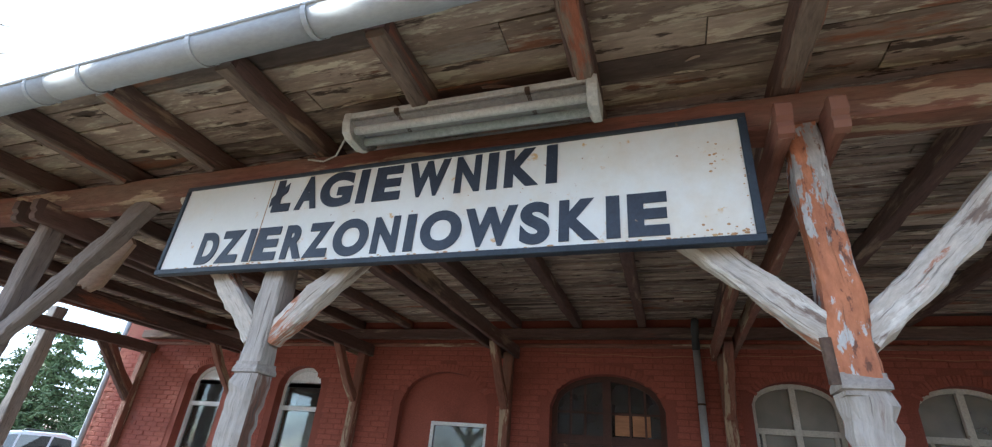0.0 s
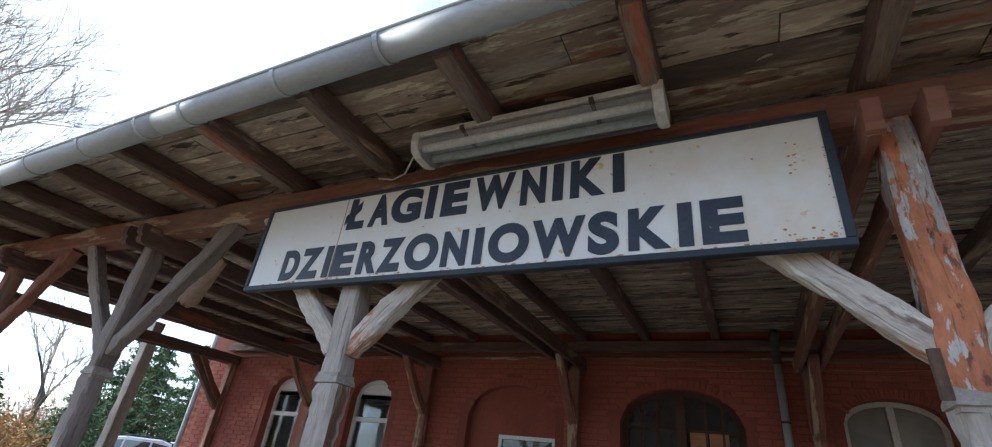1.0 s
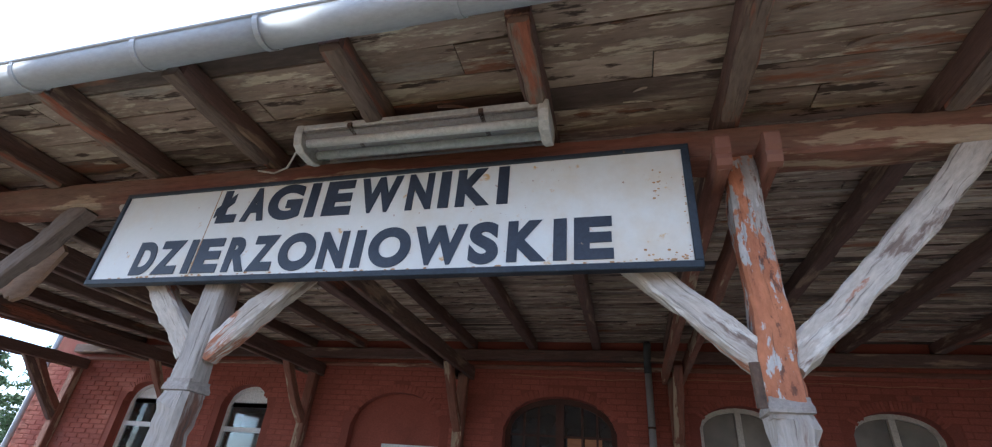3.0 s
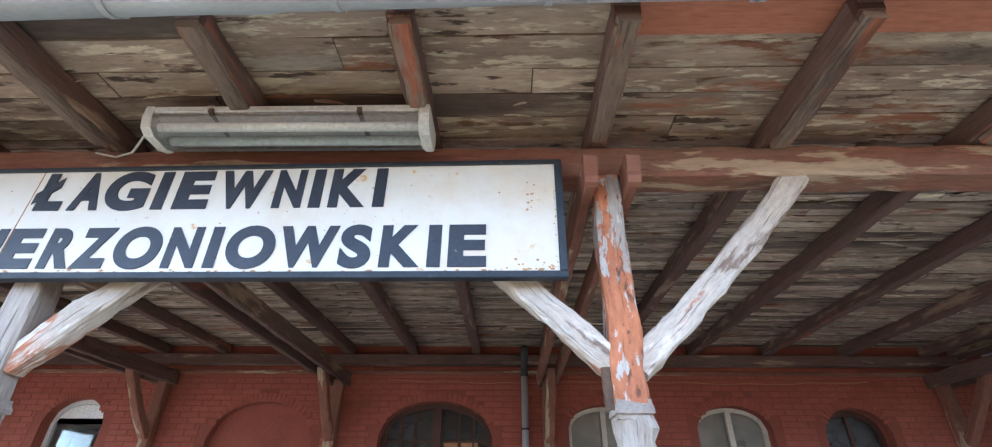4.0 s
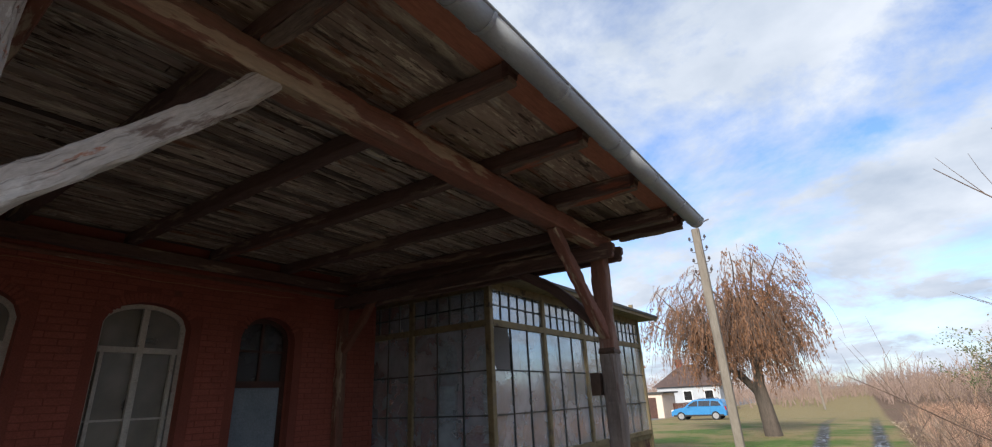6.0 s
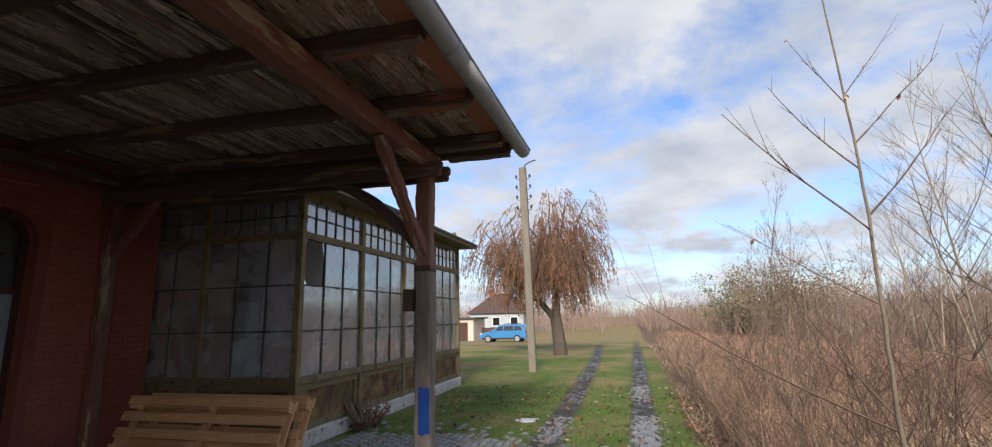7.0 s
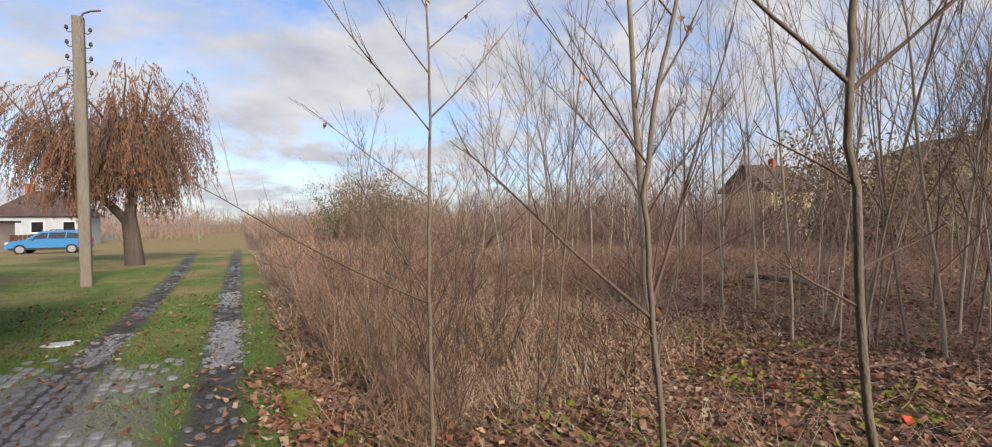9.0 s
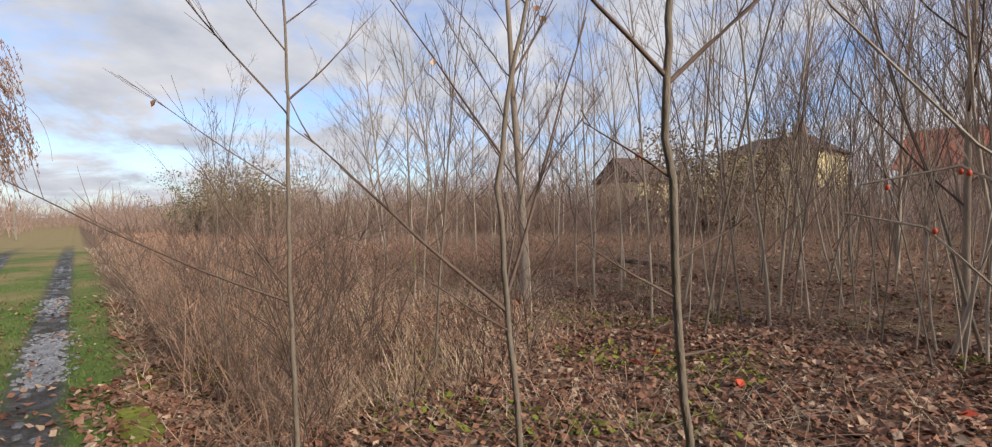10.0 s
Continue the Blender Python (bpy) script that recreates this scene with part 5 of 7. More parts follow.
def plant(kinds, places, rnd, big=(0.75, 1.25), tilt=5):
    used = set()
    for x, y in places:
        i = rnd.randrange(len(kinds))
        s = rnd.uniform(*big)
        m = pose(x, y, zg(x, y), rnd.uniform(-tilt, tilt), rnd.uniform(-tilt, tilt), rnd.uniform(0, 360)) @ Matrix.Diagonal((s, s, s * rnd.uniform(0.9, 1.15), 1))
        if i not in used:
            used.add(i)
            kinds[i].matrix_basis = m
        else:
            c = copy_thing(kinds[i], Matrix())
            c.matrix_basis = m
    for i, k in enumerate(kinds):
        if i not in used:
            for o in (*k.children_recursive, k):
                bpy.data.objects.remove(o)


# ---- the near young trees by the path: trunk line and limbs by height, bearing, length, rise ----
def near_tree(x, y, pts, r0, r1, limbs, label, seed, twig=3, bark=None):
    rnd = random.Random(seed)
    t = thing("young_tree", (x, y, 0), label, "tree", "young trees by the path")
    tr, br = Soup(), Soup()
    line = [Vector(p) for p in pts]
    fine = [a.lerp(b, k / 4) + Vector((rnd.uniform(-1, 1), rnd.uniform(-1, 1), 0)) * 0.004 for a, b in zip(line, line[1:]) for k in range(4)] + [line[-1]]
    tr.stem(fine, r0, r1, 8)
    for z, az, ln, rise, rr in limbs:
        k = max(i for i, p in enumerate(fine) if p.z <= z)
        k = min(k, len(fine) - 2)
        p = fine[k].lerp(fine[k + 1], (z - fine[k].z) / max(1e-6, fine[k + 1].z - fine[k].z))
        a = radians(az)
        d = Vector((math.cos(a), math.sin(a), rise))
        lp = wander(p, d, ln, 7, 0.13 if bark else 0.06, rnd, 0.03 if bark else 0.015)
        rr *= 0.5 if bark else 0.75
        br.stem(lp, rr, rr * 0.3, 5)
        for j in range(twig + int(ln * 4)):
            u = rnd.uniform(0.2, 0.97)
            q = min(6, int(u * 7))
            b = lp[q].lerp(lp[q + 1], u * 7 - q)
            td = (lp[q + 1] - lp[q]).normalized() + Vector((rnd.uniform(-1, 1), rnd.uniform(-1, 1), rnd.uniform(-0.2, 0.9))) * 0.6
            tp = wander(b, td, ln * rnd.uniform(0.10, 0.32), 3, 0.08, rnd, 0.03)
            br.stem(tp, rr * 0.33, 0.0009, 4)
    for _ in range(40 if bark else 5 if twig > 1 else 0):
        q = br.v[rnd.randrange(len(br.v) // 2, len(br.v))]
        if q.z < 1.2:
            continue
        lf, an = Soup(), rnd.uniform(0, 6.28)
        u = Vector((math.cos(an), math.sin(an), -1.2)).normalized() * rnd.uniform(0.012, 0.022) * (1.6 if bark else 1)
        lf.leaf(q + u, u, u.orthogonal().normalized() * u.length * 0.6, 0.5)
        link("dry_leaf", lf.mesh("dry_leaf"), M_paleleaf if rnd.random() < 0.4 else M_leaf, t)
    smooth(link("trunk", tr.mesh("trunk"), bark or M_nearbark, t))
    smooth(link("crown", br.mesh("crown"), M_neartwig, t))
    return t


near_tree(4.44, -0.35, [(4.62, -0.42, -0.05), (4.56, -0.39, 0.6), (4.50, -0.36, 1.13), (4.45, -0.345, 1.6), (4.46, -0.365, 2.18), (4.50, -0.36, 2.8), (4.54, -0.34, 3.6)], 0.017, 0.0045,
          [(1.06, 62, 1.75, 0.42, 0.010), (1.13, 75, 0.8, 1.2, 0.010), (2.1, 100, 1.0, 1.0, 0.009), (2.18, -70, 0.9, 0.9, 0.009), (2.45, 80, 0.7, 1.1, 0.007), (2.6, -80, 0.7, 1.0, 0.007), (1.7, 110, 0.9, 0.5, 0.005), (2.85, 100, 0.5, 1.2, 0.005), (2.9, -90, 0.5, 1.2, 0.005), (1.5, -60, 0.6, 0.8, 0.005)],
          "slim bare young tree with forked twigs by the path", 3)
near_tree(2.60, -0.31, [(2.62, -0.40, -0.05), (2.61, -0.36, 0.6), (2.60, -0.34, 0.94), (2.60, -0.295, 1.34), (2.60, -0.272, 1.62), (2.60, -0.325, 1.92), (2.60, -0.385, 2.13), (2.64, -0.50, 2.6), (2.70, -0.62, 3.2)], 0.0105, 0.003,
          [(1.30, 58, 0.68, 0.85, 0.008), (1.34, -82, 0.85, 1.7, 0.008), (1.36, -60, 0.45, 1.4, 0.005), (1.25, 100, 0.45, 0.5, 0.004), (1.7, 70, 0.5, 1.2, 0.005), (1.9, -80, 0.5, 1.1, 0.005), (1.15, -50, 0.4, 0.8, 0.004), (2.1, 60, 0.45, 1.3, 0.004)],
          "forked bare young tree with several stems by the path", 4)
near_tree(2.00, -0.06, [(2.03, -0.16, -0.05), (2.02, -0.13, 0.7), (2.0, -0.0935, 1.24), (2.0, -0.064, 1.485), (2.0, -0.046, 1.71), (2.0, -0.06, 1.84), (1.995, -0.07, 2.3), (1.985, -0.09, 3.2)], 0.0068, 0.0040,
          [(1.49, -118, 0.11, 0.45, 0.0040), (1.72, -118, 0.5, 0.95, 0.0050), (1.73, 55, 0.45, 1.1, 0.0045), (1.36, -110, 0.06, 0.1, 0.0035), (1.60, 45, 0.14, 0.7, 0.003), (1.44, 60, 0.16, 0.5, 0.003), (2.1, -70, 0.5, 1.0, 0.004)],
          "slender grey-brown young tree close to the path", 5, twig=1)
near_tree(7.70, -5.20, [(7.70, -5.22, -0.05), (7.70, -5.21, 0.9), (7.71, -5.14, 2.0), (7.70, -5.0, 3.4), (7.70, -4.9, 5.1), (7.75, -4.85, 6.6), (7.85, -4.8, 8.0)], 0.075, 0.016,
          [(1.5, -130, 2.6, 1.9, 0.035), (1.9, 40, 2.4, 1.6, 0.032), (2.3, -100, 2.6, 1.5, 0.030), (2.7, 80, 2.4, 1.2, 0.028), (3.0, -60, 2.2, 1.2, 0.026), (3.3, 150, 2.0, 1.3, 0.024), (3.7, 30, 2.0, 1.0, 0.024), (4.1, -140, 2.0, 1.1, 0.022), (4.4, 100, 1.8, 1.0, 0.02),
           (4.8, -90, 1.7, 1.0, 0.02), (5.2, 50, 1.5, 1.0, 0.018), (5.6, -30, 1.4, 1.0, 0.016), (6.0, 120, 1.3, 1.2, 0.014)],
          "taller bare tree with many ascending limbs among brambles", 6, twig=16, bark=M_bark)

# ---- the thicket ----
rnd = random.Random(21)
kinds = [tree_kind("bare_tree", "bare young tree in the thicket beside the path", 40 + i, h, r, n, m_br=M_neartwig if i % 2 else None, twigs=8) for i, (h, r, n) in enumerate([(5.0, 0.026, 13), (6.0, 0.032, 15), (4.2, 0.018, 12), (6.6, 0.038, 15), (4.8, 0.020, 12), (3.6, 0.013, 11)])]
places = [(7.0, -6.2), (6.2, -3.9), (8.6, -3.6), (9.6, -4.4), (5.4, -5.4), (11.5, -4.0), (8.0, -6.9), (13.0, -5.5), (4.2, -6.2)]
while len(places) < 100:
    x, y = rnd.uniform(-4, 44), -abs(rnd.gauss(0, 10)) - 3.0
    d = math.hypot(x - 1.65, y - 0.55)
    if y < -32 or d < 6.5 or (x > 9 and y > -4.5 - (x - 9) * 0.12 and rnd.random() < 0.85):
        continue
    places.append((x, y))
plant(kinds, places, rnd)
# slim upright stems that stand in clumps
kinds = [tree_kind("thicket_stem", "slim upright bare stem in the dense thicket", 70 + i, h, r, n, m_trunk=None if i % 3 else M_nearbark, m_br=None if i % 2 else M_neartwig, twigs=5, spread=0.5, upright=0.4, first=0.2, trunk_wob=0.08, group="thicket stems") for i, (h, r, n) in enumerate([(5.6, 0.016, 9), (6.6, 0.021, 10), (4.2, 0.010, 8), (6.0, 0.013, 9), (3.4, 0.008, 8), (7.0, 0.028, 11)])]
places = []
while len(places) < 185:
    cx, cy = rnd.uniform(-4, 9.5), rnd.uniform(-17, -5.4)
    if cx > 5.5 and rnd.random() < 0.6:
        continue
    for _ in range(rnd.randrange(1, 6)):
        places.append((cx + rnd.gauss(0, 0.45), cy + rnd.gauss(0, 0.45)))
plant(kinds, places, rnd, (0.6, 1.25), 9)
# whippy saplings that stand up out of the hedge
kinds = [tree_kind("hedge_sapling", "whippy bare sapling standing in the hedge", 90 + i, h, r, n, m_trunk=M_nearbark, m_br=M_neartwig, twigs=4, spread=0.42, upright=0.35, first=0.25, trunk_wob=0.05, group="hedge saplings") for i, (h, r, n) in enumerate([(2.9, 0.011, 11), (2.3, 0.009, 9), (3.4, 0.013, 13), (1.9, 0.007, 9)])]
places = [(5.9, -0.95), (6.4, -0.45), (6.6, -1.5), (7.4, -0.8), (8.3, -1.3), (8.9, -0.7), (9.8, -1.7), (10.6, -0.9), (12.0, -1.4), (12.8, -2.6), (14.2, -1.2), (15.5, -2.2), (7.0, -2.6), (5.7, -2.1), (17.5, -1.6), (19.5, -2.6), (22.0, -1.9), (11.2, -3.0)]
plant(kinds, places, rnd, (0.7, 1.1), 12)


def stuff(name, me, material, label, category):
    return tagged(link(name, me, material), label, category, kind="stuff")


# dry undergrowth: an upright hedge along the path, tangled brambles behind it
rnd = random.Random(33)
s1, s2, s3 = Soup(), Soup(), Soup()


def shoots(so, base, h, r, n, lean, rise=0.0, twigs=4):
    for _ in range(n):
        pts = wander(base + Vector((rnd.gauss(0, 0.05), rnd.gauss(0, 0.05), 0)), Vector((rnd.uniform(-lean, lean), rnd.uniform(-lean, lean), 1)), h * rnd.uniform(0.6, 1.1), 5, 0.10, rnd, rise)
        so.stem(pts, r, r * 0.3, 3)
        for k in range(twigs):
            q = rnd.choice(pts[1:5])
            so.stem(wander(q, Vector((rnd.uniform(-1, 1), rnd.uniform(-1, 1), rnd.uniform(0.3, 1.5))), h * rnd.uniform(0.12, 0.4), 2, 0.15, rnd), r * 0.55, r * 0.2, 3)


for i in range(520):                       # hedge by the path
    x = 4.7 + abs(rnd.gauss(0, 10))
    y = -0.10 - abs(rnd.gauss(0, 0.6)) - 0.01 * x + 0.2 * noise.noise(Vector((x * 0.8, 0, 0)))
    d = math.hypot(x - 1.65, y - 0.6)
    if x < 7.0 and rnd.random() < 0.45:
        continue
    shoots((s1, s2, s3)[i % 3], Vector((x, y, zg(x, y) - 0.02)), rnd.uniform(0.35, 1.2) * min(1.0, 0.52 + 0.045 * x), (0.0016 + 0.00026 * d) * rnd.uniform(0.6, 2.0), 3, 0.55, -0.01, 7)
for i in range(2700):                      # brambles
    x = rnd.uniform(6.5, 20) if i % 3 else rnd.uniform(15, 60)
    y = -1.0 - abs(rnd.gauss(0, 6)) - 0.02 * x
    d = math.hypot(x - 1.65, y - 0.6)
    if x < 9.5 and y < -3.0 and rnd.random() < 0.9:
        continue
    shoots(s3 if i % 4 else s1, Vector((x, y, zg(x, y) - 0.02)), rnd.uniform(0.4, 1.15), (0.0018 + 0.00028 * d) * rnd.uniform(0.7, 1.5), 2, 1.0, -0.17, 5)
for i in range(1500):                      # low brush under the farther stems
    x, y = rnd.uniform(-4, 17), rnd.uniform(-26, -8.0)
    d = math.hypot(x - 1.65, y - 0.6)
    shoots((s3, s1, s2)[i % 3], Vector((x, y, zg(x, y) - 0.02)), rnd.uniform(0.3, 1.2), (0.0018 + 0.00022 * d) * rnd.uniform(0.6, 1.4), 2, 0.9, -0.10, 5)
for i in range(420):                       # sparse shoots on the open litter
    x, y = rnd.uniform(2.2, 8), rnd.uniform(-9, -0.4)
    if math.hypot(x - 1.65, y - 0.6) < 1.7:
        continue
    shoots(s2, Vector((x, y, zg(x, y) - 0.02)), rnd.uniform(0.2, 0.9), rnd.uniform(0.0012, 0.003), 1, 0.8, -0.06, 4)
s6 = Soup()
for i in range(100):                       # stouter dark shrub stems
    x = 4.6 + abs(rnd.gauss(0, 6))
    y = -0.3 - abs(rnd.gauss(0, 1.6))
    if math.hypot(x - 1.65, y - 0.6) < 2.6:
        continue
    shoots(s6, Vector((x, y, zg(x, y) - 0.02)), rnd.uniform(0.9, 2.1), rnd.uniform(0.0025, 0.006) + 0.00015 * x, 2, 0.6, 0.0, 10)
stuff("shrub_stems", s6.mesh("shrub_stems"), M_neartwig, "dark branching shrub stems in the hedge", "undergrowth")
stuff("dry_undergrowth", s1.mesh("dry_undergrowth"), M_dry, "hedge of dry brown shoots along the path", "undergrowth")
stuff("dry_weeds", s2.mesh("dry_weeds"), M_twig, "dark dead weed stalks among dry stems", "undergrowth")
stuff("brambles", s3.mesh("brambles"), M_bramble, "tangle of reddish dry brambles", "undergrowth")
# far woods
s4, s5 = Soup(), Soup()
for i in range(7000):
    if i % 2:
        x, y = rnd.uniform(24, 150), -4 - abs(rnd.gauss(0, 18)) - 0.05 * rnd.uniform(0, 100)
    else:
        x, y = rnd.uniform(-22, 60), rnd.uniform(-46, -20)
    d = math.hypot(x, y)
    h = rnd.uniform(1.6, 4.6) * (1 + 0.6 * noise.noise(Vector((x * 0.08, y * 0.08, 2)))) + (1.2 if y < -22 else 0)
    shoots(s4 if rnd.random() < 0.7 else s5, Vector((x, y, zg(x, y) - 0.05)), h, 0.006 + 0.0005 * d, 1, 0.35, 0.0, 6)
for i in range(2400):
    x, y = rnd.uniform(70, 150), rnd.uniform(-6, 60)
    if abs(y - 2.5) < 2.5 and x < 110:
        continue
    shoots(s4, Vector((x, y, zg(x, y) - 0.05)), rnd.uniform(2.5, 6), 0.05, 1, 0.4, 0.0, 6)
stuff("far_woods", s4.mesh("far_woods"), M_haze, "distant brown leafless woods and scrub", "woods")
stuff("far_scrub", s5.mesh("far_scrub"), M_dry, "distant dry scrub at the edge of the woods", "woods")
# dry grass lying under it
s = Soup()
for i in range(26000):
    x = rnd.uniform(5.0, 34) if i % 3 == 0 else rnd.uniform(2.2, 13)
    y = -abs(rnd.gauss(0, 4.2)) + 0.15
    n = noise.noise(Vector((x * 0.55, y * 0.55, 9.0)))
    if math.hypot(x - 1.65, y - 0.6) < 1.4 or rnd.random() > 0.55 + 0.9 * n:
        continue
    a = rnd.uniform(0, 6.28)
    l = rnd.uniform(0.08, 0.34)
    s.blade(Vector((x, y, zg(x, y))), Vector((math.cos(a) * l, math.sin(a) * l, l * rnd.uniform(0.15, 0.9))), Vector((-math.sin(a), math.cos(a), 0)) * (0.0014 + 0.0003 * x))
for i in range(15000):                     # arching tufts behind the hedge
    x, y = rnd.uniform(5.2, 15), -0.7 - abs(rnd.gauss(0, 2.2))
    if noise.noise(Vector((x * 0.7, y * 0.7, 21.0))) + rnd.uniform(-0.35, 0.35) < -0.05:
        continue
    a, l = rnd.uniform(0, 6.28), rnd.uniform(0.15, 0.5)
    s.blade(Vector((x, y, zg(x, y))), Vector((math.cos(a) * l * 0.8, math.sin(a) * l * 0.8, l * rnd.uniform(0.5, 1.2))), Vector((-math.sin(a), math.cos(a), 0)) * (0.0014 + 0.00028 * x))
stuff("dry_grass", s.mesh("dry_grass"), M_drygrass, "bleached dry grass under the thicket", "grass")
# fallen leaves
s, sm, sp, st = Soup(), Soup(), Soup(), Soup()
for i in range(47000):
    x, y = (rnd.uniform(1.0, 13), rnd.uniform(-11, 0.25)) if i % 2 else (rnd.uniform(1.6, 8), rnd.uniform(-7, 0.2))
    if i > 45800:
        x, y = rnd.uniform(4.5, 14), rnd.uniform(0.2, 4.8)
    elif i > 44600:
        x, y = rnd.uniform(4.4, 7.5), rnd.gauss(0.25, 0.22)
    n = noise.noise(Vector((x * 0.9, y * 0.9, 4.0)))
    a, l = rnd.uniform(0, 6.28), rnd.uniform(0.014, 0.045)
    u = Vector((math.cos(a), math.sin(a), rnd.uniform(-0.6, 0.6))) * l
    w = Vector((-math.sin(a), math.cos(a), rnd.uniform(-0.8, 0.8))) * l * rnd.uniform(0.55, 0.85)
    so = sm if (n > 0.20 and rnd.random() < 0.3 and y < 0.2) else sp if rnd.random() < 0.16 else s
    so.leaf(Vector((x, y, zg(x, y) + rnd.uniform(0.006, 0.045))), u, w, rnd.uniform(-0.8, 0.8))
for i in range(9000):                      # litter goes on along the other side of the path
    x, y = rnd.uniform(-9, 1.2), rnd.uniform(-9, 0.0)
    a, l = rnd.uniform(0, 6.28), rnd.uniform(0.025, 0.055)
    s.leaf(Vector((x, y, zg(x, y) + rnd.uniform(0.006, 0.04))), Vector((math.cos(a), math.sin(a), rnd.uniform(-0.5, 0.5))) * l, Vector((-math.sin(a), math.cos(a), rnd.uniform(-0.7, 0.7))) * l * 0.7, rnd.uniform(-0.7, 0.7))
for i in range(9000):                      # coarser leaf litter farther in
    x, y = rnd.uniform(-3, 17), rnd.uniform(-24, -9)
    a, l = rnd.uniform(0, 6.28), rnd.uniform(0.03, 0.07)
    (sp if rnd.random() < 0.2 else s).leaf(Vector((x, y, zg(x, y) + rnd.uniform(0.01, 0.06))), Vector((math.cos(a), math.sin(a), rnd.uniform(-0.5, 0.5))) * l, Vector((-math.sin(a), math.cos(a), rnd.uniform(-0.7, 0.7))) * l * 0.7, rnd.uniform(-0.7, 0.7))
for i in range(1500):                      # fallen twigs and dead runners
    x, y = rnd.uniform(2.0, 11), rnd.uniform(-9, 0.1)
    a = rnd.uniform(0, 6.28)
    st.stem(wander(Vector((x, y, zg(x, y) + rnd.uniform(0.01, 0.06))), Vector((math.cos(a), math.sin(a), rnd.uniform(-0.05, 0.35))), rnd.uniform(0.12, 0.7), 4, 0.16, rnd, -0.02), rnd.uniform(0.0015, 0.004), 0.0012, 3)
stuff("fallen_twigs", st.mesh("fallen_twigs"), M_twig, "thin fallen twigs and dead runners on the litter", "twigs")
stuff("pale_leaves", sp.mesh("pale_leaves"), M_paleleaf, "pale tan fallen leaves scattered over the litter", "leaves")
stuff("fallen_leaves", s.mesh("fallen_leaves"), M_leaf, "brown fallen leaves covering the ground", "leaves")
stuff("mossy_leaves", sm.mesh("mossy_leaves"), M_moss, "yellow-green moss and low leaves", "leaves")
# grass of the verge
s = Soup()
for i in range(76000):
    x = 5.0 + abs(rnd.gauss(0, 8))
    y = rnd.uniform(0.1, 5.2) if x < 14 else rnd.uniform(0.0, 14)
    n = noise.noise(Vector((x * 1.7, y * 1.7, 3)))
    if min(abs(y - 0.87), abs(y - rut(x))) < 0.20 + 0.08 * n or (x < 8.6 + 0.5 * noise.noise(Vector((y, 1, 1))) and y > 1.75 and rnd.random() < (0.5 if x > 7.2 else 0.85)) or (GHX0 < x < GHX1 and y > GHY - 0.05):
        continue
    if math.hypot(x - 24.4, y - 4.2) < 0.4 or rnd.random() > 0.75 + n or (y < 0.55 and rnd.random() < 0.45):
        continue
    a, l = rnd.uniform(0, 6.28), rnd.uniform(0.012, 0.042) * (1 + 0.5 * n)
    s.blade(Vector((x, y, zg(x, y))), Vector((math.cos(a) * l, math.sin(a) * l, l * rnd.uniform(0.4, 1.1))), Vector((-math.sin(a), math.cos(a), 0)) * (0.0017 + 0.0003 * x))
stuff("verge_grass", s.mesh("verge_grass"), M_grass, "short green grass between and beside the tracks", "grass")


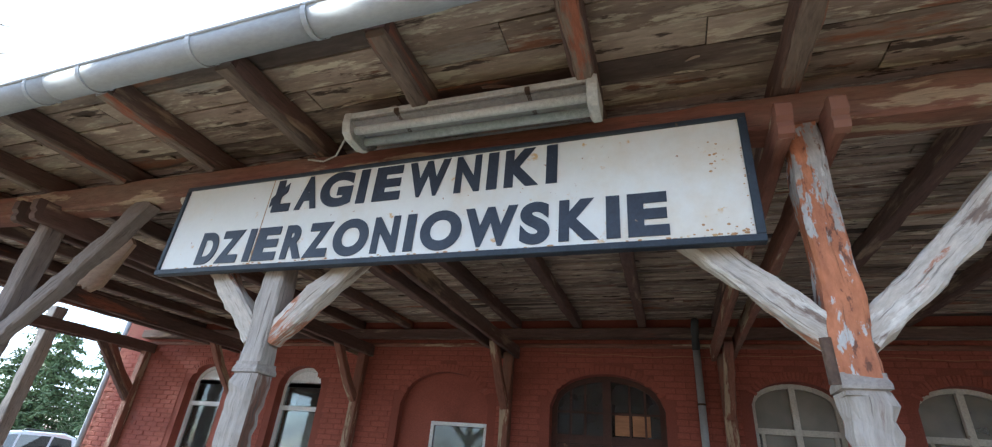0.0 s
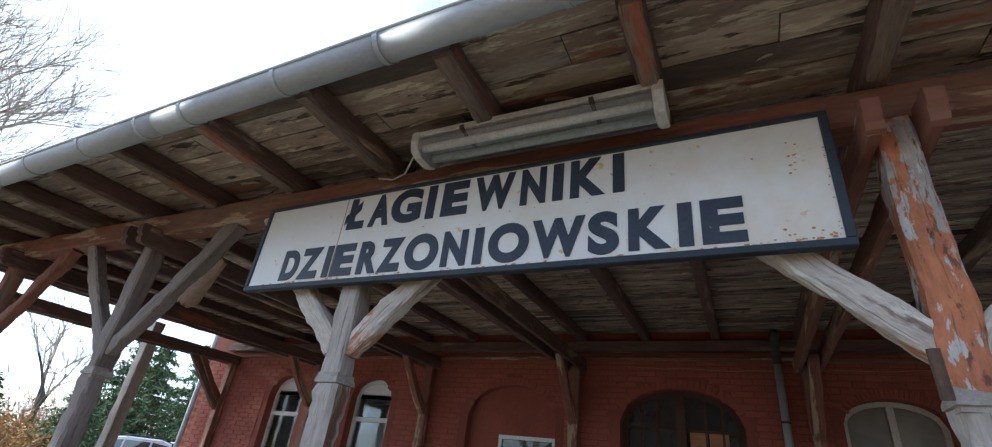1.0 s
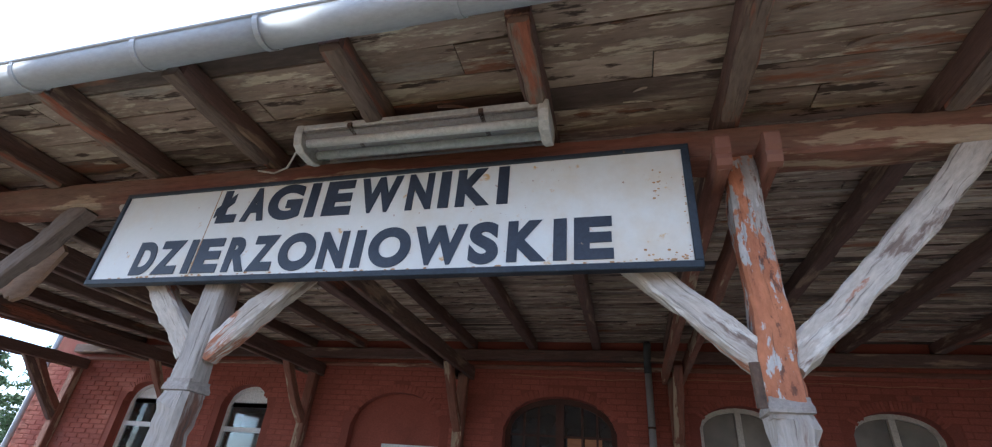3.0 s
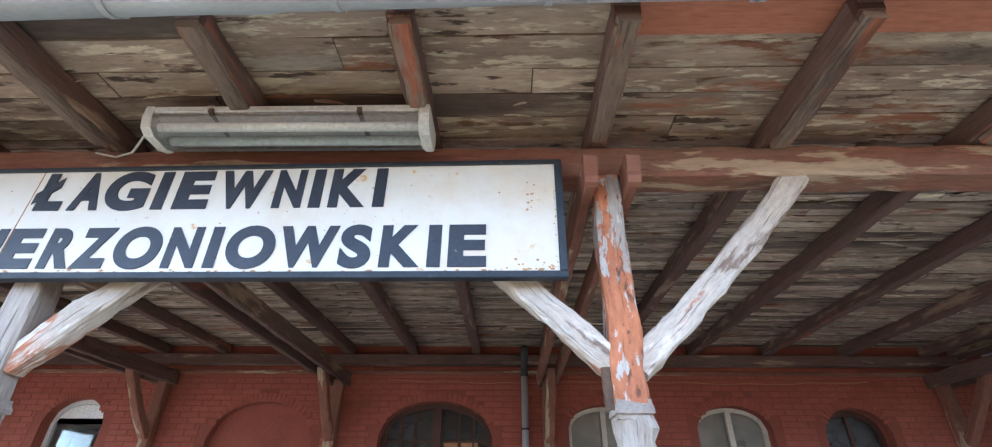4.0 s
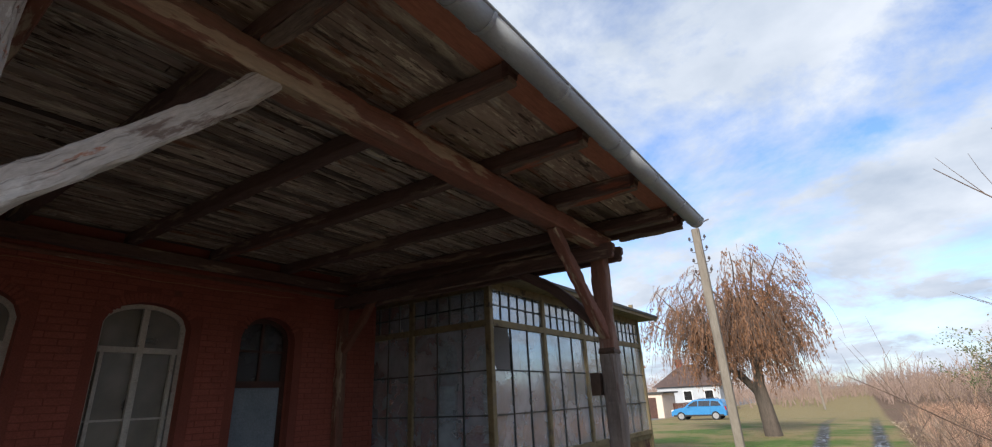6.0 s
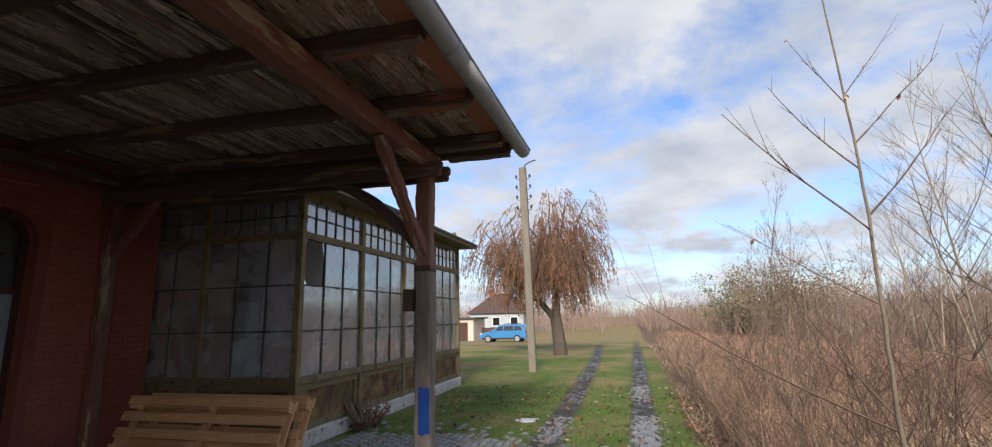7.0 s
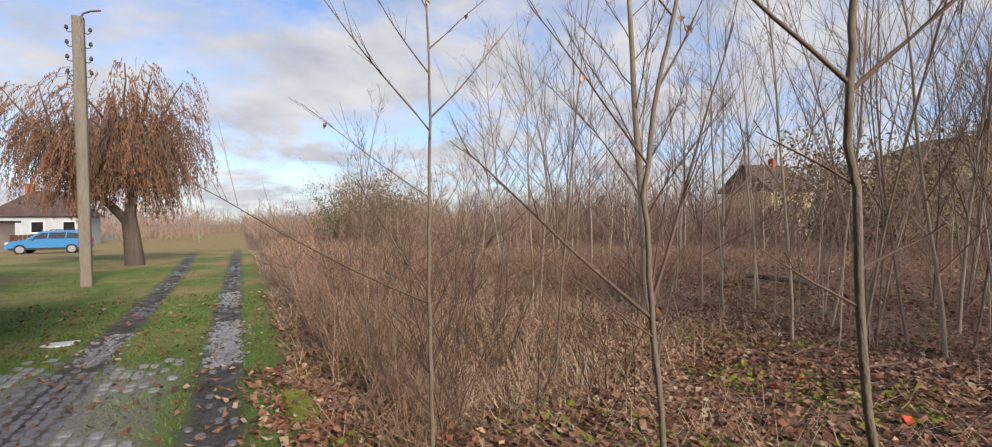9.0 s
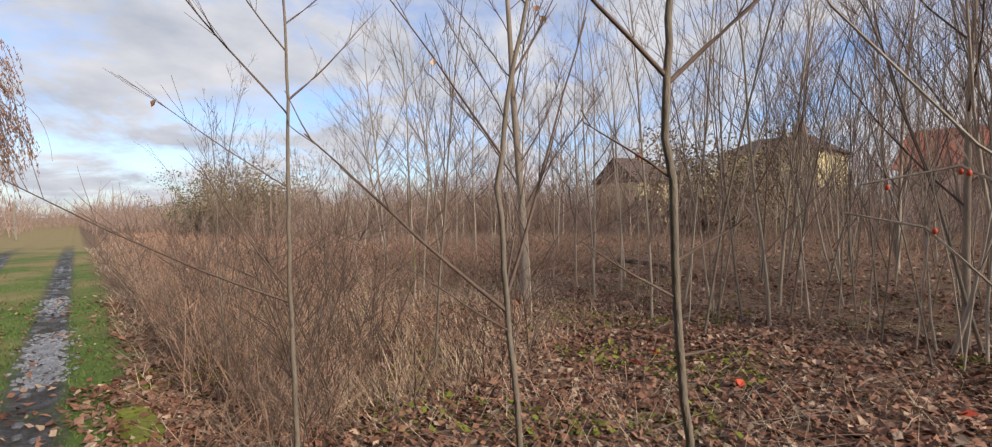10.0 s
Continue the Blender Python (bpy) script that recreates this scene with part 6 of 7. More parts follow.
# ---- weeping willow ----
def willow(x, y):
    rnd = random.Random(5)
    t = thing("weeping_willow", (x, y, 0), "weeping willow with rusty brown hanging leaves", "tree")
    tr, br, lf = Soup(), Soup(), Soup()
    base = Vector((x, y, zg(x, y) - 0.1))
    foot = wander(base, Vector((0, 0.05, 1)), 2.0, 5, 0.05, rnd)
    tr.stem(foot, 0.34, 0.25, 10)
    main = wander(foot[-1] - Vector((0, 0, 0.15)), Vector((0, -0.05, 1)), 2.6, 6, 0.09, rnd)
    tr.stem(main, 0.21, 0.11, 9)
    fork = wander(foot[-2], Vector((0, 0.75, 1)), 3.0, 6, 0.12, rnd)
    tr.stem(fork, 0.17, 0.09, 8)
    tips = []
    for k in range(48):
        st = rnd.choice(main[2:] + fork[3:])
        a = rnd.uniform(0, 6.283)
        lp = wander(st, Vector((math.cos(a), math.sin(a), rnd.uniform(0.5, 2.6))), rnd.uniform(1.6, 3.7), 6, 0.16, rnd, 0.0)
        lp = [p for p in lp if p.z < 7.5]
        if len(lp) < 3:
            continue
        br.stem(lp, 0.07, 0.018, 5)
        tips += lp[2:]
    for k in range(2300):
        p = rnd.choice(tips) + Vector((rnd.gauss(0, 0.3), rnd.gauss(0, 0.3), rnd.gauss(0.1, 0.25)))
        out = Vector((p.x - x, p.y - y - 0.2, 0))
        out = out.normalized() if out.length > 0.05 else Vector((1, 0, 0))
        ln = rnd.uniform(0.5, 1.5) if rnd.random() < 0.55 else rnd.uniform(1.2, 2.7)
        d = out * rnd.uniform(0.1, 0.9) + Vector((0, 0, rnd.uniform(-0.4, 0.22)))
        pts = [p]
        for i in range(7):
            d = (d + Vector((0, 0, -0.42)) + Vector((rnd.gauss(0, 0.14), rnd.gauss(0, 0.14), 0))).normalized()
            nxt = pts[-1] + d * ln / 7
            if nxt.z < 1.3 + 0.8 * rnd.random():
                break
            pts.append(nxt)
        if len(pts) < 3:
            continue
        br.stem(pts, 0.009, 0.005, 3)
        bare = noise.noise(p * 0.55) + rnd.uniform(-0.3, 0.3)
        if bare > -0.26:
            for q in range(int(ln * 13)):
                i = rnd.randrange(len(pts) - 1)
                b = pts[i].lerp(pts[i + 1], rnd.random()) + Vector((rnd.gauss(0, 0.03), rnd.gauss(0, 0.03), 0))
                u = Vector((rnd.uniform(-0.6, 0.6), rnd.uniform(-0.6, 0.6), -1)).normalized() * rnd.uniform(0.05, 0.09)
                lf.leaf(b, u, Vector((rnd.uniform(-1, 1), rnd.uniform(-1, 1), 0)).normalized() * 0.02)
    smooth(link("trunk", tr.mesh("trunk"), M_darkbark, t))
    link("limb_work", br.mesh("limb_work"), M_neartwig, t)
    link("crown", lf.mesh("crown"), M_willow, t, "rusty brown hanging leaves")


M_darkbark = mat("dark furrowed bark", [(0.06, 0.047, 0.038), (0.12, 0.095, 0.075)], 5, 0.9, 0.6, 40, stretch=LONG_Z)
willow(24.4, 4.2)


# ---- pole with insulators ----
M_insul = mat("dark glazed porcelain", [(0.05, 0.04, 0.035), (0.09, 0.07, 0.06)], 8, 0.3, 0.1, 60, spec=0.5)
pole = thing("utility_pole", (0, 0, 0), "grey concrete utility pole with small insulators", "pole", "utility poles")
part("shaft", timber((0, 0, -0.1), (0, 0.12, 6.72), 0.20, 0.24, 0.006, 0.5, 0.02), M_concrete, pole)
for i, z in enumerate((6.38, 6.02, 5.66, 5.30)):
    for s in (-1, 1):
        c = 0.018 * z
        ins = part("insulator_hook", tube(bmesh.new(), [(0, c + s * 0.10, z - 0.05), (0, c + s * 0.19, z - 0.06), (0, c + s * 0.23, z - 0.03), (0, c + s * 0.235, z + 0.03)], 0.011, 6), M_steel, pole)
        part("insulator", tube(bmesh.new(), [(0, c + s * 0.235, z + 0.01), (0, c + s * 0.235, z + 0.03), (0, c + s * 0.235, z + 0.08), (0, c + s * 0.235, z + 0.11)], [0.038, 0.044, 0.034, 0.018], 10), M_insul, ins, "dark glazed insulator")
part("hook", tube(bmesh.new(), [(0, 0.10, 6.60), (0, 0.02, 6.82), (0, -0.12, 6.90), (0, -0.34, 6.96)], 0.022, 6), M_steel, pole)
copy_thing(pole, pose(62, 4.6, -0.5) @ Matrix.Diagonal((0.8, 0.8, 0.5, 1)))["label"] = "distant short grey pole beside the track"
pole.matrix_basis = pose(17.36, 4.1, 0)


# ---- cars ----
M_rubber = mat("black tyre rubber", [(0.018, 0.018, 0.018), (0.03, 0.03, 0.03)], 6, 0.85, 0.2, 60)
M_rim = mat("grey alloy rim", [(0.4, 0.4, 0.41), (0.5, 0.5, 0.51)], 4, 0.35, 0.05, 60, metal=0.8)
M_carglass = glass("tinted car glass", (0.25, 0.28, 0.30), (0.1, 0.1, 0.1), 0.1, 0.02, 0.10)
M_lampred = mat("red tail lamp", [(0.30, 0.02, 0.02), (0.40, 0.03, 0.03)], 3, 0.25, 0.02, 40)
M_lampclear = mat("clear headlamp", [(0.65, 0.66, 0.68), (0.75, 0.76, 0.78)], 3, 0.15, 0.02, 40)
M_trim = mat("black plastic trim", [(0.02, 0.02, 0.021), (0.035, 0.035, 0.036)], 4, 0.6, 0.1, 60)


def car(label, paint, m, tailgate=0.0, tall=1.0):
    """A five-door car along +x, nose at +x; tailgate: degrees it stands open."""
    c = tagged(new("car"), label, "car", "parked cars")
    L, W, H = 4.2, 1.78, 1.55 * tall
    side = [(-2.08, 0.32), (-2.1, 0.62), (-2.02, 0.98), (-1.3, 1.02), (1.0, 0.98), (1.75, 0.86), (2.08, 0.66), (2.1, 0.34)]
    top = [(-1.95, 0.98), (-1.72, H - 0.12), (-1.35, H), (-0.1, H), (0.35, H - 0.06), (1.05, 0.97)]
    bm = bmesh.new()
    loops = []
    for f, sc in ((-1, 0.93), (-0.94, 1.0), (0.94, 1.0), (1, 0.93)):
        loops.append([(x * (0.985 if sc < 1 else 1), f * W / 2, 0.3 + (z - 0.3) * (0.97 if sc < 1 else 1)) for x, z in side])
    rings(bm, loops)
    body = part("body", bm, paint, c)
    bm = bmesh.new()
    loops = []
    for f, k in ((-1, 0.0), (-0.8, 1.0), (0.8, 1.0), (1, 0.0)):
        hw = W / 2 * 0.93
        loops.append([(x, f * hw if z < 1.0 else f * hw * 0.86, z - (0.05 if abs(f) == 1 and z > 1.0 else 0)) for x, z in top])
    rings(bm, loops)
    cabin = part("cabin", bm, paint, c)
    for sgn in (-1, 1):
        for pts in ([(-1.78, 1.03), (-1.60, H - 0.20), (-1.05, H - 0.13), (-1.0, 1.03)], [(-0.94, 1.03), (-0.98, H - 0.13), (-0.12, H - 0.13), (-0.08, 1.03)], [(-0.02, 1.03), (-0.05, H - 0.13), (0.25, H - 0.17), (0.86, 1.03)]):
            y0, y1 = sgn * W / 2 * 0.94, sgn * W / 2 * 0.835
            bm = bmesh.new()
            rings(bm, [[(x, (y0 if z < 1.1 else y1) + sgn * e, z) for x, z in pts] for e in (0.008, 0.016)])
            part("window", bm, M_carglass, cabin)
        part("sill_trim", bx(-1.9, 1.9, sgn * W / 2 - 0.01, sgn * W / 2 + 0.012, 0.3, 0.42), M_trim, body)
        part("mirror", bx(0.62, 0.78, sgn * (W / 2 + 0.02), sgn * (W / 2 + 0.16), 0.98, 1.12), paint, body)
        part("headlight", bx(1.86, 2.06, sgn * 0.55, sgn * 0.84, 0.66, 0.80), M_lampclear, body)
        part("tail_light", bx(-2.1, -1.98, sgn * 0.6, sgn * 0.86, 0.72, 0.98), M_lampred, body)
        part("door_seam", bx(-0.96, -0.95, sgn * W / 2 - 0.005, sgn * W / 2 + 0.004, 0.42, 0.99), M_trim, body)
        part("door_handle", bx(-0.9, -0.72, sgn * W / 2, sgn * W / 2 + 0.025, 0.84, 0.87), paint, body)
        part("roof_rail", tube(bmesh.new(), [(-1.4, sgn * 0.6, H - 0.01), (-1.3, sgn * 0.6, H + 0.05), (-0.2, sgn * 0.6, H + 0.05), (-0.1, sgn * 0.6, H - 0.01)], 0.018, 6), M_trim, cabin)
        for x in (-1.3, 1.32):
            wh = part("wheel", tube(bmesh.new(), [(x, sgn * (W / 2 - 0.2), 0.32), (x, sgn * (W / 2 + 0.015), 0.32)], 0.32, 22), M_rubber, c)
            part("rim", tube(bmesh.new(), [(x, sgn * (W / 2 + 0.0), 0.32), (x, sgn * (W / 2 + 0.022), 0.32)], 0.215, 16), M_rim, wh)
    bm = bmesh.new()
    rings(bm, [[(0.33, y, H - 0.10), (1.02, y * 1.12, 1.0), (1.035, y * 1.12, 1.0), (0.345, y, H - 0.095)] for y in (-0.64, 0.64)])
    part("windscreen", bm, M_carglass, cabin)
    bm = bmesh.new()
    rings(bm, [[(0, y, 0), (-0.12, y, -0.22), (-0.2, y, -0.6), (-0.16, y, -0.6), (-0.07, y, -0.22), (0.04, y, 0)] for y in (-0.7, 0.7)])
    tg = part("tailgate", bm, paint, c)
    tg.matrix_basis = pose(-1.76, 0, H - 0.04, 0, tailgate, 0)
    c.matrix_basis = m
    return c


M_bluecar = mat("bright blue car paint", [(0.035, 0.19, 0.42), (0.05, 0.23, 0.48)], 2, 0.25, 0.02, 60, spec=0.6)
M_silver = mat("silver car paint", [(0.42, 0.44, 0.46), (0.50, 0.52, 0.54)], 2, 0.3, 0.02, 60, metal=0.5, spec=0.6)
car("bright blue hatchback parked beyond the grass", M_bluecar, pose(45, 12.05, zg(45, 12), 0, 0, 90))
car("silver estate car with its tailgate raised", M_silver, pose(-22, 14.0, 0, 0, 0, -120), 70, 1.18)

# ---- far houses ----
M_render = mat("white rendered wall", [(0.40, 0.41, 0.425), (0.47, 0.48, 0.495)], 0.8, 0.9, 0.1, 20)
M_rtile = mat("dark roof tiles", [(0.07, 0.048, 0.042), (0.12, 0.08, 0.068)], 1.5, 0.85, 0.3, 20)
M_rtred = mat("red roof tiles", [(0.34, 0.10, 0.062), (0.44, 0.15, 0.095)], 1.0, 0.85, 0.3, 20)
M_yellow = mat("pale yellow render", [(0.62, 0.53, 0.28), (0.70, 0.60, 0.34)], 0.8, 0.9, 0.1, 20)
M_peach = mat("pale peach render", [(0.58, 0.46, 0.37), (0.66, 0.54, 0.44)], 0.8, 0.9, 0.1, 20)


def house(label, x, y, w, d, eaves, ridge, wall, roof, base=0.0, hip=0.0, turn=0, windows=3, chimney=True):
    """A plain house w along y and d along x; hip: how far the ridge is drawn in."""
    h = tagged(new("house"), label, "house", "houses beyond the trees")
    part("wall", bx(-d / 2, d / 2, -w / 2, w / 2, base, eaves), wall, h)
    bm = bmesh.new()
    o = 0.4
    e = [bm.verts.new(p) for p in ((-d / 2 - o, -w / 2 - o, eaves - 0.1), (d / 2 + o, -w / 2 - o, eaves - 0.1), (d / 2 + o, w / 2 + o, eaves - 0.1), (-d / 2 - o, w / 2 + o, eaves - 0.1))]
    r = [bm.verts.new((0, -w / 2 - o + hip, ridge)), bm.verts.new((0, w / 2 + o - hip, ridge))]
    for f in ((e[0], e[1], r[0]), (e[1], e[2], r[1], r[0]), (e[2], e[3], r[1]), (e[3], e[0], r[0], r[1]), (e[3], e[2], e[1], e[0])):
        bm.faces.new(f)
    rf = part("roof", bm, roof, h)
    if hip == 0:
        bm = bmesh.new()
        for sgn in (-1, 1):
            rings(bm, [[(-d / 2, sgn * (w / 2 - k), eaves), (d / 2, sgn * (w / 2 - k), eaves), (0, sgn * (w / 2 - k), ridge - 0.3)] for k in (0.0, 0.12)])
        part("gable", bm, wall, h)
    if chimney:
        part("chimney", bx(-0.3, 0.3, w * 0.15, w * 0.15 + 0.6, ridge - 0.6, ridge + 0.7), M_brick, rf)
    for i in range(windows):
        yy = -w / 2 + w * (i + 0.5) / windows
        zz = base + (eaves - base) * 0.45
        wd = part("window", bx(-d / 2 - 0.03, -d / 2 + 0.02, yy - 0.5, yy + 0.5, zz, zz + 1.1), M_wnew, h)
        part("pane", bx(-d / 2 - 0.04, -d / 2 - 0.031, yy - 0.42, yy + 0.42, zz + 0.08, zz + 1.02), M_carglass, wd)
        part("sill", bx(-d / 2 - 0.12, -d / 2 - 0.03, yy - 0.55, yy + 0.55, zz - 0.08, zz), M_plinth, wd)
    h.matrix_basis = pose(x, y, 0, 0, 0, turn)
    return h


house("white house with a dark hipped roof behind the willow", 64, 17.2, 6.8, 6.0, 2.42, 4.75, M_render, M_rtile, -0.6, 2.6)
house("red-roofed house beyond the thicket", 5.2, -42, 7.0, 8.0, 3.8, 6.4, M_peach, M_rtred, 0, 0, 90)
house("yellow house with a red chimney beyond the thicket", 16.8, -42, 7.0, 7.0, 5.6, 7.0, M_yellow, M_rtile, 0, 2.0, 90, 2)
house("yellow-gabled house with a dark roof beyond the thicket", 34, -47, 5.0, 6.5, 4.4, 7.1, M_yellow, M_rtile, 0, 0, 170, 2)
gar = thing("garage", (51, 18, -0.5), "peach garage with a brown door and flat roof", "garage")
part("wall", bx(50, 54, 16.6, 20.5, -0.55, 1.7), M_peach, gar)
part("roof", bx(49.7, 54.3, 16.3, 20.8, 1.7, 1.85), M_roof, gar)
part("door", bx(49.95, 50.0, 17.2, 18.8, -0.5, 1.35), M_door, gar)
fence = thing("fence", (55, 15, -0.5), "dark board fence beside the garage", "fence")
for i in range(16):
    part("board", bx(53.0, 53.03, 12.6 + i * 0.25, 12.83 + i * 0.25, -0.55, 0.75), M_door, fence)


# ---- trees beyond the canopy's far end ----
def big_tree(x, y, h, r, seed, label, levels=5, m_b=None, tips=4, thin=0.010):
    """A broad bare tree: forking limbs down to fine twigs."""
    rnd = random.Random(seed)
    t = thing("bare_tree", (x, y, 0), label, "tree")
    tr, br = Soup(), Soup()

    def grow(p, d, ln, rr, lv):
        pts = wander(p, d, ln, 4, 0.13, rnd, 0.02)
        (tr if lv >= levels - 1 else br).stem(pts, rr, rr * 0.62, 7 if lv >= levels - 1 else 4 if lv > 1 else 3)
        if lv == 0:
            return
        for _ in range(tips if lv <= 1 else 4 if tips > 4 and lv > 3 else 3):
            k = rnd.choice((2, 3, 4))
            nd = (pts[k] - pts[k - 1]).normalized() + Vector((rnd.uniform(-1, 1), rnd.uniform(-1, 1), rnd.uniform(-0.35, 0.65) + (0.6 if lv >= levels - 1 else 0.0))) * 0.75
            grow(pts[k], nd, ln * rnd.uniform(0.6, 0.85), max(thin, rr * rnd.uniform(0.42, 0.62)), lv - 1)

    grow(Vector((x, y, -0.2)), Vector((0, 0.05, 1)), h * 0.30, r, levels)
    smooth(link("trunk", tr.mesh("trunk"), M_darkbark, t))
    link("crown", br.mesh("crown"), m_b or M_bark, t)


big_tree(-22.0, 3.6, 19.5, 0.36, 10, "large bare spreading tree beyond the canopy", 6, None, 5, 0.009)
big_tree(-34, 16, 12, 0.2, 12, "bare tree behind the conifers", 5)
big_tree(-30, 9, 9, 0.16, 15, "low bare tree beyond the canopy", 5)


def conifer(x, y, h, w, seed):
    rnd = random.Random(seed)
    t = thing("conifer", (x, y, 0), "dark green conifer with loose drooping boughs", "tree", "conifers")
    tr, nd = Soup(), Soup()
    tr.stem(wander(Vector((x, y, -0.1)), Vector((0, 0, 1)), h, 6, 0.02, rnd), 0.14, 0.02, 7)
    for i in range(240):
        z = h * (0.03 + 0.95 * rnd.random())
        ln = w * (1.02 - z / h) * rnd.uniform(0.5, 1.1) + 0.2
        a = rnd.uniform(0, 6.283)
        pts = wander(Vector((x, y, z)), Vector((math.cos(a), math.sin(a), 0.15)), ln, 4, 0.08, rnd, -0.09)
        tr.stem(pts, 0.02, 0.006, 3)
        for _ in range(int(30 * ln)):
            k = rnd.randrange(4)
            b = pts[k].lerp(pts[k + 1], rnd.random())
            u = Vector((rnd.gauss(0, 1), rnd.gauss(0, 1), rnd.gauss(-0.4, 0.6))).normalized() * rnd.uniform(0.08, 0.2)
            nd.leaf(b + u, u, u.orthogonal().normalized() * 0.045)
    link("trunk", tr.mesh("trunk"), M_darkbark, t)
    link("crown", nd.mesh("crown"), M_conifer, t)


for i, (x, y, h, w) in enumerate([(-28, 18.0, 7.0, 3.0), (-31, 22.5, 8.0, 3.2), (-27, 14.6, 4.2, 2.2), (-33, 19.5, 8.5, 3.0), (-25, 19.6, 5.5, 2.6), (-36, 27, 9, 3), (-34, 13.5, 4.0, 2.4)]):
    conifer(x, y, h, w, 50 + i)


def leafy_bush(name, x, y, w, h, m, label, seed, n=2600, size=0.06):
    rnd = random.Random(seed)
    t = thing(name, (x, y, 0), label, "bush")
    st, lf = Soup(), Soup()
    tips = []
    for i in range(46):
        a = rnd.uniform(0, 6.283)
        pts = wander(Vector((x + rnd.gauss(0, w * 0.12), y + rnd.gauss(0, w * 0.12), zg(x, y) - 0.05)), Vector((math.cos(a), math.sin(a), rnd.uniform(0.6, 2.2))), h * rnd.uniform(0.6, 1.1), 5, 0.16, rnd, 0.02)
        st.stem(pts, 0.03, 0.008, 4)
        tips += pts[1:]
    for i in range(n):
        b = rnd.choice(tips) + Vector((rnd.gauss(0, 1), rnd.gauss(0, 1), rnd.gauss(0, 0.8))) * w * 0.09
        if b.z < 0.05:
            continue
        u = Vector((rnd.gauss(0, 1), rnd.gauss(0, 1), rnd.gauss(0, 1))).normalized() * size * rnd.uniform(0.6, 1.3)
        lf.leaf(b, u, u.orthogonal().normalized() * size * 0.5)
    tagged(link("stems", st.mesh("stems"), M_twig, t), kind="stuff")
    link("leaves", lf.mesh("leaves"), m, t)


s = Soup()
rnd = random.Random(77)
for i in range(1500):
    x, y = rnd.uniform(-75, -38), rnd.uniform(-25, 45)
    h = rnd.uniform(1.5, 5)
    p = wander(Vector((x, y, -0.1)), Vector((rnd.uniform(-0.4, 0.4), rnd.uniform(-0.4, 0.4), 1)), h, 4, 0.1, rnd)
    s.stem(p, 0.04, 0.015, 3)
    for k in range(7):
        s.stem(wander(rnd.choice(p[1:]), Vector((rnd.uniform(-1, 1), rnd.uniform(-1, 1), rnd.uniform(0.1, 1.2))), h * 0.3, 2, 0.15, rnd), 0.025, 0.01, 3)
stuff("scrub_belt", s.mesh("scrub_belt"), M_haze, "belt of brown scrub beyond the yard", "woods")
leafy_bush("orange_bush", -25, 10.2, 3.6, 2.6, M_orange, "orange autumn bush on the grass", 1, 3200, 0.09)
leafy_bush("orange_bush", -27, 12.4, 3.0, 2.0, M_orange, "low orange autumn bush beside another", 2, 2600, 0.08)
leafy_bush("evergreen_bush", 16.0, -29, 5.5, 6.4, M_bush, "tall dark ivy-clad bush behind the thicket", 3, 9000, 0.13)
leafy_bush("evergreen_bush", 46, -11.0, 8.5, 6.0, M_bush, "broad olive-brown bush beside the far track", 4, 11000, 0.12)
leafy_bush("evergreen_bush", 52, -8.6, 3.4, 6.2, M_olive, "dull green bush beside the far track", 6, 5000, 0.11)

# ---- small things on the ground ----
# thin raised disc stands in for a pale flat patch on the grass
M_puddle = mat("pale flat patch", [(0.55, 0.56, 0.57), (0.66, 0.67, 0.68)], 4, 0.35, 0.1, 40)
bm = bmesh.new()
rings(bm, [[(9.9 + 0.14 * s * math.cos(a) * (1 + 0.6 * noise.noise(Vector((math.cos(a) * 1.6, math.sin(a) * 1.6, 0)))), 2.75 + 0.19 * s * math.sin(a) * (1 + 0.7 * noise.noise(Vector((math.cos(a) * 2, math.sin(a) * 2, 4)))), z) for a in [6.283 * i / 14 for i in range(14)]] for s, z in ((1.05, -0.01), (1.0, 0.016), (0.9, 0.022))])
tagged(part("flat_stone", bm, M_puddle), "pale flat patch lying in the grass", "stone")
M_wet = mat("wet pale sett", [(0.055, 0.056, 0.06), (0.13, 0.133, 0.14)], 8, 0.28, 0.5, 60, vary=0.35, spec=0.6)
M_red = mat("red fallen leaf", [(0.50, 0.07, 0.035), (0.62, 0.11, 0.05)], 5, 0.5, 0.1, 40)
M_gravel = mat("wet pale gravel", [(0.13, 0.13, 0.135), (0.32, 0.32, 0.325)], 9, 0.3, 0.4, 60, vary=0.5, spec=0.6)
rnd = random.Random(44)
gv, gf = [], []
for i in range(1150):
    x0, x1, c = rnd.choice(((7.9, 10.7, 0.86), (7.9, 10.7, 0.86), (8.2, 9.9, 0.84), (12.5, 14.6, 0.86), (8.6, 10.4, None)))
    x = rnd.uniform(x0, x1)
    y = (rut(x) if c is None else c) + rnd.gauss(0, 0.10)
    r, a, k = rnd.uniform(0.010, 0.034), rnd.uniform(0, 6.28), len(gv)
    z = zg(x, y) - 0.004
    for hgt, sc in ((0.0, 1.0), (0.010, 0.95), (0.017, 0.55)):
        gv += [(x + r * sc * math.cos(a + 1.047 * q) * 1.25, y + r * sc * math.sin(a + 1.047 * q), z + hgt) for q in range(6)]
    for lv in (0, 6):
        gf += [(k + lv + q, k + lv + (q + 1) % 6, k + lv + 6 + (q + 1) % 6, k + lv + 6 + q) for q in range(6)]
    gf.append(tuple(k + 12 + q for q in range(6)))
me = bpy.data.meshes.new("gravel")
me.from_pydata(gv, [], gf)
me.update()
stuff("gravel", me, M_gravel, "wet pale gravel lying in the wheel tracks", "gravel")
rnd = random.Random(4)
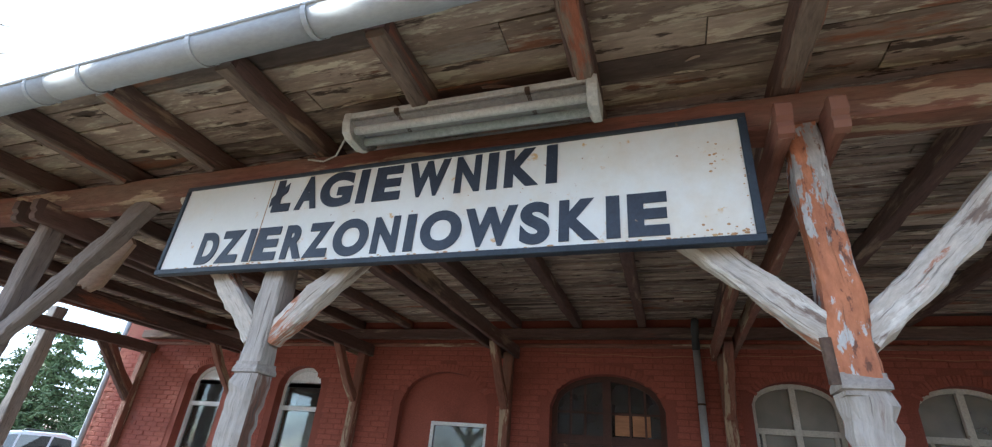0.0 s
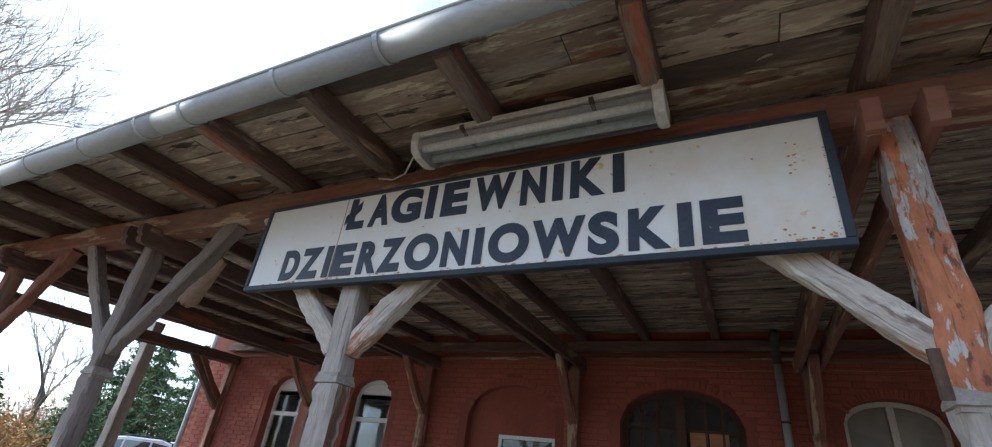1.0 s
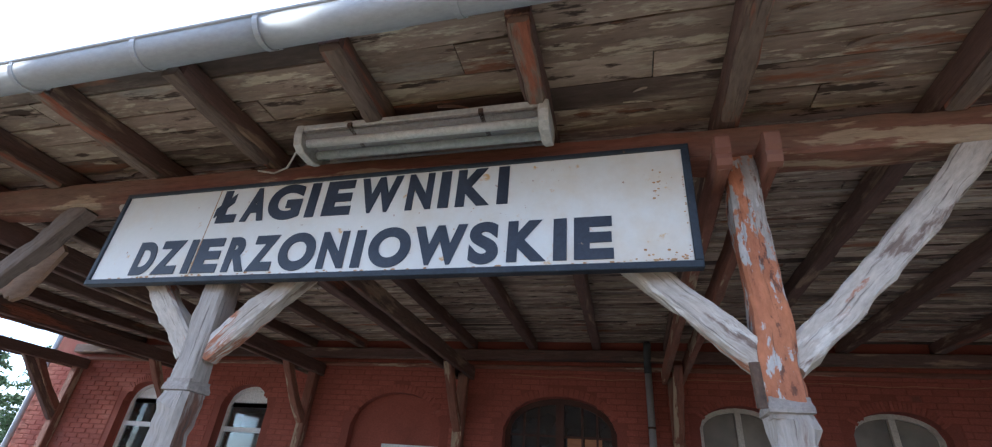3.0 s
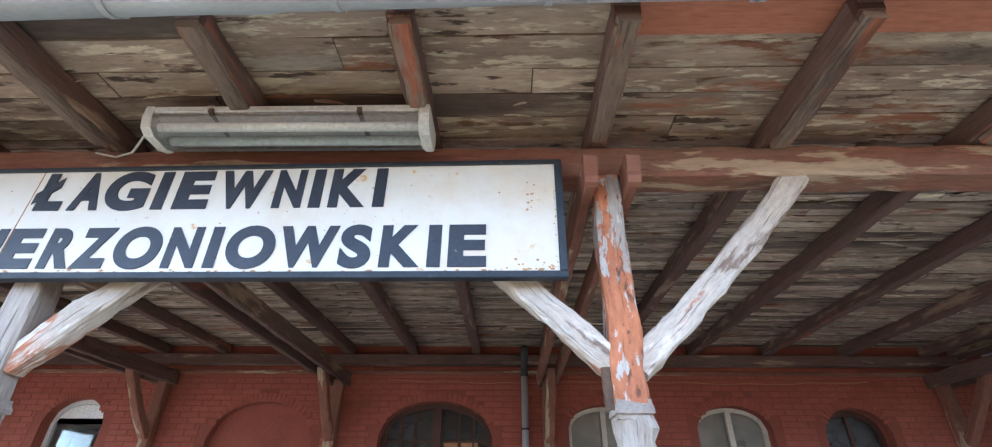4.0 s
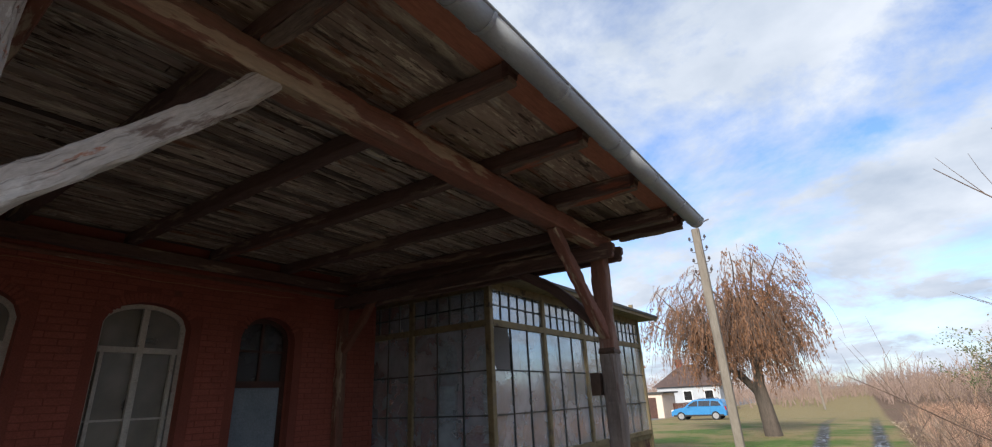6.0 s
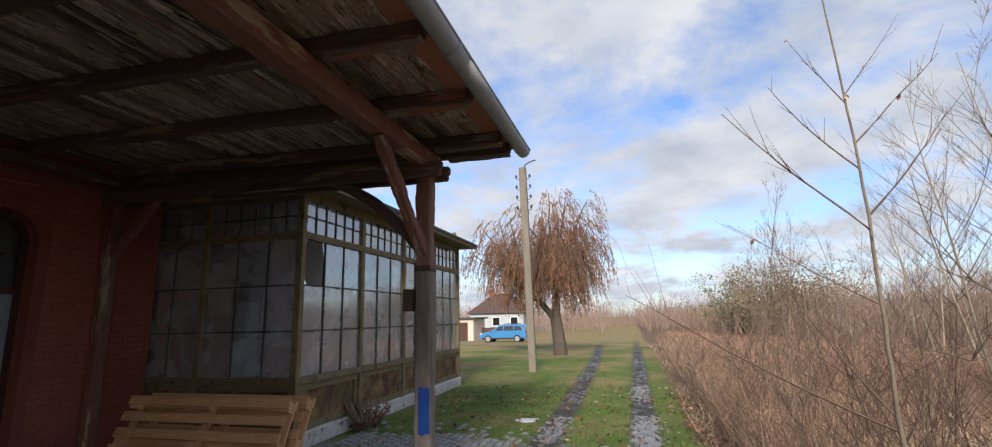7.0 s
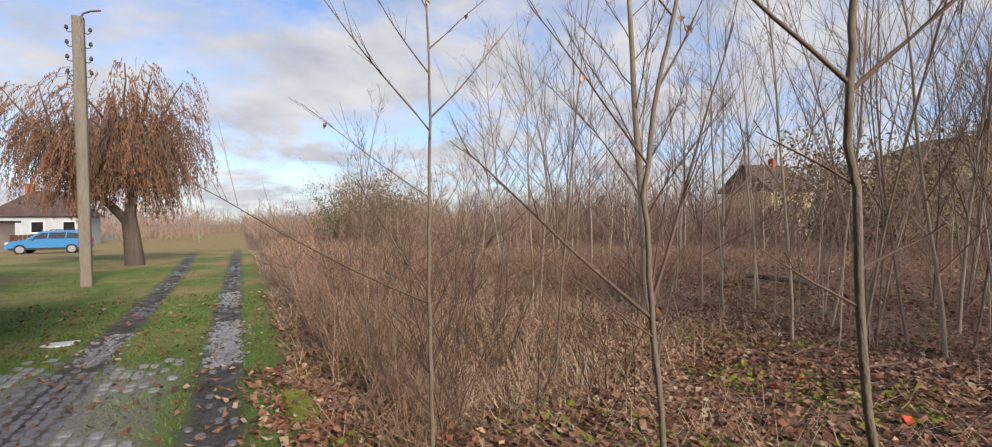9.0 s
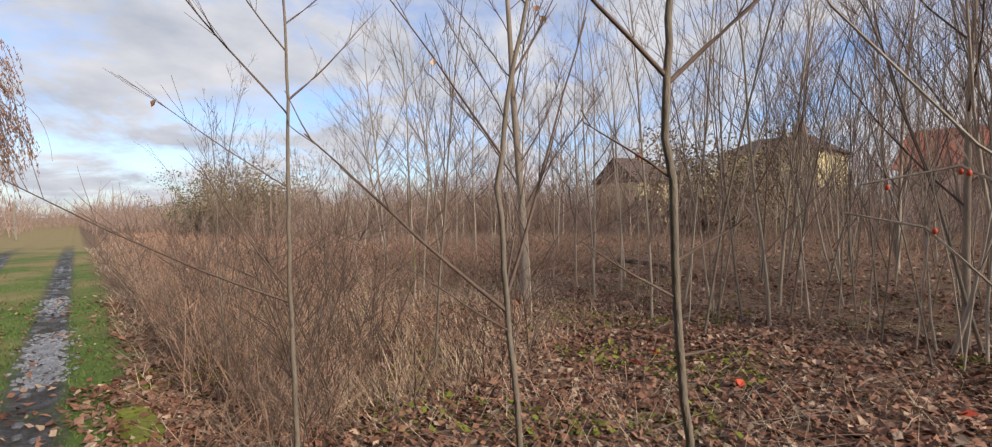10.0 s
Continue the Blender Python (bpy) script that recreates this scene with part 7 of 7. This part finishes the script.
for x, y in ((4.45, -4.0), (4.40, -3.6), (3.50, -3.72), (2.17, -4.3)):
    s = Soup()
    for k in range(3):
        a = rnd.uniform(0, 6.28)
        u = Vector((math.cos(a), math.sin(a), 0.3)) * 0.055
        s.leaf(Vector((x, y, zg(x, y) + 0.05)) + u * 0.6, u, Vector((-math.sin(a), math.cos(a), 0.4)) * 0.04, 0.4)
    tagged(link("red_leaf", s.mesh("red_leaf"), M_red), "bright red fallen leaves on the litter", "leaf", "red leaves")
# rose stem with hips
rose = thing("wild_rose", (1.7, -1.5, 0), "arching wild rose stem with red hips", "shrub")
s = Soup()
arcs = [[Vector(p) for p in ((1.2, -1.6, 0), (1.4, -1.4, 0.9), (1.62, -1.25, 1.5), (1.85, -1.2, 1.66), (2.05, -1.15, 1.62))], [Vector(p) for p in ((1.3, -1.6, 0), (1.5, -1.4, 0.8), (1.75, -1.25, 1.3), (1.92, -1.2, 1.5), (2.1, -1.18, 1.54))],
        [Vector(p) for p in ((1.1, -1.5, 0.2), (1.5, -1.3, 1.4), (1.82, -1.2, 1.71), (2.14, -1.2, 2.16), (2.3, -1.2, 2.5))]]
for a in arcs:
    s.stem(a, 0.006, 0.003, 5)
link("stem", s.mesh("stem"), M_bark, rose)
for x, y, z in ((2.0, -1.19, 1.61), (1.9, -1.2, 1.49), (1.85, -1.2, 1.645), (1.835, -1.2, 1.64)):
    bm = bmesh.new()
    bmesh.ops.create_uvsphere(bm, u_segments=10, v_segments=7, radius=0.0065)
    for v in bm.verts:
        v.co = Vector((v.co.x + x, v.co.y + y, v.co.z * 1.35 + z))
    smooth(part("hip", bm, M_red, rose, "red rose hip"))
# mossy kerb slab and old log
bm = timber((5.75, 0.20, 0.0), (6.5, 0.24, 0.0), 0.26, 0.09, 0.02, 0.06, 0.03)
tagged(part("mossy_slab", bm, M_moss), "stone slab overgrown with green moss", "slab")
lg = tube(bmesh.new(), [(8.4, -10.9, 0.06), (9.0, -11.0, 0.09), (9.7, -11.1, 0.10), (10.2, -11.2, 0.07)], [0.055, 0.065, 0.06, 0.045], 9)
tagged(smooth(part("fallen_log", lg, M_darkbark)), "dark fallen log lying in the thicket", "log")
leafy_bush("dead_weed", 8.85, 5.12, 0.5, 0.55, M_leaf, "withered brown weed against the veranda plinth", 7, 420, 0.04)

# ---- bricks of the station wall ----
shapes = {}


def brick_mesh(l, h):
    key = (round(l, 2), round(h, 3))
    if key not in shapes:
        e = 0.006
        bm = bmesh.new()
        rings(bm, [[(-l / 2 + i, y, -h / 2 + i), (l / 2 - i, y, -h / 2 + i), (l / 2 - i, y, h / 2 - i), (-l / 2 + i, y, h / 2 - i)] for y, i in ((0.004, 0.0), (-0.003, 0.0), (-0.007, e * 0.6))])
        me = bpy.data.meshes.new("brick")
        bm.normal_update()
        bm.to_mesh(me)
        bm.free()
        me.materials.append(M_brick)
        shapes[key] = me
    return shapes[key]


rnd = random.Random(3)
near = [c for c in brick_cells if 1.15 < c[0] < 4.6 and c[2] > 2.3 or 0.6 < c[0] < 1.6 and c[2] > 2.6][:300]
chosen = set(near)
for a, b, z0, z1 in near:
    o = link("brick", brick_mesh(b - a, z1 - z0), None, wall_front)
    o.location = ((a + b) / 2, WALL + rnd.uniform(-0.002, 0.001), (z0 + z1) / 2)
for op in OPENINGS + [BLIND]:
    for x, z, turn in voussoirs(op):
        o = link("arch_brick", brick_mesh(min(0.062, op[1] / 22 - 0.006), 0.115), None, wall_front)
        o.matrix_basis = pose(x, WALL - 0.003, z, 0, -math.degrees(turn), 0)
vs, fs = [], []
for c in brick_cells:
    if c in chosen:
        continue
    a, b, z0, z1 = c
    y = WALL + rnd.uniform(-0.002, 0.001)
    k = len(vs)
    for yy, i in ((y + 0.004, 0.0), (y - 0.003, 0.0), (y - 0.007, 0.004)):
        vs += [(a + i, yy, z0 + i), (b - i, yy, z0 + i), (b - i, yy, z1 - i), (a + i, yy, z1 - i)]
    for l in (0, 4):
        for j in range(4):
            fs.append((k + l + j, k + l + (j + 1) % 4, k + l + 4 + (j + 1) % 4, k + l + 4 + j))
    fs.append((k + 8, k + 9, k + 10, k + 11))
me = bpy.data.meshes.new("brick_courses")
me.from_pydata(vs, [], fs)
me.update()
tagged(link("brick_courses", me, M_brick, wall_front), kind="stuff")

# ---- stone setts ----
paving = tagged(part("pavement", bx(3.6, 4.4, 1.25, 7.7, -0.05, 0.012), M_sett), "grey stone setts with grass in the joints", "pavement", kind="structure")
cells = []
y, row = 1.28, 0
while y < 7.6:
    x = 4.42 + (0.07 if row % 2 else 0)
    while x < 9.4:
        lim = 8.5 + 0.9 * noise.noise(Vector((y * 0.7, 3, 1)))
        keep = x < lim or rnd.random() < 0.35 * max(0, 1 - (x - lim))
        if y < 2.0 and x > 6.9:
            keep = keep and rnd.random() < 0.5
        if keep and not (x > 7.2 and y > 5.1) and not (abs(x - 6.57) < 0.2 and abs(y - 3.14) < 0.2):
            bare = noise.noise(Vector((x * 1.1, y * 1.1, 12)))
            if y > 3.0 or abs(y - 2.2) < 0.34 or bare > -0.12 + 0.25 * (y < 1.75):
                cells.append((x, y, 1 if abs(y - 2.2) < 0.30 else 0))
        x += 0.142
    y += 0.108
    row += 1
for x in np.arange(4.3, 24, 0.135):
    for c in (0.87, rut(float(x))):
        for dy in (-0.15, -0.05, 0.05, 0.15):
            n = noise.noise(Vector((float(x) * 0.45, c, 7)))
            if rnd.random() < (0.30 if x < 8 else 0.08) + 0.7 * n and not (c > 1 and x < 6.4):
                cells.append((float(x) + rnd.uniform(-0.03, 0.03), c + dy + rnd.uniform(-0.015, 0.015), 1))
kinds3 = []
for k in range(6):
    bm = bmesh.new()
    loops = []
    for z, i in ((-0.03, 0.0), (0.008, 0.0), (0.018, 0.012)):
        lo = []
        for a in range(8):
            an = 2 * math.pi * (a + 0.5) / 8
            cx, cy = max(-1, min(1, 1.35 * math.cos(an))), max(-1, min(1, 1.35 * math.sin(an)))
            f = 1 + 0.10 * noise.noise(Vector((a * 1.7, k * 3.1, 0)))
            lo.append(((0.063 * f - i) * cx, (0.046 * f - i) * cy, z + (0.004 * noise.noise(Vector((a, k, z * 50))))))
        loops.append(lo)
    rings(bm, loops)
    me = bpy.data.meshes.new("sett")
    bm.normal_update()
    bm.to_mesh(me)
    bm.free()
    me.materials.append(M_sett)
    kinds3.append(me)
close = [c for c in cells if 5.6 < c[0] < 7.6 and 1.9 < c[1] < 4.1 and not c[2]][:300]
chosen = set(close)
for x, y, wet in close:
    o = link("sett", kinds3[rnd.randrange(6)], None, paving)
    o.matrix_basis = pose(x, y, zg(x, y) + rnd.uniform(-0.004, 0.004), rnd.uniform(-2, 2), rnd.uniform(-2, 2), rnd.uniform(-4, 4))
for wet, nm, m in ((0, "setts", M_sett), (1, "wet_setts", M_wet)):
    vs, fs = [], []
    for c in cells:
        if c in chosen or c[2] != wet:
            continue
        x, y, _ = c
        me = kinds3[rnd.randrange(6)]
        mm = pose(x, y, zg(x, y) + rnd.uniform(-0.004, 0.006) - 0.004 * wet, rnd.uniform(-3, 3), rnd.uniform(-3, 3), rnd.uniform(-6, 6)) @ Matrix.Diagonal((*[rnd.uniform(0.7, 1.1) if wet else 1.0] * 2, 1, 1))
        k = len(vs)
        vs += [tuple(mm @ v.co) for v in me.vertices]
        fs += [tuple(k + i for i in p.vertices) for p in me.polygons]
    me = bpy.data.meshes.new(nm)
    me.from_pydata(vs, [], fs)
    me.update()
    tagged(link(nm, me, m, paving), kind="stuff")
